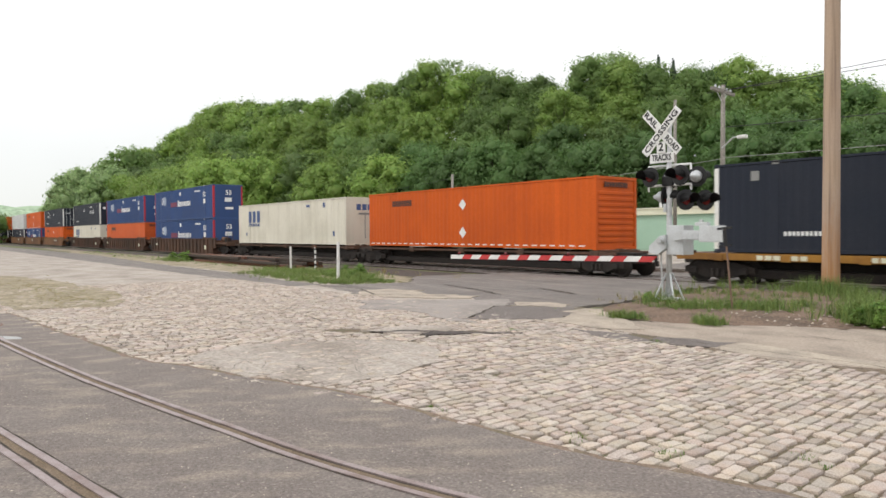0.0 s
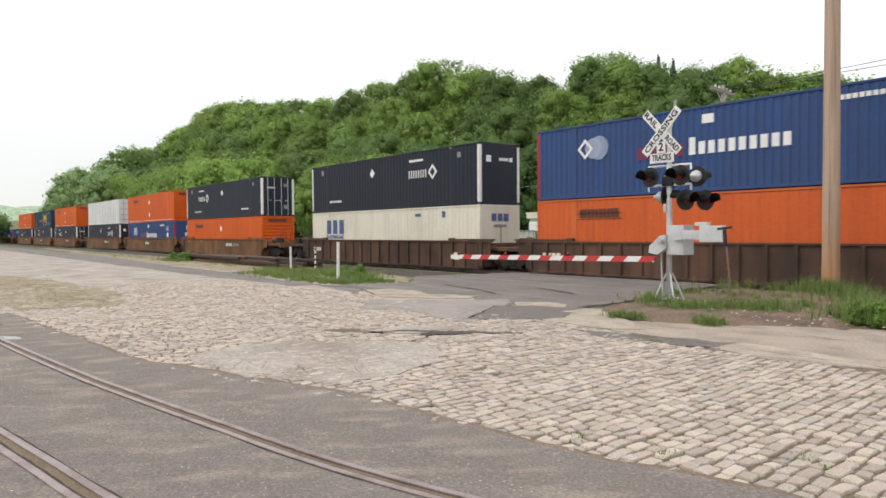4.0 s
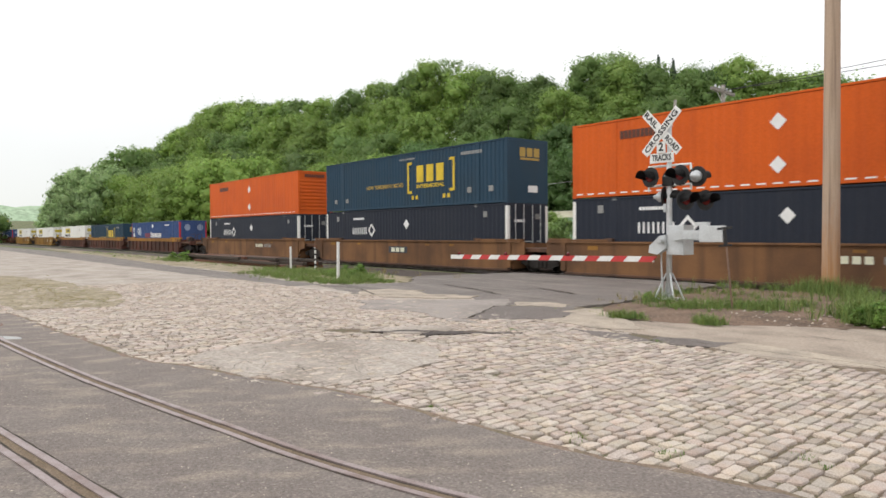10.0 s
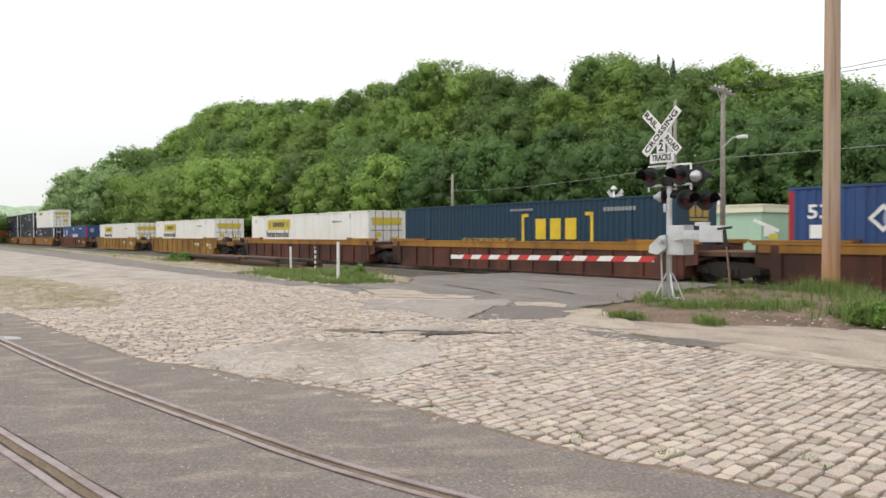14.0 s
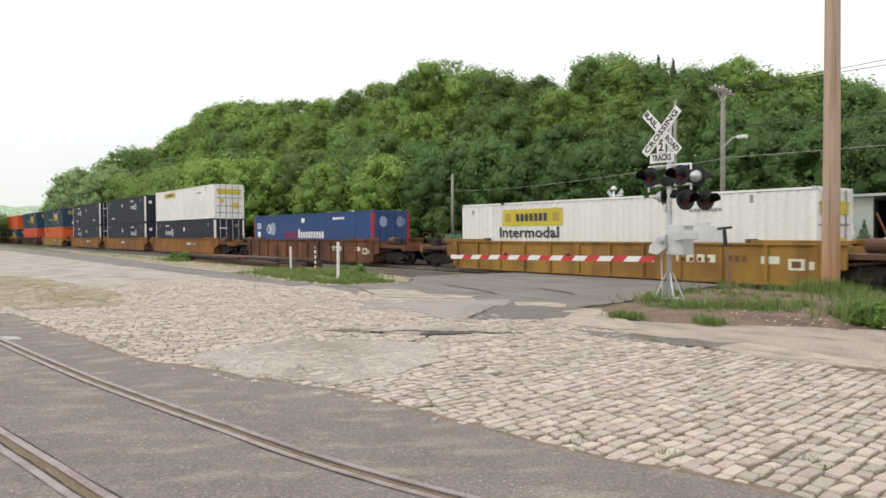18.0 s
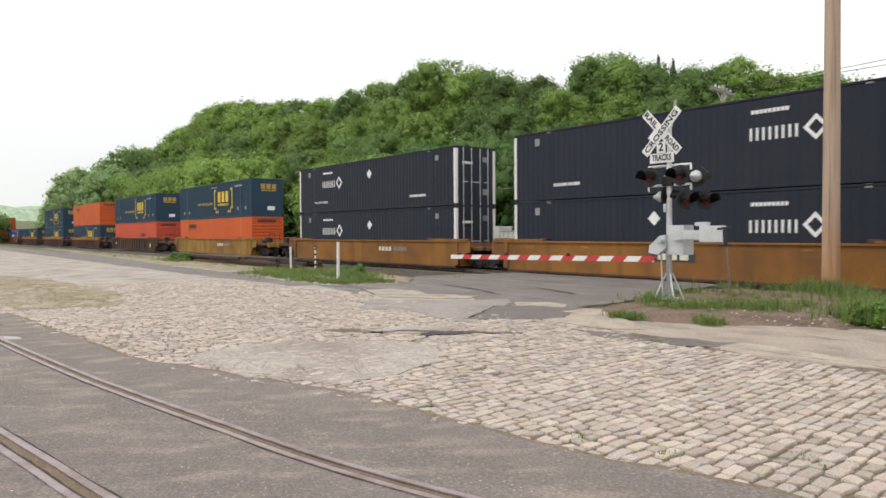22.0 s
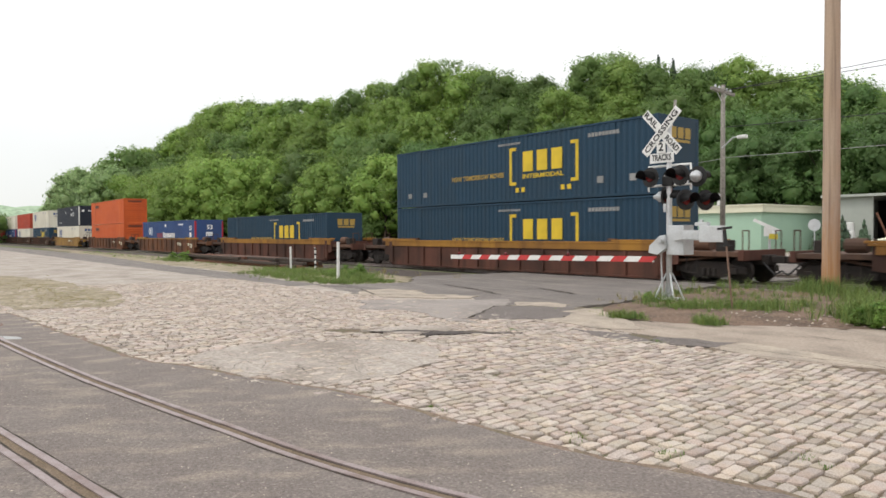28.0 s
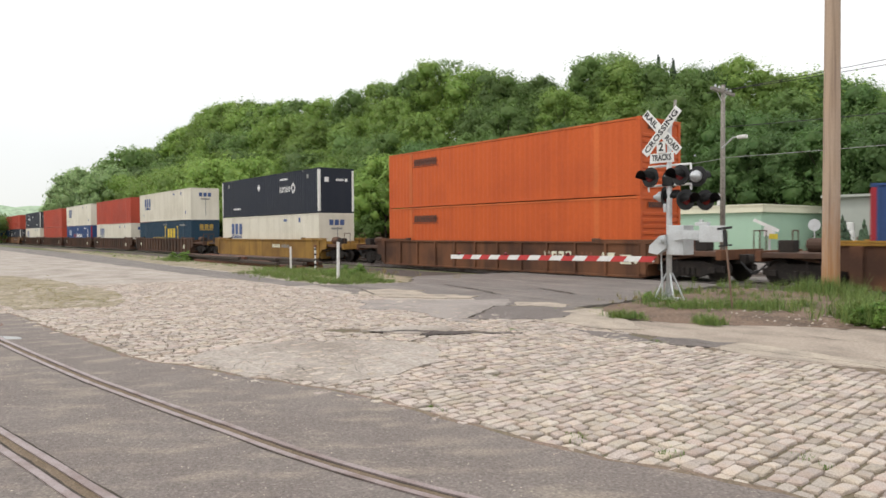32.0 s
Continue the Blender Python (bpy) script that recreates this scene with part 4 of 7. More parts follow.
for a, b in ((-420, -21.3), (-11.5, 80)):
    bm = bmesh.new()
    sec = ((-5.0, -0.06), (-4.3, -0.005), (-2.6, 0.0), (-1.0, -0.09), (-0.2, -0.185), (2.9, -0.19), (3.5, -0.16), (4.2, -0.19), (7.2, -0.19), (8.2, -0.15), (9.2, -0.2))
    rows = [[bm.verts.new((x, yy, zz + noise.noise((x * 0.7, yy, 0)) * 0.03)) for yy, zz in sec] for x in np.linspace(a, b, int((b - a) / 1.2))]
    for p, q in zip(rows, rows[1:]):
        for i in range(len(sec) - 1):
            bm.faces.new((p[i], q[i], q[i + 1], p[i + 1]))
    tagged(part("ballast_bed", bm, M["ballast"]), "dark dusty stone ballast under the tracks", "ballast", kind="structure")


# ---- the crossing signal beside the road ----
def signal_light(parent, at, lit=False):
    """A flashing-light unit that faces its own -y: backboard, hood, lens, domed back."""
    unit = part("light_unit", lathe([(0.235, -0.012), (0.235, 0.012), (0.10, 0.02)], "Y", 24), M["black_paint"], parent, "round black backboard with red light")
    unit.matrix_basis = at
    smooth(part("lens", lathe([(0.115, -0.02), (0.11, -0.035), (0.07, -0.055), (0.01, -0.062)], "Y", 20), M["lens_lit" if lit else "lens_dark"], unit, "red lens"))
    bm = bmesh.new()
    rows = []
    for yy, lo in ((-0.012, 0), (-0.34, 0.16)):
        rows.append([bm.verts.new((r * cos(a), yy, r * sin(a))) for r in (0.15,) for a in np.linspace(-0.5 + lo * 2.6, pi + 0.5 - lo * 2.6, 15)])
    for i in range(14):
        bm.faces.new((rows[0][i], rows[0][i + 1], rows[1][i + 1], rows[1][i]))
    bmesh.ops.solidify(bm, geom=bm.faces[:], thickness=0.008)
    part("hood", bm, M["black_paint"], unit, "black visor hood")
    smooth(part("back_housing", lathe([(0.13, 0.012), (0.138, 0.06), (0.118, 0.14), (0.065, 0.19), (0.04, 0.26), (0.01, 0.26)], "Y", 18), M["galvanised"], unit, "silver domed back"))
    return unit


def blade_text(parent, word, angle, yy, length, w, centre):
    blade = part("blade", boxed(-length / 2, length / 2, -0.006, 0.006, -w / 2, w / 2, 0.003), M["white_paint"], parent, "white sign blade")
    blade.matrix_basis = Matrix.Translation((-0.14, yy, centre)) @ Matrix.Rotation(angle, 4, "Y")
    for k, word_part in word:
        written(word_part, w * 0.86, M["sign_black"], blade, Matrix.Translation((k, -0.009, 0)) @ Matrix.Rotation(pi / 2, 4, "X"), "black letters", width=length * (0.40 if len(word_part) > 4 else 0.34) if len(word) > 1 else length * 0.9)
    return blade


def crossing_signal():
    """Near mast: crossbuck, track-count sign, lights to four sides, gate with a lowered striped arm."""
    s = thing("crossing_signal", "silver railroad crossing mast with crossbuck, lights and lowered gate", "crossing signal", "crossing signals", pose(-9.40, -7.10, 0.145))
    smooth(part("mast", lathe([(0.065, 0.0), (0.065, 3.1), (0.055, 3.12), (0.055, 4.14), (0.05, 4.16), (0.0, 4.17)], sides=18), M["mast_paint"], s))
    for dx, dy in ((0.20, 0.16), (-0.20, 0.16), (0.20, -0.16), (-0.20, -0.16)):
        bm = bmesh.new()
        rod(bm, (dx * 1.3, dy * 1.3, 0.0), (dx * 0.25, dy * 0.25, 0.62), 0.022)
        box(bm, dx * 1.3 - 0.05, dx * 1.3 + 0.05, dy * 1.3 - 0.05, dy * 1.3 + 0.05, 0.0, 0.015)
        part("base_strut", bm, M["galvanised"], s)
    part("base_plate", boxed(-0.2, 0.2, -0.2, 0.2, 0.0, 0.05, 0.01), M["galvanised"], s)
    # crossbuck: one whole blade over one split blade
    blade_text(s, [(-0.42, "RAIL"), (0.40, "ROAD")], radians(47), -0.10, 1.34, 0.215, 3.93)
    blade_text(s, [(0.0, "CROSSING")], radians(-47), -0.118, 1.34, 0.215, 3.93)
    two = part("track_count_sign", boxed(-0.25, -0.03, -0.128, -0.12, 3.44, 3.70, 0.02), M["white_paint"], s, "white number sign")
    written("2", 0.27, M["sign_black"], two, pose(-0.14, -0.131, 3.57, 90), "black number")
    plate = part("tracks_sign", boxed(-0.46, 0.18, -0.104, -0.092, 3.21, 3.44, 0.01), M["white_paint"], s, "white rectangular sign")
    written("TRACKS", 0.2, M["sign_black"], plate, pose(-0.14, -0.108, 3.325, 90), "black letters", width=0.52)
    part("sign_bracket", boxed(-0.30, 0.05, 0.02, 0.05, 4.06, 4.11), M["white_paint"], s)
    for zz, w in ((3.14, 0.56), (2.68, 0.56)):
        bm = bmesh.new()
        rod(bm, (-w, 0, zz), (w, 0, zz), 0.028)
        for e in (-w, w):
            rod(bm, (e, 0, zz), (e, 0, zz - 0.13), 0.025)
        part("cross_arm", bm, M["white_paint"], s, "white pipe arm")
    for front, back in ((-0.31, -0.10), (0.48, 0.58)):
        signal_light(s, pose(front, -0.30, 2.87, 0, 0, -6))
        signal_light(s, pose(back, 0.24, 2.86, 0, 0, 180))
    for dx, dy in ((0.60, -0.28), (0.74, 0.30)):
        signal_light(s, pose(dx, dy, 2.31, 0, 0, 68))
    signal_light(s, pose(-0.16, 0.05, 2.42, 0, 0, 105))
    part("junction_box", boxed(-0.13, 0.13, -0.11, 0.09, 2.66, 2.90, 0.02), M["black_paint"], s, "black junction box")
    part("mast_clamp", boxed(-0.10, -0.02, -0.1, 0.1, 2.05, 2.25, 0.01), M["galvanised"], s)
    # gate mechanism
    mech = part("gate_mechanism", boxed(0.06, 0.50, -0.20, 0.22, 1.06, 1.74, 0.015), M["grey_case"], s, "grey gate mechanism box")
    part("cover_plate", boxed(0.10, 0.46, -0.208, -0.20, 1.12, 1.68, 0.002), M["grey_case"], mech)
    bm = bmesh.new()
    for yy in (-0.30, -0.16):
        for x, z in ((-0.36, 1.10), (-0.34, 1.26), (-0.06, 1.50), (0.08, 1.52), (0.08, 1.20), (-0.12, 1.06)):
            bm.verts.new((x, yy, z))
    bm.verts.ensure_lookup_table()
    v = bm.verts
    bm.faces.new(v[0:6])
    bm.faces.new(list(v[6:12])[::-1])
    for i in range(6):
        bm.faces.new((v[i], v[(i + 1) % 6], v[6 + (i + 1) % 6], v[6 + i]))
    bmesh.ops.recalc_face_normals(bm, faces=bm.faces)
    part("arm_bracket", bm, M["grey_case"], s, "grey wedge-shaped arm bracket")
    bm = bmesh.new()
    rod(bm, (-0.02, -0.20, 1.40), (-0.02, -0.34, 1.40), 0.09, sides=16)
    rod(bm, (-0.02, -0.34, 1.40), (-0.02, -0.38, 1.40), 0.055, sides=12)
    part("pivot_hub", bm, M["galvanised"], s, "steel pivot hub")
    part("conduit", rod(rodded((-0.09, -0.12, 0.0), (-0.12, -0.14, 0.9), 0.02), (-0.12, -0.14, 0.9), (-0.05, -0.24, 1.2), 0.02), M["galvanised"], s)
    cw = part("counterweight_arm", boxed(0.30, 1.40, -0.30, -0.25, 1.40, 1.62, 0.008), M["grey_case"], s, "white counterweight arm")
    part("counterweight", boxed(0.98, 1.52, -0.36, -0.19, 1.36, 1.72, 0.015), M["grey_case"], cw, "white iron weights")
    part("weight_top", boxed(0.86, 1.16, -0.34, -0.2, 1.72, 1.80, 0.01), M["grey_case"], cw)
    part("name_plate", boxed(0.50, 0.92, -0.312, -0.302, 1.42, 1.58, 0.004), M["galvanised"], cw, "grey plate")
    # striped arm, sloping a little down to its tip
    length, tip, root = 7.55, Vector((-7.80, -0.05, 0.72)), Vector((-0.36, -0.22, 0.945))
    way = (tip - root).normalized()
    m = Matrix.Translation(root) @ Matrix(((-way.x, 0, 0, 0), (-way.y, 1, 0, 0), (-way.z, 0, 1, 0), (0, 0, 0, 1)))
    arm = part("gate_arm", boxed(-length, 0.1, -0.018, 0.018, -0.066, 0.066, 0.006), M["white_paint"], s, "white gate arm with red stripes")
    arm.matrix_basis = m
    for k in range(1, 10):
        bm = bmesh.new()
        x0 = -length - 0.20 + k * 0.83
        q = [bm.verts.new((x, yy, z)) for yy in (-0.0215, 0.0215) for x, z in ((x0 - 0.07, -0.068), (x0 + 0.33, -0.068), (x0 + 0.46, 0.068), (x0 + 0.06, 0.068))]
        for f in ((0, 1, 2, 3), (7, 6, 5, 4), (0, 4, 5, 1), (1, 5, 6, 2), (2, 6, 7, 3), (3, 7, 4, 0)):
            bm.faces.new([q[i] for i in f])
        part("stripe", bm, M["red_paint"], arm, "red reflective stripe")
    for x in (-length + 0.42, -length * 0.66, -length * 0.34):
        lamp = part("arm_lamp", lathe([(0.045, 0.066), (0.05, 0.11), (0.03, 0.15), (0.0, 0.16)], sides=12, at=(x, 0, 0)), M["lens_dark"], arm, "small red arm lamp")
        part("lamp_foot", boxed(x - 0.06, x + 0.06, -0.03, 0.03, 0.06, 0.08), M["black_paint"], lamp)
    return s


crossing_signal()


def far_signal():
    s = thing("crossing_signal", "crossing mast beyond the tracks with lit red lights", "crossing signal", "crossing signals", pose(-23.05, 8.6, -0.03))
    smooth(part("mast", lathe([(0.065, 0.0), (0.065, 4.0), (0.0, 4.02)], sides=14), M["galvanised"], s))
    for a, yy in ((47, 0.11), (-47, 0.126)):
        blade = part("blade", boxed(-0.68, 0.68, -0.006, 0.006, -0.11, 0.11, 0.003), M["galvanised"], s, "bare back of a sign blade")
        blade.matrix_basis = Matrix.Translation((0, yy, 3.45)) @ Matrix.Rotation(radians(a), 4, "Y")
    part("tracks_sign", boxed(-0.30, 0.30, 0.10, 0.112, 2.86, 3.08, 0.01), M["galvanised"], s)
    part("cross_arm", rodded((-0.5, 0, 2.9), (0.5, 0, 2.9), 0.03), M["galvanised"], s)
    signal_light(s, pose(-0.46, -0.2, 2.62, 0, 0, -25), True)
    signal_light(s, pose(0.22, -0.2, 2.62, 0, 0, -25), True)
    signal_light(s, pose(0.46, 0.2, 2.62, 0, 0, 180))
    part("bell", lathe([(0.02, 4.0), (0.16, 4.0), (0.13, 4.12), (0.02, 4.18)], sides=16), M["white_paint"], s, "white bell on the mast top")
    part("bell_arm", boxed(0.0, 0.6, -0.03, 0.03, 3.65, 3.71), M["white_paint"], s)
    part("gate_mechanism", boxed(-0.5, -0.06, -0.2, 0.2, 1.0, 1.6, 0.02), M["grey_case"], s)


far_signal()


def t_post():
    p = thing("marker_post", "leaning thin brown steel post with a black T-shaped top", "post", at=pose(-7.42, -7.85, 0.08, 0, -6.0, 0))
    part("shaft", boxed(-0.016, 0.016, -0.014, 0.014, -0.06, 1.72, 0.004), M["post_brown"], p)
    part("top_bar", boxed(-0.155, 0.155, -0.025, 0.025, 1.71, 1.76, 0.006), M["black_paint"], p)
    part("stem_plate", boxed(-0.04, 0.04, -0.026, -0.016, 1.36, 1.70), M["black_paint"], p)
    part("hook", boxed(-0.16, 0.12, -0.025, 0.025, 1.36, 1.39), M["black_paint"], p)


t_post()


def marker(x, y, h, w, label, striped=False, lean=0):
    p = thing("marker_post", label, "post", "white marker posts", pose(x, y, 0.0, 0, lean, 0))
    bm = boxed(-w / 2, w / 2, -w / 2, w / 2, -0.05, h, w * 0.18)
    part("shaft", bm, M["white_paint"], p)
    if striped:
        for k in range(4):
            part("band", boxed(-w * 0.55, w * 0.55, -w * 0.55, w * 0.55, 0.25 + k * 0.24, 0.35 + k * 0.24), M["sign_black"], p, "black band")
        part("head", boxed(-0.09, 0.09, -0.03, 0.03, h, h + 0.12, 0.01), M["rust"], p)
    else:
        part("cap", boxed(-w * 0.56, w * 0.56, -w * 0.56, w * 0.56, h - 0.01, h + 0.025, 0.008), M["white_paint"], p)


marker(-29.8, -6.7, 1.12, 0.075, "short white painted post in grass")
marker(-22.5, -8.4, 1.40, 0.088, "white painted wooden post in grass", lean=1)
marker(-28.9, -5.9, 1.10, 0.07, "thin black and white banded marker", True)


def timber_pile():
    p = thing("timber_pile", "pile of old rails and dark ties beside the track", "timber pile")
    rnd = random.Random(5)
    for k in range(20):
        ln = rnd.uniform(8.5, 14.5)
        x0 = rnd.uniform(-48.5, -30.0 - ln)
        yy, zz = -6.3 + (k % 7) * 0.27, 0.05 + (k // 7) * 0.15
        o = part("old_tie" if k % 3 else "old_rail", boxed(0, ln, -0.1, 0.1, 0, 0.14, 0.015), M["tie" if k % 3 else "rust"], p)
        o.matrix_basis = pose(x0, yy, zz, 0, 0, rnd.uniform(-0.9, 0.9))


timber_pile()


# ---- poles and wires ----
def stained_foot(m, low, high, colour, amount):
    """Adds a rusty stain that climbs unevenly from the foot of a pole."""
    n, l = m.node_tree.nodes, m.node_tree.links
    bs = next(k for k in n if k.type == "BSDF_PRINCIPLED")
    old = bs.inputs["Base Color"].links[0].from_socket
    co, sep, mp, ns, sub, rng, mul, mx = (n.new(k) for k in ("ShaderNodeTexCoord", "ShaderNodeSeparateXYZ", "ShaderNodeMapping", "ShaderNodeTexNoise", "ShaderNodeMath", "ShaderNodeMapRange", "ShaderNodeMath", "ShaderNodeMix"))
    l.new(co.outputs["Object"], sep.inputs[0])
    l.new(co.outputs["Object"], mp.inputs[0])
    mp.inputs["Scale"].default_value = (6, 6, 0.5)
    l.new(mp.outputs[0], ns.inputs["Vector"])
    sub.operation, sub.inputs[1].default_value, sub.inputs[2].default_value = "MULTIPLY_ADD", 3.0, -1.5
    l.new(ns.outputs[0], sub.inputs[0])
    mul.operation = "ADD"
    l.new(sep.outputs[2], mul.inputs[0])
    l.new(sub.outputs[0], mul.inputs[1])
    l.new(mul.outputs[0], rng.inputs[0])
    for i, v in ((1, high), (2, low), (3, 0.0), (4, amount)):
        rng.inputs[i].default_value = v
    mx.data_type = "RGBA"
    l.new(rng.outputs[0], mx.inputs[0])
    l.new(old, mx.inputs[6])
    mx.inputs[7].default_value = (*colour, 1)
    l.new(mx.outputs[2], bs.inputs["Base Color"])


stained_foot(M["pole_wood"], -0.3, 2.6, (0.40, 0.175, 0.05), 0.85)


def near_pole():
    p = thing("utility_pole", "tall weathered wooden utility pole in the verge", "utility pole", "utility poles", pose(-7.9, -2.0, 0.1))
    smooth(part("shaft", lathe([(0.225, -0.1), (0.22, 0.4), (0.205, 3.5), (0.19, 7), (0.165, 12.5), (0.16, 12.6), (0.0, 12.62)], sides=22), M["pole_wood"], p))
    part("cross_arm", boxed(-1.2, 1.2, -0.06, 0.06, 11.6, 11.74), M["grey_wood"], p)


near_pole()


def far_pole(x, y, h, lamp=False, arm=True, r=0.16):
    p = thing("utility_pole", "grey wooden utility pole with crossarm and lamp" if lamp else "grey wooden utility pole near the woods", "utility pole", "utility poles", pose(x, y, -0.1))
    smooth(part("shaft", lathe([(r, 0), (r * 0.72, h), (0.0, h + 0.02)], sides=14), M["grey_wood"], p))
    if arm:
        a = part("cross_arm", boxed(-1.5, 1.5, -0.08, 0.08, h - 0.45, h - 0.28), M["grey_wood"], p)
        a.matrix_basis = pose(0, 0, 0, 0, 0, 96)
        for k in (-1.0, -0.5, 0.5, 1.0):
            part("insulator", lathe([(0.05, h - 0.30), (0.07, h - 0.2), (0.04, h - 0.1), (0.0, h - 0.09)], sides=10, at=(k, 0, 0)), M["grey_case"], a)
        br = part("brace", rod(rodded((-0.7, 0.05, h - 0.42), (0, 0.05, h - 1.0), 0.025), (0.7, 0.05, h - 0.42), (0, 0.05, h - 1.0), 0.025), M["galvanised"], p)
        br.matrix_basis = pose(0, 0, 0, 0, 0, 96)
    if lamp:
        part("lamp_arm", rod(rodded((0, -0.1, h - 3.6), (0.7, -0.2, h - 3.1), 0.04), (0.7, -0.2, h - 3.1), (1.15, -0.2, h - 3.05), 0.04), M["galvanised"], p)
        part("lamp_head", boxed(1.0, 1.55, -0.35, -0.05, h - 3.2, h - 3.0, 0.06), M["white_paint"], p, "pale lamp head")


far_pole(-21.2, 16.2, 10.2, True)
far_pole(-27.6, 21.3, 10.9, False, False, 0.14)
far_pole(-77.0, 42.0, 10.2, False, False, 0.26)
far_pole(-102.5, 36.5, 9.3, False, False, 0.22)


def wires():
    spans = [((-21.2, 16.2, 5.9), (-77, 42, 7.7), 0.45, 0.0161), ((-21.2, 16.2, 5.95), (24, 14, 6.2), 0.35, 0.0162), ((-77, 42, 7.6), (-102.5, 36.5, 7.2), 0.9, 0.03),
             ((-77, 42, 9.6), (-102.5, 36.5, 8.8), 0.8, 0.02), ((-21.2, 16.2, 9.8), (24, 14, 11.6), 0.9, 0.018), ((-22.2, 16.2, 9.8), (23, 14, 12.8), 0.9, 0.018), ((-21.2, 16.2, 7.7), (24, 14, 7.2), 0.5, 0.02)]
    for a, b, sag, r in spans:
        cu = bpy.data.curves.new("overhead_wire", "CURVE")
        cu.dimensions, cu.bevel_depth, cu.bevel_resolution = "3D", r, 1
        sp = cu.splines.new("POLY")
        sp.points.add(16)
        for i in range(17):
            f = i / 16
            q = Vector(a).lerp(Vector(b), f)
            q.z -= sag * 4 * f * (1 - f)
            sp.points[i].co = (*q, 1)
        look_of = M["pale_wire" if 0.016 < r < 0.017 else "wire"]
        cu.materials.append(look_of)
        tmp = new("wire_curve", cu)
        bpy.context.view_layer.update()
        me = bpy.data.meshes.new_from_object(tmp.evaluated_get(bpy.context.evaluated_depsgraph_get()))
        bpy.data.objects.remove(tmp)
        tagged(linked("overhead_wire", me, look_of), "pale grey overhead cable strung between poles" if 0.016 < r < 0.017 else "thin dark overhead wire strung between poles", "wire", "overhead wires")


wires()


# ---- buildings beyond the tracks ----
def mint_building():
    b = thing("building", "low mint green flat-roofed building with cream fascia", "building", at=pose(0, 0, -0.04))
    x0, x1, y0, y1, h = -54.5, -28.2, 34.6, 60.0, 3.3
    part("front_wall", boxed(x0, x1, y0, y0 + 0.25, 0, h), M["mint"], b)
    part("side_wall", boxed(x1 - 0.25, x1, y0 + 0.25, y1, 0, h), M["mint"], b)
    part("back_wall", boxed(x0, x1 - 0.25, y1 - 0.25, y1, 0, h), M["mint"], b)
    part("west_wall", boxed(x0, x0 + 0.25, y0 + 0.25, y1 - 0.25, 0, h), M["mint"], b)
    bm = boxed(x0 - 0.25, x1 + 0.25, y0 - 0.25, y1 + 0.25, h, h + 0.55, 0.02)
    f = part("fascia", bm, M["cream"], b, "cream fascia band")
    part("roof_trim", boxed(x0 - 0.32, x1 + 0.32, y0 - 0.32, y1 + 0.32, h + 0.55, h + 0.66), M["cream"], f)
    part("roof", boxed(x0, x1, y0, y1, h + 0.66, h + 0.70), M["roofing"], b)
    for x, y, hh in ((-35, 40, 1.3), (-36.5, 41, 0.5), (-31, 56, 2.6), (-44, 44, 0.9)):
        part("vent_pipe", rodded((x, y, h + 0.7), (x, y, h + 0.7 + hh), 0.16), M["white_paint"], b, "white roof vent pipe")
    for x in (-33.5, -42, -49):
        part("wall_lamp", boxed(x - 0.15, x + 0.15, y0 - 0.2, y0, 2.4, 2.8, 0.02), M["grey_case"], b)
    part("downpipe", rodded((-41.0, y0 - 0.08, 0), (-41.0, y0 - 0.08, h), 0.06), M["black_paint"], b)
    d = part("door", boxed(-46.6, -45.6, y0 - 0.05, y0, 0, 2.1, 0.01), M["cream"], b, "pale steel door")
    part("door_handle", boxed(-45.8, -45.7, y0 - 0.1, y0 - 0.05, 1.0, 1.1), M["black_paint"], d)


mint_building()


def grey_shed():
    b = thing("building", "grey open-fronted shed with flat roof and dark interior", "shed", at=pose(0, 0, -0.04))
    x0, x1, y0, y1, h = -26.5, 4.0, 43.0, 54.0, 4.6
    part("wall_panel", boxed(x0, x0 + 3.6, y0, y0 + 0.2, 0, h), M["grey_wall"], b)
    part("wall_panel", boxed(x0 + 13, x1, y0, y0 + 0.2, 0, h), M["grey_wall"], b)
    # wall colour itself carries the darkness inside the shed
    part("back_wall", boxed(x0, x1, y1 - 0.2, y1, 0, h), M["shaded_open"], b, "stained back wall coloured dark as interior shade")
    part("end_wall", boxed(x0, x0 + 0.2, y0 + 0.2, y1 - 0.2, 0, h), M["grey_wall"], b)
    part("end_wall", boxed(x1 - 0.2, x1, y0 + 0.2, y1 - 0.2, 0, h), M["grey_wall"], b)
    part("roof", boxed(x0 - 0.4, x1 + 0.4, y0 - 0.5, y1 + 0.3, h, h + 0.22, 0.02), M["grey_wall"], b, "flat roof with pale edge")
    for x in (x0 + 6.5, x0 + 9.8):
        part("post", boxed(x - 0.12, x + 0.12, y0, y0 + 0.2, 0, h), M["rust"], b)
    part("drum", lathe([(0.45, 0.0), (0.45, 1.6), (0.38, 1.75), (0.38, 2.4), (0.0, 2.45)], sides=16, at=(x0 + 2.2, y0 - 1.2, 0)), M["white_paint"], b, "white upright tank")
    part("beam", rodded((x0 + 5.2, y0 - 0.4, 0.3), (x0 + 4.0, y0 - 0.4, 3.2), 0.09), M["rust"], b)


grey_shed()


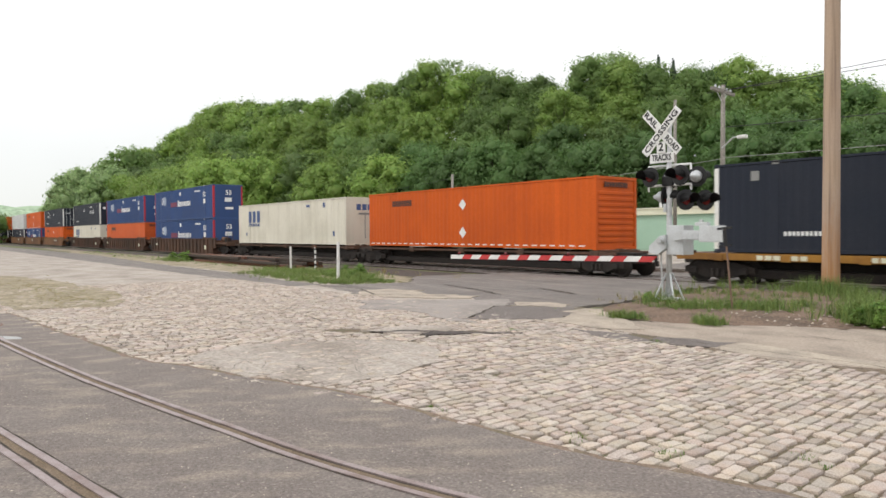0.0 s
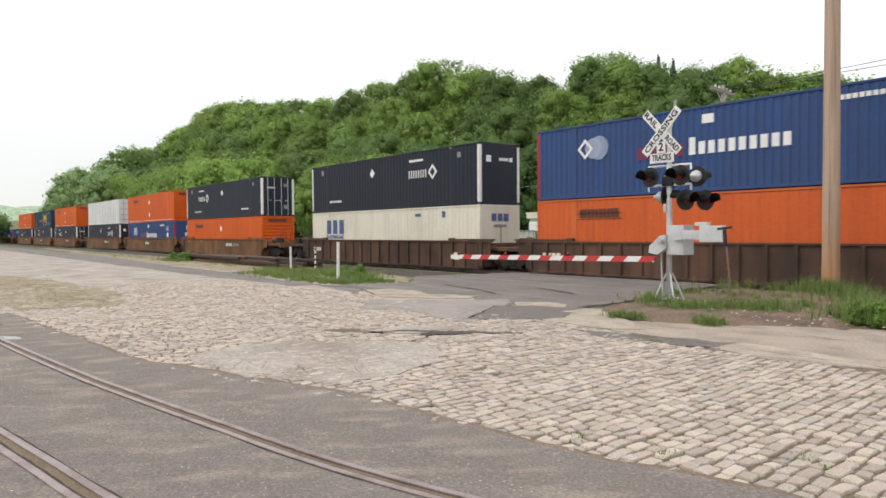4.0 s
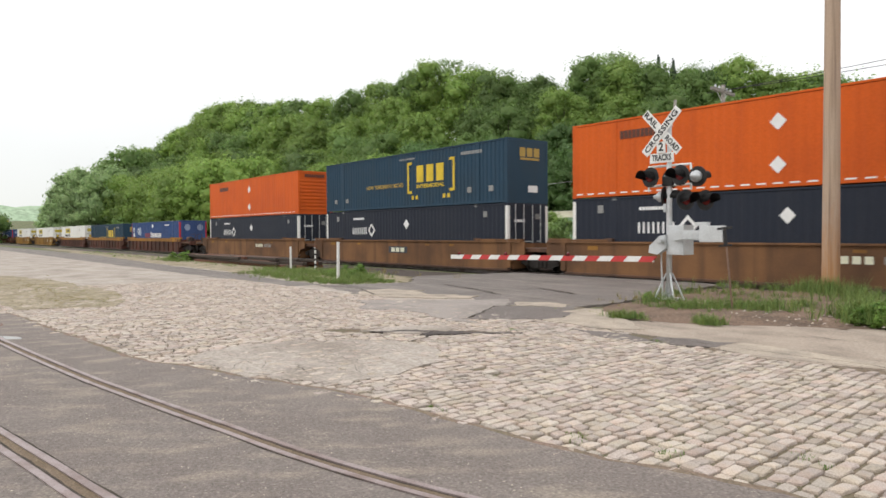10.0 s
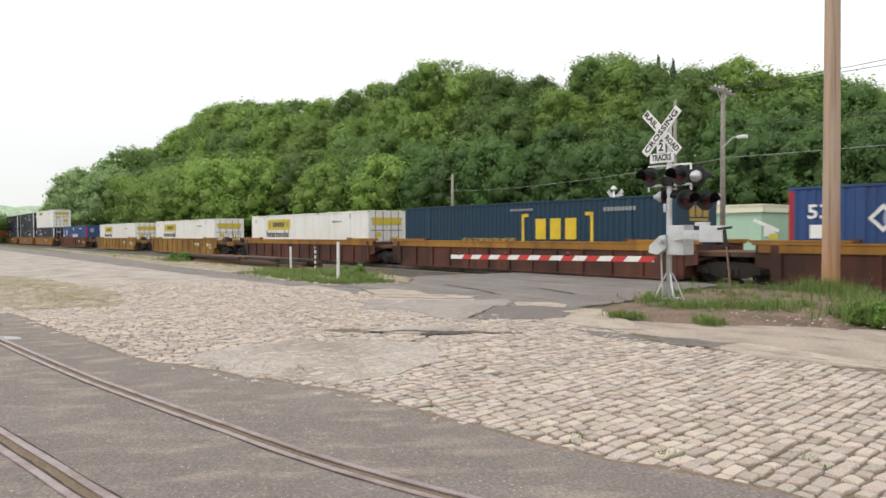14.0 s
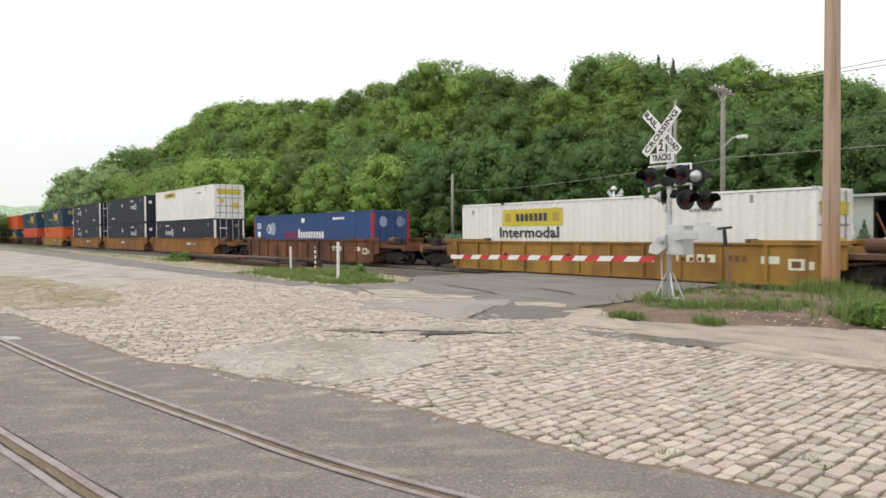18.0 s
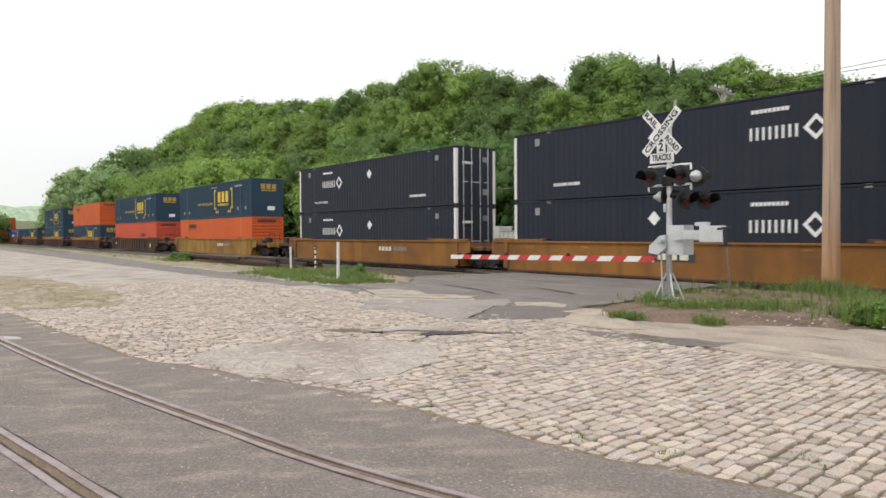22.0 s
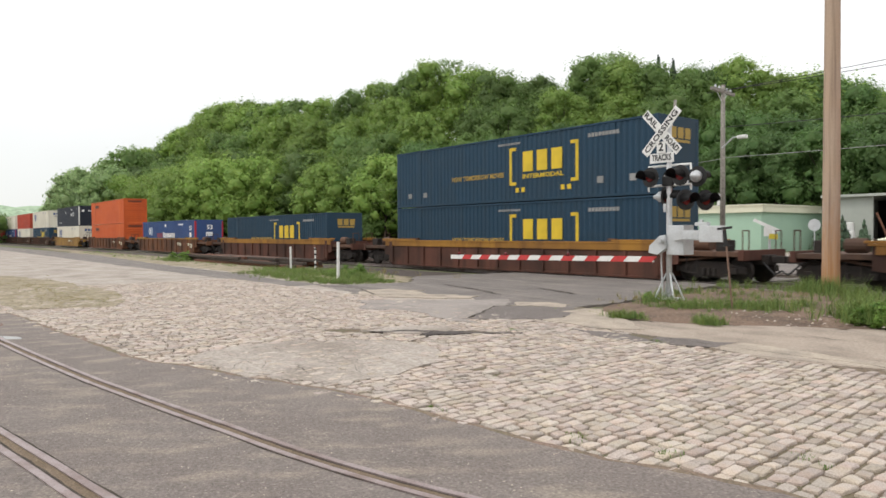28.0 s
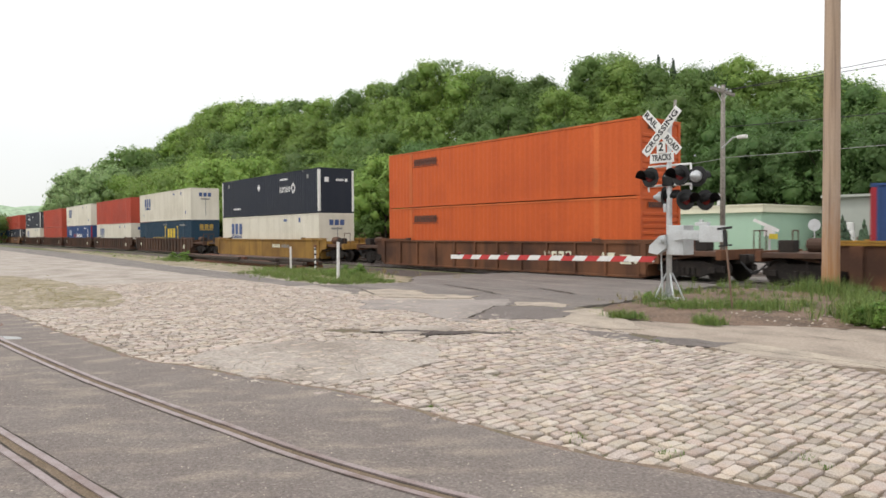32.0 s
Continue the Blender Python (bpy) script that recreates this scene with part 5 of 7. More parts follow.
def scrap_heap():
    p = thing("scrap_heap", "heap of rusty timber and scrap by the shed", "scrap heap", at=pose(-20.0, 36.0, -0.04))
    rnd = random.Random(8)
    for k in range(26):
        o = part("scrap_piece", boxed(-rnd.uniform(0.5, 1.6), rnd.uniform(0.5, 1.6), -0.12, 0.12, -0.08, 0.08), M[rnd.choice(("rust", "tie", "pole_wood", "cream"))], p)
        o.matrix_basis = pose(rnd.uniform(-2.5, 9), rnd.uniform(-1.2, 1.2), rnd.uniform(0.1, 1.7), rnd.uniform(-20, 20), rnd.uniform(-35, 35), rnd.uniform(-60, 60))


scrap_heap()


def dumpster():
    d = thing("dumpster", "dark green steel dumpster on the gravel lot", "dumpster", at=pose(-57.5, 27.0, -0.005, 0, 0, 12))
    part("bin", boxed(-1.4, 1.4, -0.9, 0.9, 0.12, 1.6, 0.03), M["dumpster_green"], d)
    for x in (-0.72, 0.72):
        part("lid", boxed(x - 0.68, x + 0.68, -0.92, 0.92, 1.6, 1.66, 0.01), M["black_paint"], d, "black lid")
    for x in (-1.0, 0.0, 1.0):
        part("rib", boxed(x - 0.05, x + 0.05, -0.95, -0.9, 0.15, 1.55), M["dumpster_green"], d)
    for x in (-1.1, 1.1):
        part("foot", boxed(x - 0.15, x + 0.15, -0.8, 0.8, 0.0, 0.12), M["black_paint"], d)


dumpster()


def box_trailer():
    d = thing("box_trailer", "small pale grey box trailer parked on gravel", "trailer", at=pose(-52.8, 27.5, -0.005, 0, 0, 4))
    part("box", boxed(-1.7, 1.7, -1.0, 1.0, 0.5, 2.3, 0.05), M["grey_wall"], d)
    part("roof_rim", boxed(-1.74, 1.74, -1.04, 1.04, 2.26, 2.33, 0.02), M["white_paint"], d)
    part("hitch", boxed(1.7, 2.7, -0.06, 0.06, 0.42, 0.52), M["black_paint"], d)
    for x in (-0.5, 0.4):
        for y in (-0.98, 0.98):
            w = part("wheel", lathe([(0.05, -0.1), (0.2, -0.1), (0.33, -0.08), (0.33, 0.08), (0.2, 0.1), (0.05, 0.1)], "Y", 16), M["black_paint"], d)
            w.matrix_basis = pose(x, y, 0.33)
    part("jack", boxed(2.3, 2.4, -0.05, 0.05, 0.0, 0.5), M["galvanised"], d)


box_trailer()


def grey_skip():
    d = thing("skip", "long grey ribbed steel skip on the gravel lot", "skip", at=pose(-46.3, 25.6, -0.005))
    part("floor", boxed(-2.2, 2.2, -1.0, 1.0, 0.1, 0.2), M["rib_grey"], d)
    for y in (-1.0, 0.94):
        part("side", boxed(-2.2, 2.2, y, y + 0.06, 0.1, 1.85, 0.01), M["grey_wall"], d)
    for x in (-2.2, 2.14):
        part("end", boxed(x, x + 0.06, -0.94, 0.94, 0.1, 1.85, 0.01), M["grey_wall"], d)
    for k in range(7):
        x = -2.0 + k * 0.66
        part("rib", boxed(x - 0.05, x + 0.05, -1.07, -1.0, 0.1, 1.85, 0.01), M["grey_wall"], d)
    part("rim", boxed(-2.26, 2.26, -1.09, -1.0, 1.80, 1.92, 0.01), M["rib_grey"], d)
    for x in (-1.8, 1.8):
        part("runner", boxed(x - 0.1, x + 0.1, -0.9, 0.9, 0.0, 0.1), M["black_paint"], d)
    w = thing("van", "small white and black van parked behind the skip", "van", at=pose(-47.6, 29.6, -0.005))
    part("cab", boxed(-1.3, 0.0, -0.9, 0.9, 0.45, 2.75, 0.12), M["white_paint"], w, "white cab")
    b = part("box", boxed(0.05, 2.4, -1.0, 1.0, 0.5, 2.75, 0.03), M["black_paint"], w, "black cargo box")
    part("panel", boxed(0.5, 1.3, -1.012, -1.0, 2.1, 2.45, 0.002), M["white_paint"], b, "white panel")
    for x in (-0.8, 1.7):
        for y in (-0.95, 0.95):
            t = part("wheel", lathe([(0.05, -0.1), (0.2, -0.1), (0.36, -0.08), (0.36, 0.08), (0.2, 0.1), (0.05, 0.1)], "Y", 16), M["black_paint"], w)
            t.matrix_basis = pose(x, y, 0.36)


grey_skip()


def stop_sign():
    p = thing("road_sign", "round pale back of a road sign on a post", "road sign", at=pose(-18.6, 22.0, -0.04))
    part("post", boxed(-0.03, 0.03, -0.02, 0.02, 0, 2.3), M["galvanised"], p)
    o = part("plate", lathe([(0.38, -0.035), (0.38, -0.025), (0.0, -0.024)], "Y", 8), M["grey_case"], p, "bare aluminium sign back")
    o.matrix_basis = pose(0, 0, 2.1)


stop_sign()


def street_box():
    p = thing("gate_counterweight", "white and yellow crossing gate box on a post", "gate box", at=pose(-19.6, 18.5, -0.04))
    part("post", rodded((0, 0, 0), (0, 0, 2.0), 0.07), M["galvanised"], p)
    part("case", boxed(-0.25, 0.25, -0.2, 0.2, 1.45, 2.0, 0.02), M["white_paint"], p)
    o = part("weight_arm", boxed(-0.9, 0.7, -0.24, -0.2, -0.09, 0.09), M["white_paint"], p)
    o.matrix_basis = pose(0, 0, 2.05, 0, 24, 0)
    part("panel", boxed(0.1, 0.6, -0.26, -0.24, 1.3, 1.6), M["sign_yellow"], p, "yellow panel")


street_box()


# ---- trees ----
def crown_mesh(lobes, leaves, leaf, mid, material, seed, core=0.8, stray=0.14, up=0.45):
    """A crown: every lobe is a closed ragged clump of inner foliage, overlaid with many small leaf sprays that thin out at its rim."""
    rnd = random.Random(seed)
    verts, faces, sh = [], [], []
    ico = bmesh.new()
    bmesh.ops.create_icosphere(ico, subdivisions=2 if core > 0.55 else 1, radius=1.0)
    ico.verts.ensure_lookup_table()
    ball = [v.co.copy() for v in ico.verts]
    tris = [tuple(v.index for v in f.verts) for f in ico.faces]
    ico.free()
    small = bmesh.new()
    bmesh.ops.create_icosphere(small, subdivisions=1, radius=1.0)
    small.verts.ensure_lookup_table()
    little = ([v.co.copy() for v in small.verts], [tuple(v.index for v in f.verts) for f in small.faces])
    small.free()
    tot = sum(r * r for _, r, _ in lobes)
    for i, (p, r, flat) in enumerate(lobes):
        pts, fs = (ball, tris) if i == 0 else little
        if core > 0:
            k = len(verts)
            for d in pts:
                q = p + Vector((d.x * flat.x, d.y * flat.y, d.z * flat.z)) * r * core * (1.0 + 0.62 * noise.noise(d * 2.6 + p))
                verts.append(tuple(q))
                sh.append(d + (q - mid).normalized() * 0.35)
            faces += [tuple(k + j for j in f) for f in fs]
        for _ in range(int(leaves * r * r / tot)):
            d = Vector((rnd.gauss(0, 1), rnd.gauss(0, 1), rnd.gauss(up, 1))).normalized()
            ragged = 0.95 + 0.62 * noise.noise(d * 2.6 + p)
            q = p + Vector((d.x * flat.x, d.y * flat.y, d.z * flat.z)) * r * ragged * (rnd.uniform(0.66, 1.10) if rnd.random() > stray else rnd.uniform(1.0, 1.36))
            n = (d + Vector((rnd.gauss(0, 0.3), rnd.gauss(0, 0.3), rnd.gauss(0.25, 0.3)))).normalized()
            a = Matrix.Rotation(rnd.uniform(0, tau), 3, n) @ n.orthogonal().normalized()
            b = n.cross(a)
            s = leaf * rnd.choice((0.55, 0.7, 0.85, 1.0, 1.2)) * rnd.uniform(0.85, 1.15)
            k = len(verts)
            verts += [tuple(q + a * s * 0.62), tuple(q - a * s * 0.40 + b * s * rnd.uniform(0.3, 0.5)), tuple(q - a * s * 0.36 - b * s * rnd.uniform(0.3, 0.5))]
            faces.append((k, k + 1, k + 2))
            sh += [d + (q - mid).normalized() * 0.4 + Vector((rnd.gauss(0, 0.40), rnd.gauss(0, 0.40), rnd.gauss(0.2, 0.36)))] * 3
    me = bpy.data.meshes.new("crown")
    me.from_pydata(verts, [], faces)
    me.materials.append(material)
    me.normals_split_custom_set_from_vertices([tuple(Vector(q).normalized()) for q in sh])
    return me


def trunk_mesh(bm):
    me = bpy.data.meshes.new("trunk")
    bm.to_mesh(me)
    bm.free()
    me.materials.append(M["bark"])
    return me


def broadleaf(seed, h, wide, material, leaves=11000, low=0.14, leaf=0.40, lumps=62, core=0.60, stray=0.26):
    """Tapered trunk with limbs, and a domed crown of many lobes, large ones below and small ones towards the rim."""
    rnd = random.Random(seed)
    bm = bmesh.new()
    rod(bm, (0, 0, -1.0), (0.15, 0.1, h * 0.35), 0.26, 0.18, 9)
    rod(bm, (0.15, 0.1, h * 0.35), (0.0, 0.0, h * 0.8), 0.18, 0.06, 8)
    lobes = [(Vector((0, 0, h * (low + 0.92) * 0.5)), wide * 0.27, Vector((1.0, 1.0, h * (0.86 - low) * 0.5 / (wide * 0.30))))] if core > 0.5 else []
    for k in range(lumps):
        f = (k + 0.5) / lumps
        z = h * (low + (0.90 - low) * f)
        env = min(1.0, 0.70 + f * 1.2) * math.sqrt(max(0.0, 1 - max(0.0, (f - 0.30) / 0.72) ** 2.2))
        r = wide * 0.40 * env * rnd.uniform(0.72, 1.06)
        a = k * 2.39996 + rnd.uniform(-0.45, 0.45)
        p = Vector((r * cos(a), r * sin(a), z + rnd.uniform(-0.5, 0.5)))
        lobes.append((p, wide * rnd.choice((0.06, 0.08, 0.10, 0.13, 0.17)) * rnd.uniform(0.9, 1.1), Vector((rnd.uniform(0.85, 1.3), rnd.uniform(0.85, 1.3), rnd.uniform(0.6, 1.05)))))
        if k % 4 == 0:
            rod(bm, (0.08, 0.05, z * 0.62), p, 0.08, 0.02, 6)
    lobes.append((Vector((0, 0, h * 0.92)), wide * 0.10, Vector((1.1, 1.1, 0.7))))
    return trunk_mesh(bm), crown_mesh(lobes, leaves, leaf, Vector((0, 0, h * 0.42)), material, seed, core, stray)


def conifer(seed, h, wide, leaves=2600):
    """A straight trunk with drooping tiers of needle sprays."""
    rnd = random.Random(seed)
    bm = bmesh.new()
    rod(bm, (0, 0, -0.5), (0, 0, h * 0.97), 0.16, 0.03, 8)
    lobes = []
    tiers = 26
    for k in range(tiers):
        f = k / (tiers - 1)
        for j in range(5 if f < 0.6 else 3):
            a = j * tau / 5 + k * 0.9 + rnd.uniform(-0.3, 0.3)
            r = wide * 0.30 * (1 - f) * rnd.uniform(0.7, 1.15)
            lobes.append((Vector((r * cos(a), r * sin(a), h * (0.10 + 0.86 * f) - r * 0.25)), wide * (0.14 * (1 - f) + 0.045), Vector((1.1, 1.1, 0.85 + 1.5 * f))))
    return trunk_mesh(bm), crown_mesh(lobes, leaves, 0.30 * max(0.5, wide / 5), Vector((0, 0, h * 0.4)), M["needle"], seed, 0.62, 0.25, 0.2)


HILL = "on the wooded hillside"
KINDS = [(broadleaf(11, 15.5, 12.5, M["leaf_a"]), "tall leafy green tree " + HILL),
         (broadleaf(12, 17, 13.0, M["leaf_b"]), "tall deep green tree " + HILL),
         (broadleaf(13, 15, 13.5, M["leaf_b"]), "broad deep green tree " + HILL),
         (broadleaf(14, 16.5, 11.0, M["leaf_a"]), "slender leafy green tree " + HILL),
         (broadleaf(15, 14, 13, M["leaf_c"], 9500, leaf=0.44), "broad fresh green tree at the edge of the wood"),
         (broadleaf(16, 14, 8.5, M["leaf_d"], 3600, 0.10, 0.5, 34, 0.7, 0.25), "pale green tree beside the railway with haze in its colour"),
         (broadleaf(17, 16, 10, M["leaf_d"], 3200, 0.34, 0.42, 30, 0.0, 0.3), "thin airy tree with sparse pale leaves"),
         (broadleaf(18, 5, 6.0, M["leaf_a"], 2000, 0.05, 0.34, 18), "leafy green bush at the foot of the wood"),
         (conifer(21, 15, 6.5), "dark conifer standing among leafy trees"),
         (conifer(22, 3.0, 2.0, 1200), "small dark conifer shrub before the building"),
         (broadleaf(19, 5, 7.0, M["weed"], 1500, 0.02, 0.5, 16, 0.55, 0.3), "leafy green weed clump on the verge"),
         (broadleaf(23, 15.5, 12.5, M["leaf_c"], 10500), "tall fresh green tree " + HILL),
         # the two far kinds take lighter leaf colours in place of distance haze
         (broadleaf(24, 15, 12.5, M["leaf_c"], 6000, leaf=0.54, lumps=44), "leafy tree far along the hillside, lightened for haze"),
         (broadleaf(25, 15, 13, M["leaf_a"], 6000, leaf=0.54, lumps=44), "leafy green tree far along the hillside")]
HEIGHT = [15.5, 17, 15, 16.5, 14, 14, 16, 5, 15, 3, 5, 15.5, 15, 15]


def tree(kind, x, y, size=1.0, turn=0.0, z=None, tall=1.0):
    (tr, cr), label = KINDS[kind]
    t = thing("weed_clump" if kind == 10 else "bush" if kind == 7 else "tree", label, "weeds" if kind == 10 else "bush" if kind == 7 else "tree", "trees of the wooded hill" if kind < 4 or kind > 10 else "", None)
    t.matrix_basis = Matrix.Translation((x, y, (land(x, y) if z is None else z) - 0.05)) @ Matrix.Rotation(turn, 4, "Z") @ Matrix.Diagonal((size, size, size * tall, 1))
    linked("trunk", tr, None, t)
    linked("crown", cr, None, t)
    return t


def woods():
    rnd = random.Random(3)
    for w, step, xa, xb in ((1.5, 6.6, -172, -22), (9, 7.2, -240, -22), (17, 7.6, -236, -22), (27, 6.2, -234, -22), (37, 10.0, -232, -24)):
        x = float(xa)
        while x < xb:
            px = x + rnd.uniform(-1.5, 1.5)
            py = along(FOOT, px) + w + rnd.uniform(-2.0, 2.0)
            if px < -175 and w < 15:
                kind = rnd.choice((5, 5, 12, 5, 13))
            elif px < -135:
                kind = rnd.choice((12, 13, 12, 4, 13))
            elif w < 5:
                # right of -92 deep green kinds put the shade at the wood's foot into leaf colour
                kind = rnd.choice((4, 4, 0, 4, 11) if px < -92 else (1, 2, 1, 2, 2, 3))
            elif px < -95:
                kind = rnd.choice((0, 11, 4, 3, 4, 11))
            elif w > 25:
                # lighter kinds on the crest paint its brighter light by leaf colour
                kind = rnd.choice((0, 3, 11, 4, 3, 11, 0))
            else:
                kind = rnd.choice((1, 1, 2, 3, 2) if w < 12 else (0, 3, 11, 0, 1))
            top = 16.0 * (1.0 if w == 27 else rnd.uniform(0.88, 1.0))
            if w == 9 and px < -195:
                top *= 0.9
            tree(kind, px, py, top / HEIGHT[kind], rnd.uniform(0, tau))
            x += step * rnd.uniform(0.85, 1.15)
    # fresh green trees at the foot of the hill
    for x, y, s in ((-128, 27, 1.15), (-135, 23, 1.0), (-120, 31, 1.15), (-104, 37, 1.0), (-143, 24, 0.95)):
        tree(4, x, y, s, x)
    # pale trees beside the railway, thinning out along the valley; their leaf colour carries the haze
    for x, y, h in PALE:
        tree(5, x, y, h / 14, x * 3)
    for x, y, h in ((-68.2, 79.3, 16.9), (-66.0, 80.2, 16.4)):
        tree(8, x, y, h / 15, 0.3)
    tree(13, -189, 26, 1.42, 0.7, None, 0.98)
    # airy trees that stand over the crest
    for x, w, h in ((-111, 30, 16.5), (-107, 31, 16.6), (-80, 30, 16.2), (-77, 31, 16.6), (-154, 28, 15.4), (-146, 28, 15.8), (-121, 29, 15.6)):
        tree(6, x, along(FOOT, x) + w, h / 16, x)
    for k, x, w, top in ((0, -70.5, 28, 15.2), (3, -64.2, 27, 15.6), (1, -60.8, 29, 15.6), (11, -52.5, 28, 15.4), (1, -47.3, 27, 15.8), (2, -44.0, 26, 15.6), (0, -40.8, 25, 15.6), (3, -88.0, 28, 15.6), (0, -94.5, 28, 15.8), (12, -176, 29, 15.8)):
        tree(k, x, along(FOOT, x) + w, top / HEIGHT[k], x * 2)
    x = -172.0
    while x < -24:
        tree(7, x, along(FOOT, x) - 3 + rnd.uniform(-1.5, 1.5), rnd.uniform(0.6, 1.15), rnd.uniform(0, tau))
        x += rnd.uniform(4.5, 8)
    # scrub beside the track and the far end of the lane
    for x, y, s in ((-181, -4.2, 1.5), (-188, -3.4, 1.6), (-196, -4.0, 1.7), (-205, -3.6, 1.8)):
        tree(7, x, y, s, x)
    for x, y, s in ((-19.0, 27, 0.95), (-17.9, 27.5, 0.85), (-20.3, 26.5, 0.8), (-14.6, 27, 0.9), (-13.6, 26, 0.7), (-15.6, 28, 0.7)):
        tree(9, x, y, s, x)
    tree(4, -43.0, 25.5, 0.2, 1.0, None, 1.35)
    for x, y, s in ((-29.6, 12, 0.55), (-26.4, 9.9, 0.32), (-33.5, 13, 0.3)):
        tree(7, x, y, s, x)


PALE = ((-222, 13.5, 9.0), (-214, 14, 12.5), (-206, 14.5, 16), (-198, 14.5, 18), (-190, 14.5, 17.5), (-180, 15, 17.5), (-172, 16, 16.5), (-186, 20, 19), (-176, 21, 18), (-205, 20, 19), (-215, 20, 19.5))
woods()


# ---- weeds and grass: uncountable, one object each ----
def grass_patch(name, label, spots, material, seed, height=0.30):
    """Blades in tufts: spots are (x, y, spread x, spread y, blades, height factor, ground height)."""
    rnd = random.Random(seed)
    verts, faces = [], []
    for sx, sy, rx, ry, count, hf, gz in spots:
        for _ in range(max(1, count // 16)):
            cx, cy = sx + rnd.gauss(0, rx), sy + rnd.gauss(0, ry)
            grow, spread = rnd.choice((0.45, 0.6, 0.75, 0.9, 1.15)), rnd.uniform(0.02, 0.07)
            for _ in range(16):
                x, y = cx + rnd.gauss(0, spread), cy + rnd.gauss(0, spread)
                h = height * hf * grow * rnd.uniform(0.35, 1.0)
                a, lean = rnd.uniform(0, tau), rnd.uniform(0.1, 0.9) * h
                w = rnd.uniform(0.0018, 0.0045) * (1 + hf * 0.3)
                dx, dy = cos(a) * w, sin(a) * w
                lx, ly = cos(a + 1.4) * lean, sin(a + 1.4) * lean
                k = len(verts)
                verts += [(x - dx, y - dy, gz - 0.02), (x + dx, y + dy, gz - 0.02), (x + dx * 0.7 + lx * 0.4, y + dy * 0.7 + ly * 0.4, gz + h * 0.6),
                          (x - dx * 0.7 + lx * 0.4, y - dy * 0.7 + ly * 0.4, gz + h * 0.6), (x + lx, y + ly, gz + h)]
                faces += [(k, k + 1, k + 2, k + 3), (k + 3, k + 2, k + 4)]
    me = bpy.data.meshes.new(name)
    me.from_pydata(verts, [], faces)
    tagged(linked(name, me, M[material]), label, "grass", kind="stuff")


rg = random.Random(9)
right = [(-9.5, -7.5, 0.18, 0.25, 260, 0.6, 0.1), (-8.45, -10.0, 0.22, 0.10, 330, 0.40, 0.06), (-8.3, -8.3, 0.35, 0.25, 420, 0.55, 0.13), (-6.85, -9.75, 0.14, 0.10, 260, 0.5, 0.07),
         (-7.7, -7.8, 0.4, 0.25, 420, 0.55, 0.13), (-7.1, -7.4, 0.35, 0.25, 434, 0.72, 0.13), (-6.75, -6.2, 0.4, 0.35, 200, 0.6, 0.13), (-7.75, -2.5, 0.4, 0.3, 558, 1.1, 0.13), (-6.9, -3.2, 0.6, 0.5, 310, 0.77, 0.13),
         (-4.9, -7.4, 0.40, 0.35, 930, 1.02, 0.12), (-4.1, -6.6, 0.5, 0.6, 930, 1.19, 0.13), (-3.2, -7.0, 0.6, 0.5, 930, 1.1, 0.13), (-9.0, -4.8, 0.9, 0.7, 310, 0.59, 0.13),
         (-5.8, -4.4, 0.9, 0.8, 434, 0.77, 0.13), (-10.4, -5.4, 0.3, 0.9, 186, 0.42, 0.1), (-1.5, -6.0, 1.2, 0.9, 930, 1.02, 0.13), (-9.0, -2.2, 1.2, 0.4, 372, 0.68, 0.13)]
grass_patch("verge_weeds", "tall green weeds and grass on the verge", [(x, y, rx, ry, int(n * 3.4), hf * 1.5, z) for x, y, rx, ry, n, hf, z in right], "grass", 1)
left = [(-23.0 - i * 1.1, -7.3 + rg.uniform(-0.2, 0.9), 0.6, 0.4, 330, 0.75, 0.05) for i in range(8)]
left += [(-22.4, -7.7, 0.6, 0.22, 500, 0.7, 0.05), (-24.4, -6.6, 0.8, 0.5, 700, 1.1, 0.05), (-26.5, -6.4, 0.8, 0.5, 500, 0.9, 0.05), (-46, -7.2, 0.9, 0.3, 500, 1.3, 0.04), (-44, -7.3, 0.8, 0.25, 400, 1.0, 0.04)]
left += [(x, y, rx, 0.38, 1000, 0.75, 0.03) for x, y, rx in ((-21.4, -9.1, 0.6), (-23.0, -9.3, 0.7), (-24.7, -9.0, 0.8), (-26.6, -8.8, 0.8), (-28.6, -8.6, 0.8), (-20.6, -8.3, 0.3))]
left += [(-22.0, -8.0, 0.5, 0.22, 700, 0.8, 0.05), (-21.0, -7.9, 0.35, 0.25, 500, 0.6, 0.03), (-20.4, -7.7, 0.25, 0.25, 300, 0.45, 0.02), (-23.4, -7.7, 0.7, 0.3, 1100, 0.9, 0.05), (-25.2, -7.4, 0.8, 0.35, 900, 0.85, 0.05), (-27.5, -7.2, 0.9, 0.4, 900, 0.8, 0.05), (-30, -7.2, 1.0, 0.4, 700, 0.7, 0.05)]
left += [(-31 - i * 3.0, -6.9 + rg.uniform(-0.4, 0.6) + i * 0.05, 1.6, 0.5, 200, 0.5, 0.05) for i in range(16)]
grass_patch("trackside_grass", "green grass round the white posts", [(x, y, rx, ry, n * 2, hf * 1.0, z) for x, y, rx, ry, n, hf, z in left], "grass", 2)
dry = [(-10.3, -6.6, 0.4, 1.0, 300, 0.5, 0.1), (-9.4, -4.2, 0.8, 0.8, 400, 0.45, 0.13), (-6.2, -3.0, 1.6, 0.8, 400, 0.45, 0.13), (-7.0, -6.0, 1.2, 0.5, 300, 0.45, 0.13), (-27, -5.2, 2.5, 0.8, 700, 0.8, 0.04), (-24, -7.2, 1.5, 0.5, 400, 0.6, 0.04),
       (-26, -17.6, 3.0, 0.6, 3600, 0.13, 0.032), (-20.8, -17.6, 1.2, 0.6, 2200, 0.10, 0.032)]
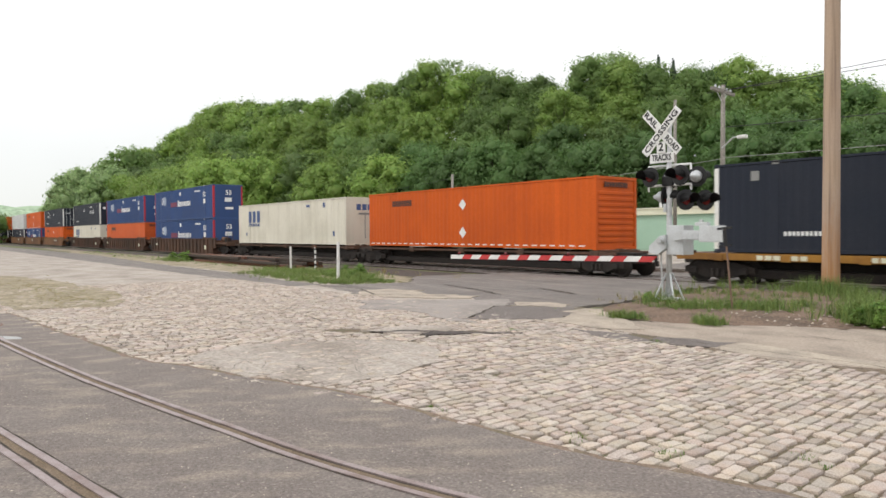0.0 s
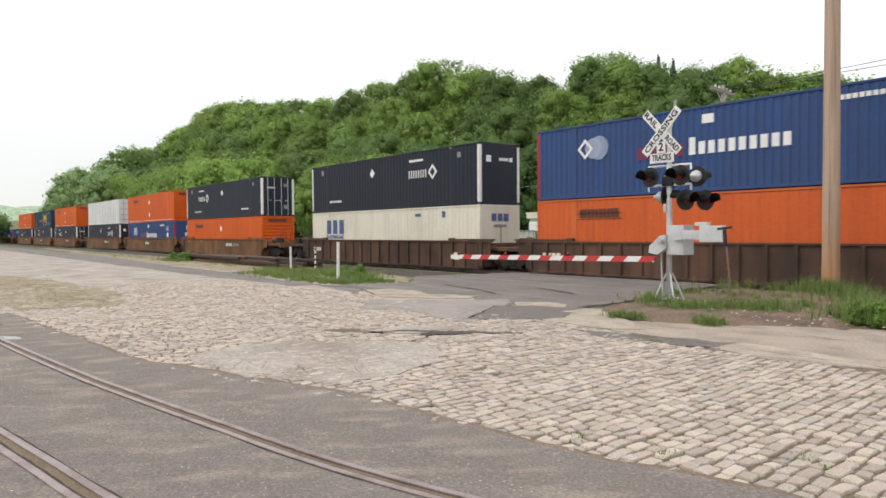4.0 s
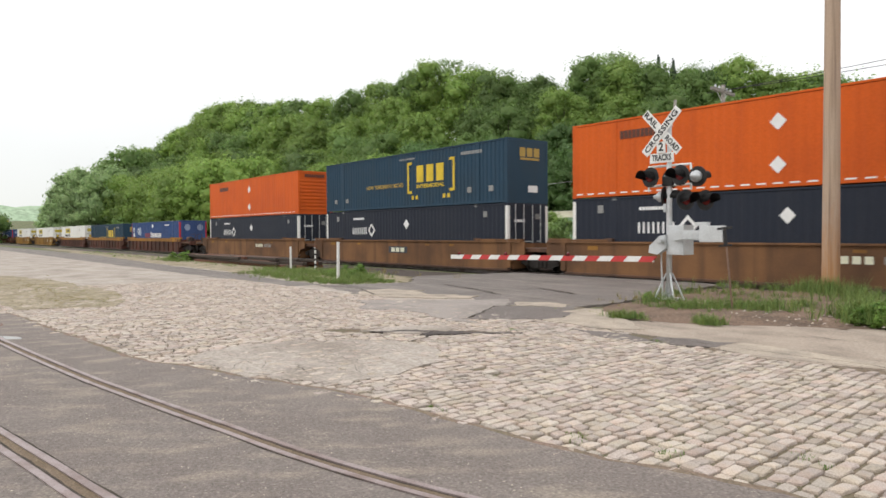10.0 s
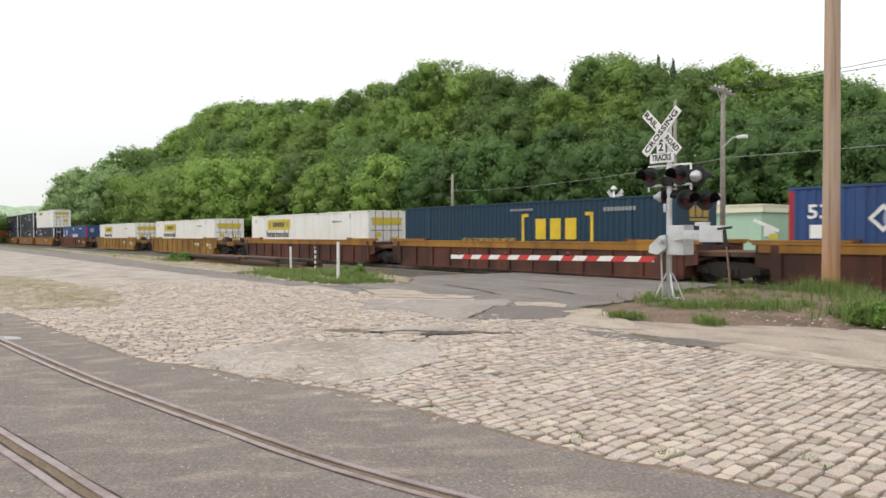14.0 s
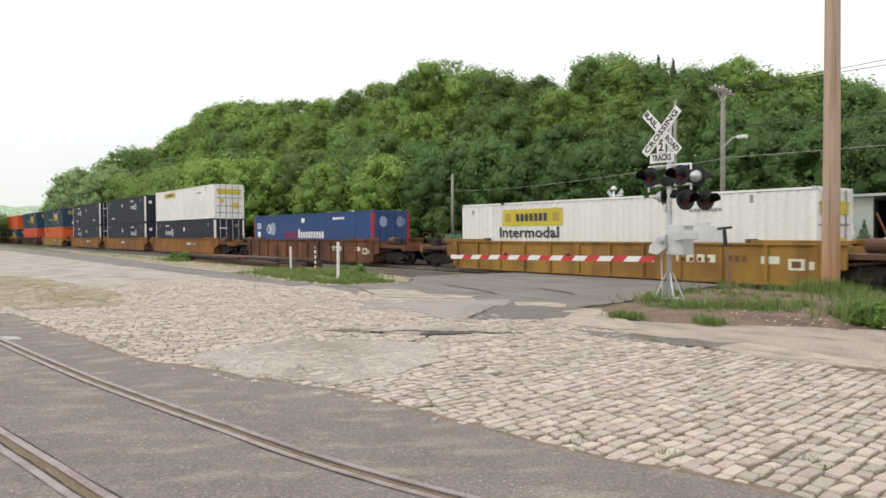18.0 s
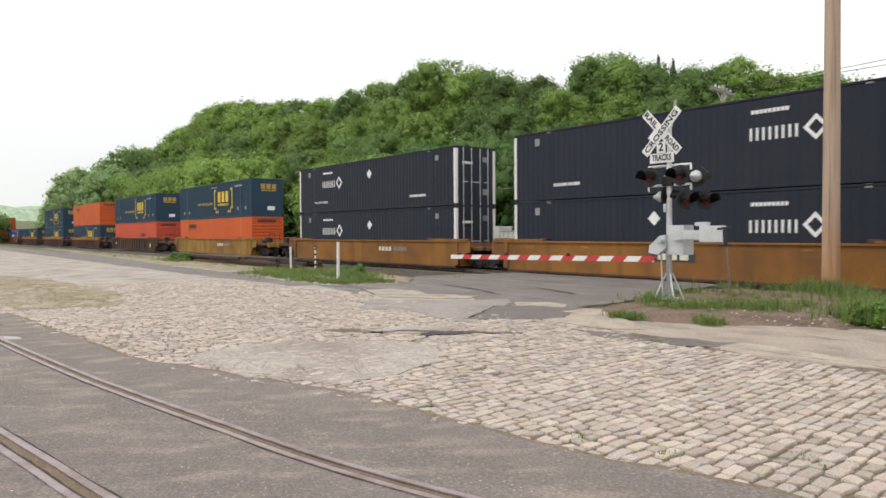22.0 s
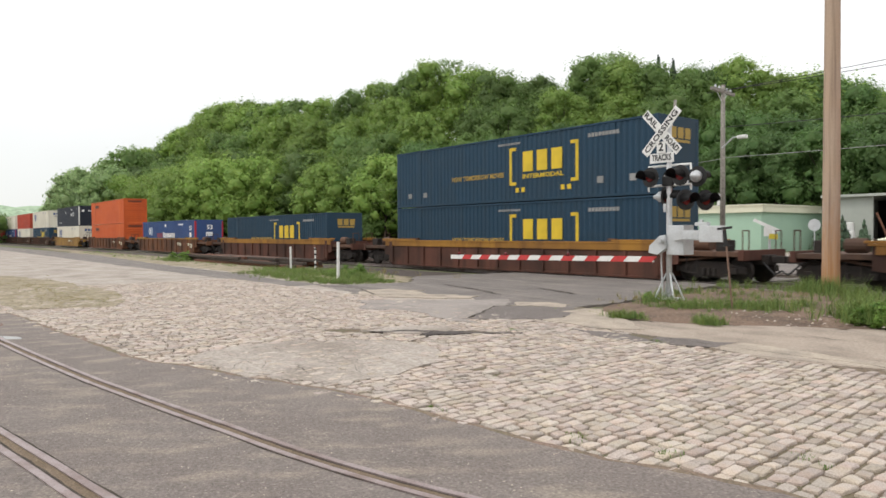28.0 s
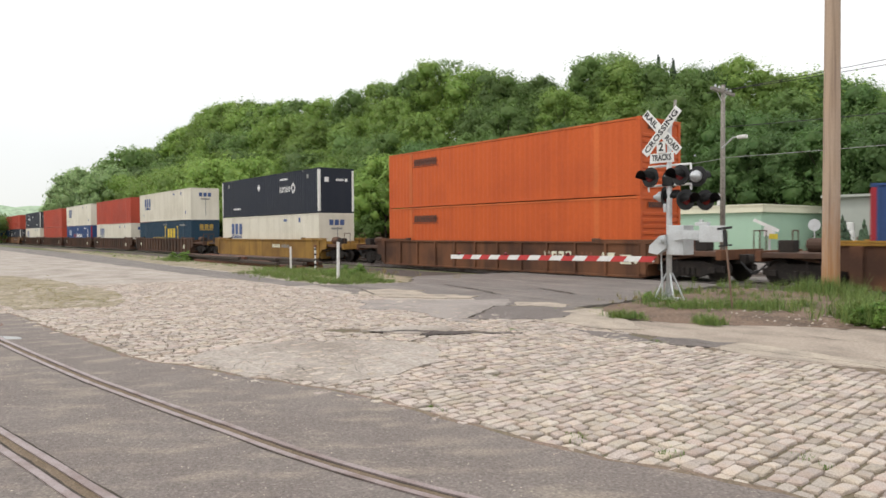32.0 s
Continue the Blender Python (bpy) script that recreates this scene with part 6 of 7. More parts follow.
grass_patch("dry_grass", "thin straw-coloured grass on bare ground", dry, "dry_grass", 3)
grass_patch("crack_weeds", "sparse weeds in pavement cracks", [(-3.9, -16.9, 0.10, 0.04, 90, 0.10, 0.03), (-5.3, -17.2, 0.12, 0.04, 70, 0.09, 0.03), (-3.1, -16.7, 0.08, 0.05, 60, 0.10, 0.03), (-6.4, -12.05, 0.2, 0.05, 80, 0.14, 0.03), (-8.9, -12.9, 0.12, 0.06, 60, 0.14, 0.03), (-2.3, -16.1, 0.10, 0.06, 60, 0.10, 0.03), (-9.6, -9.7, 0.5, 0.05, 160, 0.2, 0.02), (-24, -17.4, 2.2, 0.5, 380, 0.12, 0.03), (-20.3, -17.5, 0.9, 0.4, 220, 0.10, 0.032)], "grass", 4)
for x, y, k in ((-4.75, -7.75, 0.09), (-4.2, -7.3, 0.12), (-3.5, -7.6, 0.11), (-5.0, -7.9, 0.07), (-4.5, -8.0, 0.08), (-2.7, -7.2, 0.12), (-4.9, -5.6, 0.09), (-1.8, -6.9, 0.12), (-9.95, -7.15, 0.05)):
    tree(10, x, y, k, x * 7, 0.08)
for x, y, k in ((-24.2, -6.4, 0.10), (-26.0, -6.0, 0.08), (-45.0, -6.6, 0.13), (-22.9, -7.6, 0.06), (-23.6, -7.1, 0.07), (-21.8, -7.4, 0.05), (-25.2, -7.2, 0.06), (-46.2, -6.9, 0.12)):
    tree(10, x, y, k, x * 7, 0.03)


def verge_litter():
    """Stones and crumbs on the bare dirt."""
    rnd = random.Random(31)
    verts, faces = [], []
    for _ in range(420):
        x, y = rnd.uniform(-9.6, 2), rnd.uniform(-9.8, -6.2)
        if y < -9.3 - (x + 6.1) * 0.45 or y > -6.6 and x < -6:
            continue
        s = rnd.uniform(0.01, 0.032)
        k = len(verts)
        verts += [(x + s * rnd.uniform(0.6, 1.2) * dx, y + s * rnd.uniform(0.6, 1.2) * dy, 0.143 + dz * s) for dx, dy, dz in ((-1, -1, 0), (1, -1, 0), (1, 1, 0), (-1, 1, 0), (0, 0, 0.8))]
        faces += [(k, k + 1, k + 4), (k + 1, k + 2, k + 4), (k + 2, k + 3, k + 4), (k + 3, k, k + 4)]
    me = bpy.data.meshes.new("loose_stones")
    me.from_pydata(verts, [], faces)
    tagged(linked("loose_stones", me, M["sett"]), "scattered pale stones on the dirt verge", "stones", kind="stuff")


verge_litter()


def loose_gravel():
    """Pale chips strewn over the asphalt, thicker in sandy drifts."""
    rnd = random.Random(37)
    ex, ey = [p[0] for p in EDGE], [p[1] for p in EDGE]
    verts, faces = [], []
    while len(faces) < 14000:
        x = rnd.uniform(-12.5, 2.0)
        y = rnd.uniform(-21.3, float(np.interp(x, ex, ey)))
        drift = noise.noise((x * 1.0, y * 2.6, 5.0))
        if rnd.random() > 0.07 + max(0.0, drift - 0.12) * 3.0:
            continue
        s = rnd.choice((0.002, 0.003, 0.0035, 0.005, 0.007)) * rnd.uniform(0.8, 1.2)
        k = len(verts)
        verts += [(x + s * rnd.uniform(0.6, 1.2) * dx, y + s * rnd.uniform(0.6, 1.2) * dy, 0.0105 + dz * s) for dx, dy, dz in ((-1, -1, 0), (1, -1, 0), (1, 1, 0), (-1, 1, 0), (0, 0, 0.8))]
        faces += [(k, k + 1, k + 4), (k + 1, k + 2, k + 4), (k + 2, k + 3, k + 4), (k + 3, k, k + 4)]
    me = bpy.data.meshes.new("loose_gravel")
    me.from_pydata(verts, [], faces)
    tagged(linked("loose_gravel", me, M["gravel"]), "pale gravel chips strewn on the asphalt", "gravel", kind="stuff")


loose_gravel()


# ---- the train: containers ----
HALF, WIDE, TALL = 8.077, 1.2955, 2.896
END_TURN = Matrix(((0, 0, 1, 0), (1, 0, 0, 0), (0, 1, 0, 0), (0, 0, 0, 1)))


def corrugated(x0, x1, y, z0, z1, pitch, depth, inward):
    """A pressed steel side: a row of shallow trapezoid waves that run upright."""
    bm = bmesh.new()
    n = max(1, round((x1 - x0) / pitch))
    p = (x1 - x0) / n
    line = []
    for i in range(n):
        a = x0 + i * p
        line += [(a, 0), (a + p * 0.36, 0), (a + p * 0.5, 1), (a + p * 0.86, 1)]
    line.append((x1, 0))
    prev = None
    for x, d in line:
        pair = [bm.verts.new((x, y + inward * depth * d, z)) for z in (z0, z1)]
        if prev:
            bm.faces.new((prev[0], pair[0], pair[1], prev[1]) if inward > 0 else (pair[0], prev[0], prev[1], pair[1]))
        prev = pair
    return bm


def flat_marks(rects, y=-1.2915, thick=0.004):
    """Painted blocks on the near side: (x, z, width, height) with x and z at the middle."""
    bm = bmesh.new()
    for x, z, w, h in rects:
        box(bm, x - w / 2, x + w / 2, y - thick, y, z - h / 2, z + h / 2)
    return bm


def blocks(x0, x1, z, h, n, gap=0.22, first=1.0):
    """A line of n plain bars in place of a mark."""
    w = (x1 - x0) / n
    return [(x0 + w * (i + 0.5), z + (h * (first - 1) / 2 if i == 0 else 0), w * (1 - gap), h * (first if i == 0 else 1)) for i in range(n)]


def loose(bm):
    """Splits a bmesh into one bmesh for each loose piece."""
    left, out = set(bm.faces), []
    while left:
        seed = left.pop()
        group, todo = {seed}, [seed]
        while todo:
            for e in todo.pop().edges:
                for f in e.link_faces:
                    if f in left:
                        left.discard(f)
                        group.add(f)
                        todo.append(f)
        nb, vm = bmesh.new(), {}
        for v in {v for f in group for v in f.verts}:
            vm[v] = nb.verts.new(v.co)
        for f in group:
            nb.faces.new([vm[v] for v in f.verts])
        out.append(nb)
    bm.free()
    return out


def end_marks(rects):
    """Painted blocks on the +x end: (y, z, width, height)."""
    bm = bmesh.new()
    for y, z, w, h in rects:
        box(bm, HALF - 0.006, HALF + 0.006, y - w / 2, y + w / 2, z - h / 2, z + h / 2)
    return bm


def diamond(x, z, r, inner=0.0, y=-1.2915):
    bm = bmesh.new()
    ring = [[bm.verts.new((x + q * cos(a), yy, z + q * sin(a) * 1.05)) for a in (0, pi / 2, pi, 3 * pi / 2)] for yy in (y, y - 0.004) for q in (r, max(inner, 0.001))]
    for i in range(4):
        j = (i + 1) % 4
        bm.faces.new((ring[2][i], ring[3][i], ring[3][j], ring[2][j]))
        bm.faces.new((ring[0][i], ring[2][i], ring[2][j], ring[0][j]))
    bmesh.ops.recalc_face_normals(bm, faces=bm.faces)
    return bm


def container(label, colour, pitch=0.29, depth=0.03, posts=None, far_post=None, end="plain", marks=None):
    c = thing("shipping_container", label, "container", "containers on the train")
    m, pm = M[colour], M[posts or colour]
    part("body", boxed(-HALF + 0.05, HALF - 0.07, -WIDE + 0.07, WIDE - 0.07, 0.08, TALL - 0.05), m, c)
    part("side_wall", corrugated(-HALF + 0.13, HALF - 0.13, -WIDE + 0.008, 0.13, TALL - 0.10, pitch, depth, 1), m, c)
    part("side_wall", corrugated(-HALF + 0.13, HALF - 0.13, WIDE - 0.008, 0.13, TALL - 0.10, pitch, depth, -1), m, c)
    rim = M["rim_orange"] if colour == "orange_pale" else m
    for sy in (-1, 1):
        a, b = sorted((sy * WIDE, sy * (WIDE - 0.07)))
        part("bottom_rail", boxed(-HALF + 0.1, HALF - 0.1, a, b, 0.03, 0.135, 0.008), m, c)
        part("top_rail", boxed(-HALF + 0.1, HALF - 0.1, a, b, TALL - 0.085, TALL - 0.012, 0.008), rim, c)
        for sx in (-1, 1):
            p, q = sorted((sx * HALF, sx * (HALF - 0.16)))
            u, v = sorted((sy * (WIDE + 0.001), sy * (WIDE - 0.15)))
            part("corner_post", boxed(p, q, u, v, 0.118, TALL - 0.118, 0.015), pm, c, "contrasting corner post" if posts else "")
            for z in (0.0, TALL - 0.118):
                part("corner_casting", boxed(p, q, u, v, z, z + 0.118, 0.012), M["galvanised"] if colour in ("white", "white_grey") else m, c)
            if depth > 0.005:
                k = sx * (HALF - 2.0)
                part("support_post", boxed(k - 0.13, k + 0.13, min(a, b) + (0.003 if sy < 0 else 0.0), max(a, b) - (0.003 if sy > 0 else 0), 0.13, TALL - 0.1, 0.01), rim, c)
    bm = bmesh.new()
    prev = None
    for i in range(73):
        x = -HALF + 0.12 + i * (2 * HALF - 0.24) / 72
        z = TALL - 0.03 - (0.02 if i % 2 else 0.0)
        pair = [bm.verts.new((x, yy, z)) for yy in (-WIDE + 0.05, WIDE - 0.05)]
        if prev:
            bm.faces.new((prev[0], pair[0], pair[1], prev[1]))
        prev = pair
    part("roof", bm, m, c)
    part("end_wall", boxed(-HALF + 0.02, -HALF + 0.05, -WIDE + 0.14, WIDE - 0.14, 0.1, TALL - 0.1), m, c)
    for z in (0.06, TALL - 0.06):
        part("end_rail", boxed(HALF - 0.1, HALF - 0.004, -WIDE + 0.14, WIDE - 0.14, z - 0.06, z + 0.06, 0.008), m, c)
    if end == "doors":
        for sy in (-1, 1):
            a, b = sorted((sy * 0.01, sy * (WIDE - 0.15)))
            d = part("door", boxed(HALF - 0.07, HALF - 0.03, a, b, 0.12, TALL - 0.12, 0.01), m, c)
            for k in (0.28, 0.80):
                r = part("lock_rod", rodded((HALF - 0.005, sy * k, 0.06), (HALF - 0.005, sy * k, TALL - 0.06), 0.024, sides=8), m if colour == "blue" else M["rib_grey" if colour.startswith("white") else "galvanised"], d, "upright lock rod")
                part("handle", boxed(HALF, HALF + 0.02, min(sy * k, sy * (k - 0.26)), max(sy * k, sy * (k - 0.26)), 1.15, 1.19), m if colour == "blue" else M["galvanised"], r)
            for z in (0.5, 1.05, 1.75, 2.4):
                part("cross_rib", boxed(HALF - 0.03, HALF - 0.018, a + 0.05, b - 0.05, z - 0.03, z + 0.03), M["rib_grey"] if colour.startswith("white") else m, d)
    elif end == "louvre":
        part("end_panel", boxed(HALF - 0.08, HALF - 0.05, -WIDE + 0.14, WIDE - 0.14, 0.1, TALL - 0.1), m, c)
        for i in range(9):
            z = 0.36 + i * 0.235
            bm = bmesh.new()
            for y0, y1 in ((-WIDE + 0.18, WIDE - 0.18),):
                q = [bm.verts.new((x, y, z + dz)) for y in (y0, y1) for x, dz in ((HALF - 0.05, -0.075), (HALF - 0.008, -0.05), (HALF - 0.008, 0.05), (HALF - 0.05, 0.075))]
                for f in ((0, 1, 5, 4), (1, 2, 6, 5), (2, 3, 7, 6), (0, 3, 2, 1), (4, 5, 6, 7)):
                    bm.faces.new([q[j] for j in f])
            bmesh.ops.recalc_face_normals(bm, faces=bm.faces)
            part("end_rib", bm, m, c)
        part("marking", end_marks(blocks(-0.8, 0.7, 2.58, 0.2, 9)), M["logo_dark"], c, "dark painted bars")
    else:
        part("end_panel", boxed(HALF - 0.08, HALF - 0.012, -WIDE + 0.14, WIDE - 0.14, 0.1, TALL - 0.1, 0.01), m, c)
    for name, bm, mk, lab in (marks() if marks else ()):
        for piece in (loose(bm) if name != "marking" or "block mark" in lab or lab in ("dull red bars", "black bars", "yellow wheel dots", "small grey plates") else [bm]):
            part(name, piece, M[mk], c, lab)
    return c


def text_on(c, text, x, z, size, mk, width=None):
    written(text, size, M[mk], c, pose(x, -1.294, z, 90), "painted letters", width=width)


def text_on_end(c, text, y, z, size, mk):
    written(text, size, M[mk], c, Matrix.Translation((HALF + 0.004, y, z)) @ END_TURN, "painted letters")


def orange_marks():
    return [("marking", flat_marks(blocks(-5.8, -4.0, 2.28, 0.30, 10, 0.12)), "logo_dark", "dark painted bars"),
            ("reflector", flat_marks([(-7.7 + 0.52 * i, 0.155, 0.30, 0.05) for i in range(30)], -1.2965), "logo_white", "white reflective dashes"),
            ("emblem", diamond(0.1, 2.05, 0.26), "logo_white", "white diamond"), ("emblem", diamond(0.1, 0.72, 0.26), "logo_white", "white diamond")]


def plain_orange_marks():
    return [("marking", flat_marks(blocks(-5.8, -3.9, 2.30, 0.34, 10, 0.12)), "logo_dark", "dark painted bars"),
            ("marking", flat_marks([(-4.85, 2.30, 2.15, 0.03), (-4.85, 2.08, 2.15, 0.03)]), "logo_dark", "dark thin lines")]


def red_orange_marks():
    return [("marking", flat_marks(blocks(2.4, 4.4, 1.55, 0.34, 10, 0.12)), "logo_dark", "dark painted bars")]


def umax_marks(right):
    def f():
        k = 3.65 if right else -3.85
        n = -5.1 if right else 5.0
        out = [("marking", flat_marks(blocks(k - 1.2, k + 0.42, 1.72, 0.40, 8, 0.62)), "logo_white", "white block mark"),
               ("emblem", diamond(k + 0.88, 1.76, 0.37, 0.22), "logo_white", "white diamond ring"),
               ("emblem", diamond(-1.0 if right else 0.4, 2.05, 0.25), "logo_white", "white diamond"),
               ("marking", flat_marks(blocks(n - 0.7, n + 0.7, 0.62, 0.13, 11, 0.35)), "logo_white", "small white bars"),
               ("marking", flat_marks(blocks(k - 1.1, k + 0.1, 2.42, 0.12, 9)), "logo_white", "small white bars"),
               ("marking", flat_marks([(-6.7, 2.45, 0.26, 0.30), (6.6, 2.42, 0.26, 0.26), (-6.05, 2.83, 0.2, 0.12), (5.95, 2.83, 0.2, 0.12)]), "rib_grey", "small grey plates")]
        if right:
            out += [("emblem", end_marks(blocks(-0.05, 0.55, 2.15, 0.14, 4)), "logo_white", "white block mark"), ("emblem", end_marks([(0.72, 2.15, 0.2, 0.2), (-0.72, 2.15, 0.3, 0.3)]), "logo_white", "white square emblem")]
        else:
            out += [("emblem", end_marks(blocks(-0.9, -0.2, 2.1, 0.12, 4)), "logo_white", "white block mark"), ("plate", end_marks([(0.6, 2.3, 0.3, 0.25), (0.6, 0.7, 0.3, 0.3)]), "rib_grey", "grey data plate")]
        return out
    return f


def disc(a, z, r, end=False, y=-1.2915):
    """A flat round emblem on the near side, or on the +x end."""
    bm = bmesh.new()
    rims = [[bm.verts.new((d, a + r * cos(k * tau / 20), z + r * sin(k * tau / 20)) if end else (a + r * cos(k * tau / 20), d, z + r * sin(k * tau / 20))) for k in range(20)]
            for d in ((HALF - 0.006, HALF + 0.006) if end else (y, y - 0.004))]
    bm.faces.new(rims[1])
    for k in range(20):
        bm.faces.new((rims[0][k], rims[0][(k + 1) % 20], rims[1][(k + 1) % 20], rims[1][k]))
    bmesh.ops.recalc_face_normals(bm, faces=bm.faces)
    return bm


def blue_marks(left, globe):
    def f():
        crest = [("emblem", disc(-4.85, 1.92, 0.46), "emblem_pale", "pale round emblem"), ("emblem", disc(-5.1, 1.92, 0.40, False, -1.2985), "emblem_mid", "paler round emblem"),
                 ("emblem", diamond(-5.5, 1.92, 0.38, 0.24, -1.3015), "logo_white", "white diamond ring")]
        if left:
            crest += [("emblem", disc(-0.55, 2.25, 0.3, True), "emblem_pale", "pale round emblem"), ("emblem", disc(0.65, 2.25, 0.3, True), "emblem_pale", "pale round emblem")]
        else:
            crest += [("plate", end_marks([(0.0, 1.62, 0.6, 0.34), (0.1, 0.9, 0.7, 0.2)]), "logo_white", "white plate")]
        return crest + [
                ("marking", flat_marks(blocks(-3.1, -1.2, 1.50, 0.44, 6, 0.1)), "logo_red", "dull red bars"),
                ("marking", flat_marks(blocks(-1.05, 2.5, 1.50, 0.42, 10, 0.34, 1.4)), "logo_white", "white block mark"),
                ("plate", flat_marks([(-0.3, 2.45, 0.42, 0.30), (-7.2 if left else 6.9 if globe else 6.0, 1.55, 0.5, 0.40), (6.0, 2.87, 0.3, 0.1)]), "logo_white", "white plate"),
                ("marking", flat_marks(blocks(3.6, 5.0, 2.50, 0.14, 8)), "logo_white", "small white bars")]
    return f


def csx_blue_marks():
    br = []
    for x, s in ((0.6, 1), (4.35, -1)):
        br += [(x, 1.55, 0.14, 1.62), (x + 0.18 * s, 2.30, 0.3, 0.14), (x + 0.18 * s, 0.80, 0.3, 0.14)]
    letters = [(1.64, 1.72, 0.58, 0.86), (2.46, 1.72, 0.58, 0.86), (3.28, 1.72, 0.58, 0.86)]
    return [("marking", flat_marks(br + letters), "logo_yellow", "yellow bracketed block mark"),
            ("marking", flat_marks([(1.0, 0.52, 0.2, 0.2), (1.35, 0.52, 0.2, 0.2), (3.6, 0.52, 0.2, 0.2), (3.95, 0.52, 0.2, 0.2)]), "logo_yellow", "yellow wheel dots"),
            ("marking", flat_marks(blocks(4.9, 6.4, 2.45, 0.15, 9) + blocks(-0.2, 1.2, 2.55, 0.09, 9)), "rib_grey", "small grey bars"),
            ("plate", flat_marks([(5.5, 0.7, 0.3, 0.26), (7.0, 0.7, 0.3, 0.26), (-6.9, 0.6, 0.3, 0.24), (-5.6, 0.6, 0.3, 0.24)]), "rib_grey", "small grey plates"),
            ("marking", end_marks([(-0.35, 2.30, 0.35, 0.4), (0.1, 2.30, 0.35, 0.4), (0.55, 2.30, 0.35, 0.4), (0.1, 2.0, 1.2, 0.1)]), "gold", "dull gold block mark"),
            ("plate", end_marks([(0.3, 0.65, 0.6, 0.3)]), "logo_white", "white plate")]


def csx_white_marks():
    L = [(-5.95, 1.97, 0.50, 0.84), (-5.2, 1.97, 0.50, 0.84), (-4.45, 1.97, 0.50, 0.84)]
    return [("marking", flat_marks(L), "logo_blue", "dark blue block mark"),
            ("marking", flat_marks([(5.4, 2.5, 0.26, 0.3), (3.3, 2.5, 0.5, 0.16), (6.6, 0.7, 0.2, 0.3), (-6.6, 0.7, 0.2, 0.2)]), "logo_blue", "small dark bars"),
            ("marking", end_marks([(-0.4, 2.30, 0.3, 0.36), (0.0, 2.30, 0.3, 0.36), (0.4, 2.30, 0.3, 0.36)]), "logo_blue", "dark blue block mark"),
            ("plate", end_marks([(0.0, 1.9, 0.8, 0.12), (0.05, 1.2, 0.05, 1.6)]), "rib_grey", "thin grey lines")]


def jb_marks(z=2.22, w=3.5, h=0.72):
    def f():
        x = -3.55
        return [("panel", flat_marks([(x, z, w, h)]), "sign_yellow", "yellow panel with dark bars"),
                ("marking", flat_marks(blocks(x - w * 0.27, x + w * 0.27, z, h * 0.46, 7, 0.25), -1.296), "logo_black", "black bars"),
                ("marking", flat_marks([(x - w * 0.4, z, w * 0.1, h * 0.5), (x + w * 0.4, z, w * 0.1, h * 0.5)], -1.296), "gold", "gold bars"),
                ("marking", flat_marks(blocks(3.9, 5.1, 2.3, 0.1, 8) + [(-7.3, 2.5, 0.12, 0.22), (6.1, 2.6, 0.12, 0.26), (-5.3, 2.84, 0.24, 0.09), (2.2, 2.84, 0.24, 0.09)]), "rib_grey", "small grey bars"),
                ("panel", end_marks([(0.0, 2.28, 2.0, 0.42)]), "sign_yellow", "yellow panel"),
                ("plate", end_marks([(0.55, 1.1, 0.4, 0.5), (-0.6, 1.5, 0.3, 0.3)]), "logo_yellow", "yellow label")]
    return f


BOXES = {
    "orange": container("bright orange container with white diamonds and louvred end", "orange", 0.30, 0.014, None, None, "louvre", orange_marks),
    "orange_plain": container("weathered orange ribbed container with dark bars", "orange_pale", 0.30, 0.018, None, None, "louvre", plain_orange_marks),
    "red_orange": container("red-orange ribbed container with dark end bars", "red_orange", 0.30, 0.018, None, None, "louvre", red_orange_marks),
    "umax_left": container("dark navy container with white corner posts and doors", "navy", 0.29, 0.014, "white", None, "doors", umax_marks(False)),
    "umax_right": container("dark navy container with white corner posts and flat end", "navy", 0.29, 0.014, "white", None, "plain", umax_marks(True)),
    "blue": container("blue ribbed container with red corner posts and pale emblem", "blue", 0.27, 0.036, "post_red", None, "plain", blue_marks(False, False)),
    "blue_left": container("blue ribbed container with red corner posts and oval emblem", "blue", 0.27, 0.036, "post_red", None, "doors", blue_marks(True, True)),
    "globe": container("blue ribbed container with red corner posts and round emblem", "blue", 0.27, 0.030, "post_red", None, "plain", blue_marks(False, True)),
    "globe_left": container("blue ribbed container with round emblems on side and end", "blue", 0.27, 0.030, "post_red", None, "doors", blue_marks(True, True)),
    "csx_blue": container("dark slate-blue ribbed container with yellow bracketed mark", "slate_blue", 0.27, 0.036, None, None, "plain", csx_blue_marks),
    "csx_white": container("cream white ribbed container with dark blue mark", "cream_white", 0.30, 0.03, None, None, "plain", csx_white_marks),
    "jb": container("white ribbed container with yellow panel", "white", 0.30, 0.026, None, None, "doors", jb_marks()),
    "jb_top": container("smooth white container with small yellow panel", "white", 0.6, 0.004, None, None, "doors", jb_marks(2.42, 3.3, 0.5)),
    "white_ribbed": container("white container with grey upright ribs", "white_grey", 0.76, 0.004, None, None, "doors"),
    "red": container("dull brick red ribbed container", "brick_red", 0.29, 0.034, None, None, "plain"),
}
for c in (BOXES["jb"],):
    text_on(c, "Intermodal", -3.75, 1.56, 0.62, "logo_black", 3.5)
for c, x in ((BOXES["blue"], 6.0), (BOXES["blue_left"], -7.2), (BOXES["globe"], 6.9), (BOXES["globe_left"], -7.2)):
    text_on(c, "53", x, 2.12, 0.58, "logo_white", 0.62)
    if c not in (BOXES["globe_left"], BOXES["blue_left"]):
        text_on_end(c, "53", 0.05, 2.2, 0.55, "logo_white")
text_on(BOXES["csx_white"], "INTERMODAL", -5.2, 1.36, 0.3, "logo_blue", 2.0)
text_on(BOXES["csx_blue"], "HOW TOMORROW MOVES", -1.65, 1.22, 0.30, "gold", 3.6)
text_on(BOXES["csx_blue"], "INTERMODAL", 2.48, 1.08, 0.26, "logo_yellow", 2.3)
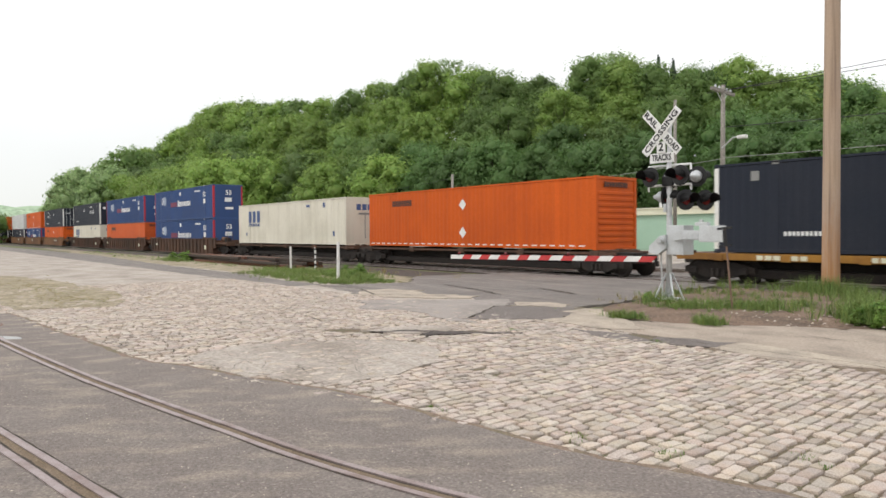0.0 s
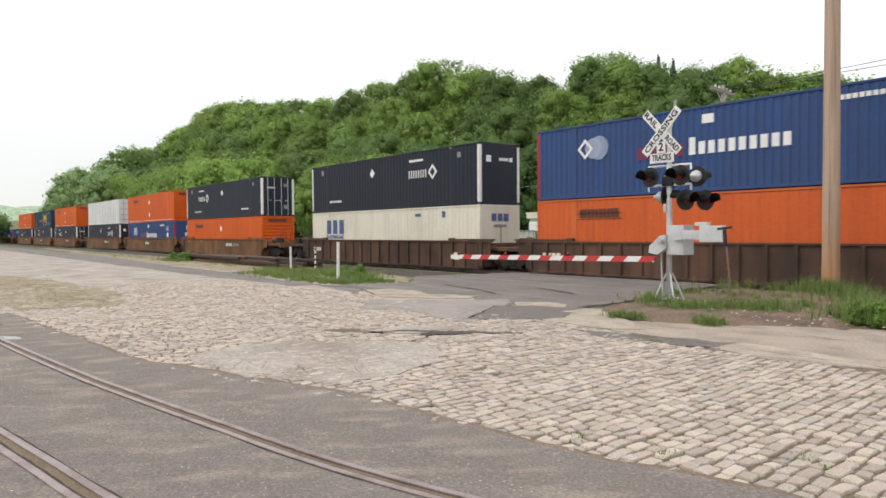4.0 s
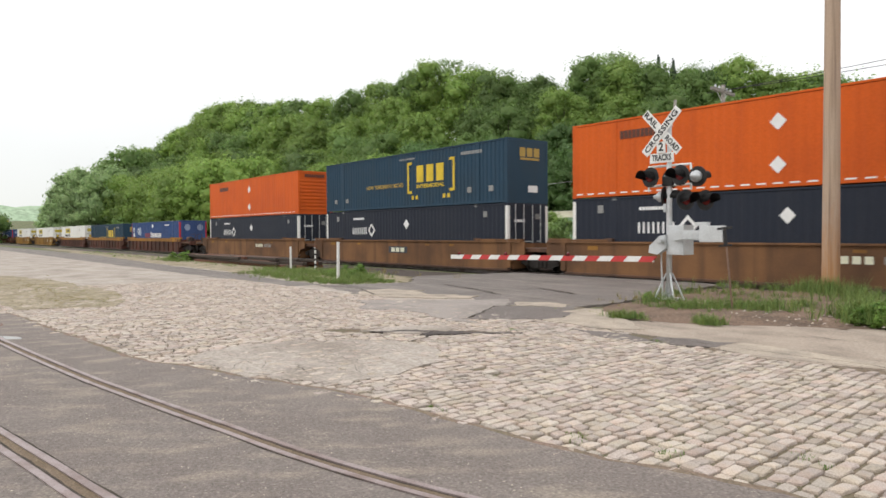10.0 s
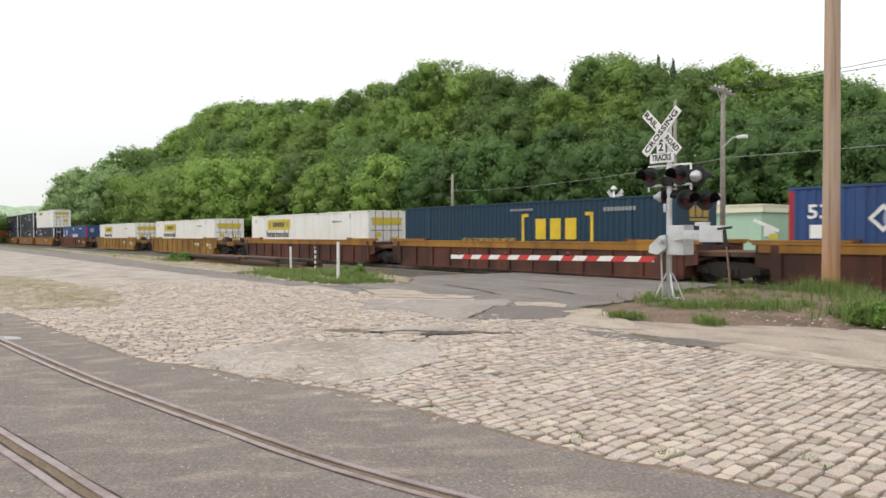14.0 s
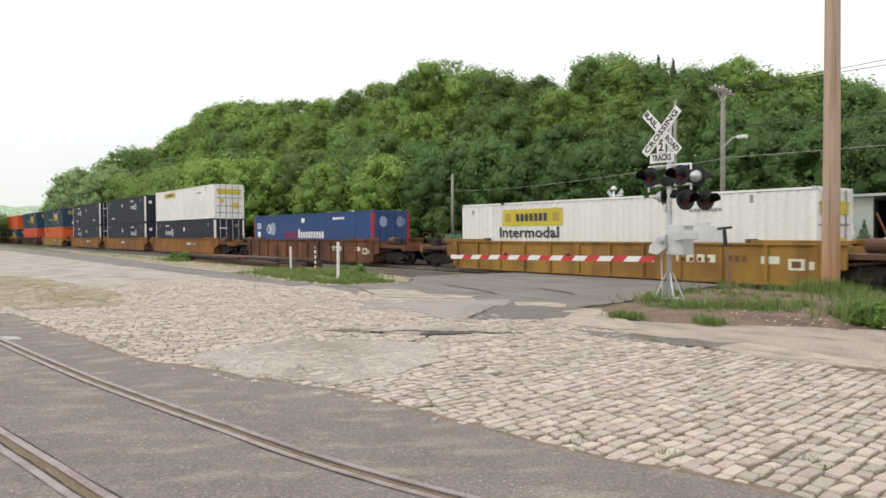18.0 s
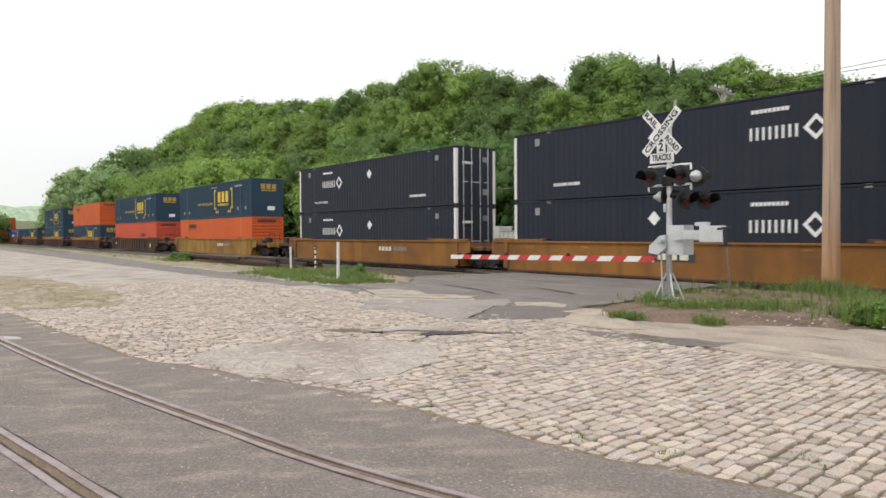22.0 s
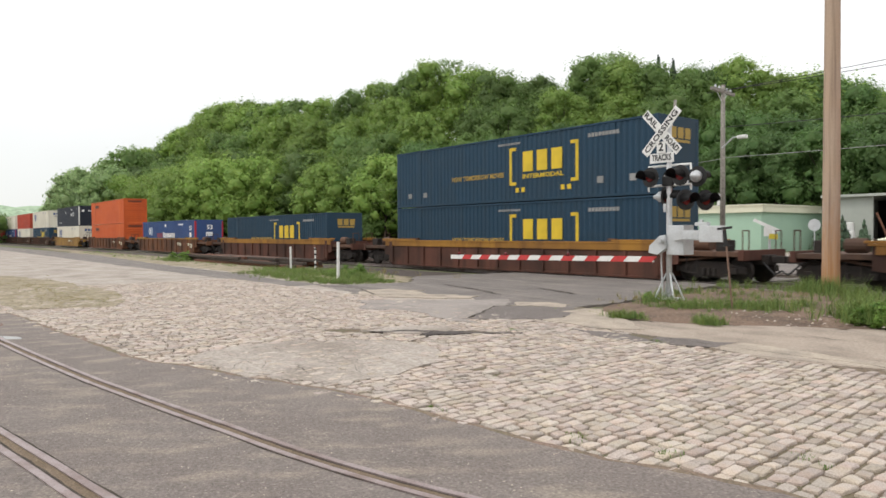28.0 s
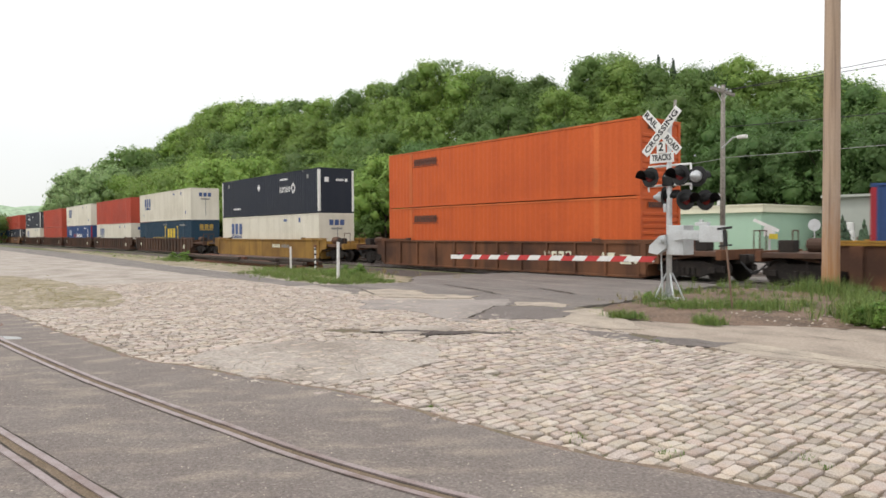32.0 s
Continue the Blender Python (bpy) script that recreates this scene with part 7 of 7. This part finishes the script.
text_on(BOXES["umax_left"], "TOP LIFT ONLY", -5.2, 0.62, 0.2, "logo_white", 1.7)
for i in range(21):
    x = -HALF + 0.22 + i * (2 * HALF - 0.44) / 20
    part("upright_rib", boxed(x - 0.05, x + 0.05, -WIDE - 0.012, -WIDE + 0.02, 0.13, TALL - 0.1, 0.01), M["rib_light"], BOXES["white_ribbed"], "grey upright rib")
part("marking", end_marks([(0.35, 2.45, 0.9, 0.22)]), M["orange"], BOXES["white_ribbed"], "orange mark")


# ---- the train: wagons ----
def truck(parent, x):
    t = part("truck", boxed(x - 0.25, x + 0.25, -1.05, 1.05, 0.42, 0.72, 0.03), M["undercarriage"], parent, "dark four-wheel truck")
    for sy in (-1, 1):
        bm = bmesh.new()
        y0, y1 = sorted((sy * 1.0, sy * 1.14))
        pts = ((-1.25, 0.36), (-1.25, 0.56), (-0.95, 0.62), (-0.55, 0.72), (0.55, 0.72), (0.95, 0.62), (1.25, 0.56), (1.25, 0.36), (0.85, 0.36), (0.5, 0.2), (-0.5, 0.2), (-0.85, 0.36))
        low = [bm.verts.new((x + a, y0, b)) for a, b in pts]
        top = [bm.verts.new((x + a, y1, b)) for a, b in pts]
        bm.faces.new(low)
        bm.faces.new(top[::-1])
        for i in range(len(pts)):
            j = (i + 1) % len(pts)
            bm.faces.new((low[i], low[j], top[j], top[i]))
        bmesh.ops.recalc_face_normals(bm, faces=bm.faces)
        part("side_frame", bm, M["undercarriage"], t)
        for k in (-0.2, 0.0, 0.2):
            part("spring", rodded((x + k, sy * 1.16, 0.26), (x + k, sy * 1.16, 0.5), 0.07, sides=8), M["wheel"], t)
        for dx in (-0.89, 0.89):
            w = part("wheel", lathe([(0.02, -0.06), (0.17, -0.05), (0.34, -0.03), (0.36, -0.065), (0.42, -0.065), (0.42, 0.03), (0.45, 0.05), (0.45, 0.065), (0.36, 0.065), (0.16, 0.07), (0.02, 0.07)], "Y", 24,
                                       (0, 0, 0)), M["wheel"], t, "steel wheel")
            w.matrix_basis = pose(x + dx, sy * 0.765, 0.425, 0, 0, 0 if sy < 0 else 180)
            part("axle_box", boxed(x + dx - 0.12, x + dx + 0.12, *sorted((sy * 1.08, sy * 1.22)), 0.32, 0.52, 0.03), M["undercarriage"], t)
    return t


def well_wagon(kind, left_joint, right_joint):
    """kind: (label, side colour, ribs, sill colour, smooth ends, plate)."""
    label, col, ribs, sill, sloped, plate = kind
    c = thing("well_wagon", label, "railway wagon", "wagons of the train")
    m = M[col]
    for sy in (-1, 1):
        bm = bmesh.new()
        y0, y1 = sorted((sy * 1.44, sy * 1.50))
        pts = ((-9.3, 0.80), (-8.75, 0.72), (-8.2, 0.12), (8.2, 0.12), (8.75, 0.72), (9.3, 0.80), (9.3, 1.36), (-9.3, 1.36)) if sloped else \
              ((-9.0, 0.62), (-8.55, 0.56), (-8.45, 0.10), (8.45, 0.10), (8.55, 0.56), (9.0, 0.62), (9.0, 1.34), (-9.0, 1.34))
        low = [bm.verts.new((a, y0, b)) for a, b in pts]
        top = [bm.verts.new((a, y1, b)) for a, b in pts]
        bm.faces.new(low)
        bm.faces.new(top[::-1])
        for i in range(len(pts)):
            j = (i + 1) % len(pts)
            bm.faces.new((low[i], low[j], top[j], top[i]))
        bmesh.ops.recalc_face_normals(bm, faces=bm.faces)
        part("side_panel", bm, m, c)
        part("bottom_sill", boxed(-8.3, 8.3, *sorted((sy * 1.34, sy * 1.53)), 0.06, 0.15, 0.012), M["wagon_dark"] if sloped else m, c)
        part("top_sill", boxed(-9.1, 9.1, *sorted((sy * 1.38, sy * 1.56)), 1.30, 1.37, 0.012), M[sill], c, "top sill")
        if sill == "sill_yellow":
            part("sill_band", boxed(-8.9, 8.9, *sorted((sy * 1.50, sy * 1.545)), 1.06, 1.295, 0.006), M[sill], c, "yellow-brown sill band")
        for sx in (-1, 1):
            part("raised_sill", boxed(*sorted((sx * 6.2, sx * 9.2)), *sorted((sy * 1.36, sy * 1.55)), 1.375, 1.45, 0.015), M[sill], c)
        if ribs:
            for i in range(ribs):
                x = -8.2 + i * 16.4 / (ribs - 1)
                part("rib", boxed(x - 0.05, x + 0.05, *sorted((sy * 1.50, sy * 1.585)), 0.14, 1.05 if sill == "sill_yellow" else 1.30, 0.01), m, c)
    for sx in (-1, 1):
        for sy in (-1, 1):
            part("corner_gusset", boxed(*sorted((sx * 8.25, sx * 8.5)), *sorted((sy * 1.5, sy * 1.56)), 0.2, 1.3, 0.01), m, c)
            part("lifting_casting", boxed(*sorted((sx * 6.0, sx * 6.35)), *sorted((sy * 1.34, sy * 1.5)), 1.37, 1.49, 0.02), M["wagon_dark"], c)
    part("well_floor", boxed(-8.4, 8.4, -1.36, 1.36, 0.085, 0.15), M["undercarriage"], c)
    for sx, joint in ((-1, left_joint), (1, right_joint)):
        e = 10.0 if joint else 11.3
        part("well_bulkhead", boxed(*sorted((sx * 8.42, sx * 8.5)), -1.42, 1.42, 0.15, 1.25), m, c)
        part("end_platform", boxed(*sorted((sx * 8.5, sx * (e - 0.05))), -1.25 if joint else -1.38, 1.25 if joint else 1.38, 0.90, 1.06, 0.02), M["wagon_dark"], c, "dark end platform")
        part("draft_sill", boxed(*sorted((sx * 8.5, sx * (e + (0.0 if joint else 0.25)))), -0.28, 0.28, 0.62, 0.95, 0.02), M["undercarriage"], c)
        for sy in (-1, 1):
            part("end_brace", rodded((sx * 8.6, sy * 1.38, 0.7), (sx * (e - 0.4), sy * 0.7, 0.98), 0.05, sides=8), M["wagon_dark"], c)
        if not joint:
            truck(c, sx * 9.95)
            part("coupler", boxed(*sorted((sx * 11.5, sx * 12.0)), -0.13, 0.13, 0.68, 0.92, 0.04), M["undercarriage"], c, "dark knuckle coupler")
            part("air_hose", rod(rodded((sx * 11.4, -0.35, 0.7), (sx * 11.8, -0.4, 0.32), 0.03, sides=8), (sx * 11.8, -0.4, 0.32), (sx * 12.0, -0.38, 0.45), 0.03, sides=8), M["black_paint"], c, "hanging air hose")
            part("end_beam", boxed(*sorted((sx * 11.1, sx * 11.3)), -1.42, 1.42, 0.78, 1.12, 0.02), m, c)
            for yy in (-1.3, 0.9):
                part("grab_iron", rod(rod(rodded((sx * 11.2, yy, 1.1), (sx * 11.2, yy, 1.75), 0.02, sides=6), (sx * 11.2, yy + 0.4, 1.1), (sx * 11.2, yy + 0.4, 1.75), 0.02, sides=6), (sx * 11.2, yy, 1.75), (sx * 11.2, yy + 0.4, 1.75), 0.02, sides=6), M["wagon_dark"], c)
            part("brake_gear", lathe([(0.2, -0.3), (0.22, -0.25), (0.22, 0.25), (0.2, 0.3)], "X", 14, (sx * 9.6, -0.9, 1.3)), M["wagon_dark"], c, "dusty brake cylinder")
            part("brake_valve", boxed(*sorted((sx * 10.2, sx * 10.7)), -1.2, -0.8, 1.08, 1.45, 0.04), M["undercarriage"], c)
            part("ladder", rod(rod(rodded((sx * 9.3, -1.46, 0.35), (sx * 9.3, -1.46, 0.85), 0.018, sides=6), (sx * 9.7, -1.46, 0.35), (sx * 9.7, -1.46, 0.85), 0.018, sides=6), (sx * 9.3, -1.46, 0.35), (sx * 9.7, -1.46, 0.35), 0.018, sides=6), M["undercarriage"], c)
        elif sx > 0:
            truck(c, 10.0)
            part("joint_casting", boxed(9.75, 10.25, -0.5, 0.5, 0.7, 1.0, 0.05), M["undercarriage"], c)
    y = -1.507 if not ribs else -1.507
    if plate == "dark":
        if left_joint and right_joint:
            part("plate", flat_marks([(-0.1, 0.86, 1.7, 0.34)], y), M["logo_black"], c, "dark plate")
            for r in blocks(-0.75, 0.55, 0.86, 0.22, 3, 0.25):
                part("marking", flat_marks([r], y - 0.005), M["cream"], c, "pale bar")
        else:
            part("marking", flat_marks(blocks(1.62, 2.9, 0.9, 0.22, 4, 0.3), y), M["cream"], c, "pale bars")
            part("marking", flat_marks(blocks(3.08, 4.3, 0.9, 0.22, 6, 0.4), y), M["rib_grey"], c, "faded grey bars")
        for r in ((-6.9, 1.12, 0.5, 0.16), (2.5, 1.15, 0.35, 0.10), (4.4, 1.15, 0.35, 0.1), (-4.0, 1.15, 0.35, 0.1)):
            part("reflector", flat_marks([r], y), M["sill_yellow"], c, "yellow reflector strip")
    elif plate == "light":
        part("marking", flat_marks(blocks(3.5, 5.05, 0.84, 0.26, 4, 0.3), y), M["cream"], c, "cream bars")
        part("marking", flat_marks(blocks(3.66, 4.9, 0.80, 0.14, 4, 0.55), y - 0.005), M["rust"], c, "brown bars")
        part("plate", flat_marks([(7.6, 0.72, 0.28, 0.2)], y - 0.005), M["rust"], c, "dark stencilled panel")
        for r in ((7.6, 0.72, 0.48, 0.34), (6.81, 0.84, 0.57, 0.24), (8.08, 0.70, 0.22, 0.24)):
            part("plate", flat_marks([r], y), M["cream"], c, "pale stencilled panel")
        part("marking", flat_marks(blocks(5.4, 6.1, 0.86, 0.2, 3, 0.4), y), M["rust"], c, "faint dark bars")
    elif plate == "small":
        part("marking", flat_marks(blocks(-7.6, -6.6, 0.78, 0.22, 4), y), M["cream"], c, "pale bars")
        part("plate", flat_marks([(6.6, 0.62, 0.5, 0.34)], y), M["cream"], c, "pale panel")
    return c


def flat_wagon(yellow):
    c = thing("flat_wagon", "flat wagon with yellow side sill" if yellow else "dark low flat wagon with open frame", "railway wagon", "wagons of the train")
    part("centre_sill", boxed(-9.2, 9.2, -0.45, 0.45, 0.42 if yellow else 0.5, 0.92, 0.02), M["undercarriage"], c)
    if yellow:
        part("deck", boxed(-9.4, 9.4, -1.36, 1.36, 0.93, 1.01), M["wagon_dark"], c)
        for sy in (-1, 1):
            part("side_sill", boxed(-9.4, 9.4, *sorted((sy * 1.30, sy * 1.42)), 0.80, 1.02, 0.01), M["sill_yellow"], c, "yellow side sill")
        part("marking", flat_marks(blocks(-6.6, -5.0, 0.9, 0.14, 6) + blocks(-3.6, -1.6, 0.9, 0.14, 8), -1.425), M["cream"], c, "pale bars")
        for k in range(8):
            part("stake_pocket", boxed(-8.0 + k * 2.2, -7.7 + k * 2.2, -1.46, -1.42, 0.78, 0.98), M["sill_yellow"], c)
    else:
        for x in (-8.0, -4.0, 0.0, 4.0, 8.0):
            part("cross_bearer", boxed(x - 0.2, x + 0.2, -1.34, 1.34, 0.78, 1.015, 0.02), M["wagon_dark"], c)
        for sy in (-1, 1):
            part("side_rail", boxed(-9.0, 9.0, *sorted((sy * 1.22, sy * 1.30)), 0.86, 0.95), M["wagon_dark"], c)
    part("skirt", boxed(-7.6, 7.6, -1.0, 1.0, 0.22, 0.5, 0.05), M["undercarriage"], c, "dark underframe gear")
    for sx in (-1, 1):
        truck(c, sx * 8.0)
        part("coupler", boxed(*sorted((sx * 9.2, sx * 9.9)), -0.13, 0.13, 0.62, 0.86, 0.04), M["undercarriage"], c)
        part("end_post", boxed(*sorted((sx * 8.9, sx * 9.1)), -1.2, -1.0, 1.0, 1.1), M["wagon_dark"], c)
    return c


WAGONS = {
    "dark": ("dark brown ribbed well wagon", "wagon_dark", 19, "wagon_dark", False, "small"),
    "brown": ("dusty brown smooth-sided well wagon", "wagon_brown", 0, "wagon_brown", True, "dark"),
    "gold": ("golden ochre smooth-sided well wagon", "wagon_gold", 0, "wagon_gold", True, "dark"),
    "red": ("oxide red well wagon with yellow-brown sill band", "wagon_red", 13, "sill_yellow", False, ""),
    "mustard": ("rust brown ribbed well wagon with mustard yellow top sill", "wagon_rust", 12, "sill_mustard", False, "light"),
    "rust": ("rust brown ribbed well wagon", "wagon_rust", 12, "wagon_rust", False, "light"),
    "yellow": ("yellow ribbed well wagon", "wagon_yellow", 12, "wagon_yellow", False, "light"),
    "smooth_yellow": ("dusty yellow smooth-sided well wagon", "wagon_yellow", 0, "wagon_yellow", True, "dark"),
}
# where each wagon's load begins along the train, wagon kind, joints to its neighbours (left, right), load from below
CONSIST = [
    (-12.37, "flat_yellow", 0, 0, "umax_right"), (-33.44, "flat", 0, 0, "orange"), (-52.17, "flat", 0, 0, "csx_white"),
    (-73.75, "dark", 1, 0, "blue blue"), (-93.75, "dark", 1, 1, "orange_plain blue"), (-113.55, "dark", 0, 1, "csx_white umax_right"),
    (-137.46, "brown", 1, 0, "orange umax_left"), (-157.3, "brown", 1, 1, "blue orange"), (-177.3, "brown", 0, 1, "umax_right white_ribbed"),
    (-201.21, "brown", 1, 0, "umax_left orange"), (-221.1, "brown", 1, 1, "umax_left csx_blue"), (-241.1, "brown", 0, 1, "umax_left orange"),
    (-265.22, "red", 1, 0, "blue_left"), (-285.2, "red", 1, 1, "csx_blue"), (-305.0, "red", 0, 1, "jb"),
    (-328.84, "yellow", 0, 0, "jb"), (-352.73, "yellow", 0, 0, "jb"), (-376.75, "rust", 0, 0, "globe_left"),
    (-400.95, "gold", 1, 0, "umax_left jb_top"), (-421.0, "gold", 1, 1, "umax_right umax_right"), (-441.15, "gold", 0, 1, "umax_left umax_left"),
    (-465.18, "smooth_yellow", 0, 0, "orange_plain csx_blue"), (-488.88, "dark", 0, 0, "red_orange csx_blue"), (-512.74, "red", 0, 0, "csx_blue orange_plain"),
    (-536.76, "red", 0, 0, "csx_blue csx_blue"), (-560.6, "red", 0, 0, "csx_blue"), (-584.37, "mustard", 0, 0, "globe"), (-608.1, "rust", 0, 0, "orange_plain orange_plain"),
    (-632.18, "smooth_yellow", 0, 0, "csx_white umax_right"), (-655.9, "dark", 1, 0, "csx_blue csx_white"), (-675.7, "dark", 1, 1, "csx_white red"), (-695.2, "dark", 1, 1, "blue csx_white"),
    (-715.0, "dark", 1, 1, "red red"), (-735.0, "dark", 0, 1, "csx_white umax_left"), (-759.0, "brown", 1, 0, "umax_left red"), (-779.0, "brown", 0, 1, "csx_blue red"),
]
TRAIN = []


def build_train():
    made, used = {}, set()
    for s, kind, lj, rj, load in CONSIST:
        key = (kind, lj, rj)
        x = s + HALF
        if key not in made:
            made[key] = flat_wagon(kind == "flat_yellow") if kind.startswith("flat") else well_wagon(WAGONS[kind], lj, rj)
            w = made[key]
        else:
            w = copy_thing(made[key], pose(x, WIDE, 0))
        TRAIN.append((w, x, 0.0))
        z = 1.03 if kind.startswith("flat") else 0.158
        for name in load.split():
            if name in used:
                b = copy_thing(BOXES[name], pose(x, WIDE, z))
            else:
                b = BOXES[name]
                used.add(name)
            TRAIN.append((b, x, z))
            z += TALL


build_train()


# ---- granite setts of the street ----
def sett_mesh(lx, ly, seed):
    rnd = random.Random(seed)
    hx, hy = lx / 2, ly / 2
    j = lambda k: rnd.uniform(-k, k)
    base = [(-hx, -hy), (hx, -hy), (hx, hy), (-hx, hy)]
    base = [(x + j(0.010), y + j(0.014)) for x, y in base]
    out = []
    for x, y in base:
        out += [(x * 0.71, y), (x, y * 0.83)] if x * y < 0 else [(x, y * 0.83), (x * 0.71, y)]
    # eight-sided outline, in order
    out.sort(key=lambda p: math.atan2(p[1] / hy, p[0] / hx))
    verts = [(x, y, -0.05) for x, y in out] + [(x, y, -0.014 + j(0.004)) for x, y in out] + [(x * 0.87, y * 0.93, j(0.004)) for x, y in out]
    faces = []
    for k in range(8):
        n = (k + 1) % 8
        faces += [(k, n, 8 + n, 8 + k), (8 + k, 8 + n, 16 + n, 16 + k)]
    faces.append(tuple(range(16, 24)))
    return verts, faces


def setts():
    rnd = random.Random(77)
    street = bpy.data.objects["street"]
    shapes = [sett_mesh(0.119, ly, 40 + i) for i, ly in enumerate((0.15, 0.17, 0.19, 0.22, 0.16, 0.20, 0.13, 0.26))]
    meshes = []
    for v, f in shapes:
        me = bpy.data.meshes.new("sett")
        me.from_pydata(v, [], f)
        me.materials.append(M["sett"])
        meshes.append(me)
    sizes = (0.15, 0.17, 0.19, 0.22, 0.16, 0.20, 0.13, 0.26)
    verts, faces, single = [], [], 0
    ex, ey = [p[0] for p in EDGE], [p[1] for p in EDGE]
    x = 3.2
    while x > -26.0:
        y = float(np.interp(x, ex, ey)) - 0.05 + rnd.uniform(0, 0.10)
        hi = -12.2 if x > -5.6 else -12.0 if x > -7 else -11.2
        tilt = radians(4)
        while y < hi:
            k = rnd.randrange(8)
            ly = sizes[k]
            cx = x - (y + 14.5) * math.tan(tilt) + rnd.gauss(0, 0.006)
            cy = y + ly / 2
            z = 0.029 + max(-0.008, rnd.gauss(0, 0.004)) + noise.noise((cx * 0.45, cy * 0.45, 3)) * 0.007
            m = Matrix.Translation((cx, cy, z)) @ Euler((rnd.gauss(0, 0.035), rnd.gauss(0, 0.045), rnd.gauss(0, 0.065))).to_matrix().to_4x4() @ Matrix.Diagonal((rnd.uniform(0.84, 0.99), rnd.uniform(0.88, 1.0), 1, 1))
            if -11.0 < cx < -9.1 and abs(cy + 14.2 - (cx + 9.8) * 0.9) < 0.30:
                y += ly
                continue
            if -4.3 < cx < -1.35 and cy < -14.9 and single < 300 and rnd.random() < 0.8 and cy < -15.2 + (cx + 4.3) * 0.1:
                linked("sett", meshes[k], None, street, at=m)
                single += 1
            elif rnd.random() > 0.006:
                b = len(verts)
                v, f = shapes[k]
                verts += [tuple(m @ Vector(q)) for q in v]
                faces += [tuple(b + i for i in q) for q in f]
            y += ly + rnd.uniform(0.008, 0.026)
        x -= 0.1310 + rnd.gauss(0, 0.005)
    me = bpy.data.meshes.new("setts")
    me.from_pydata(verts, [], faces)
    tagged(linked("setts", me, M["sett"], street), "weathered granite setts", kind="stuff")


setts()


# ---- what moves: the train rolls along its track, slowing a little ----
def run(t):
    u = t / 10
    return 183.862 * u - 1.1749 * u * u + 0.10706 * u ** 3 - 0.03011 * u ** 4


def motions():
    for ob, x, z in TRAIN:
        walk(ob, [(t, pose(x + run(t), WIDE, z)) for t in (0, 4, 8, 12, 16, 20, 24, 28, 32)])


motions()
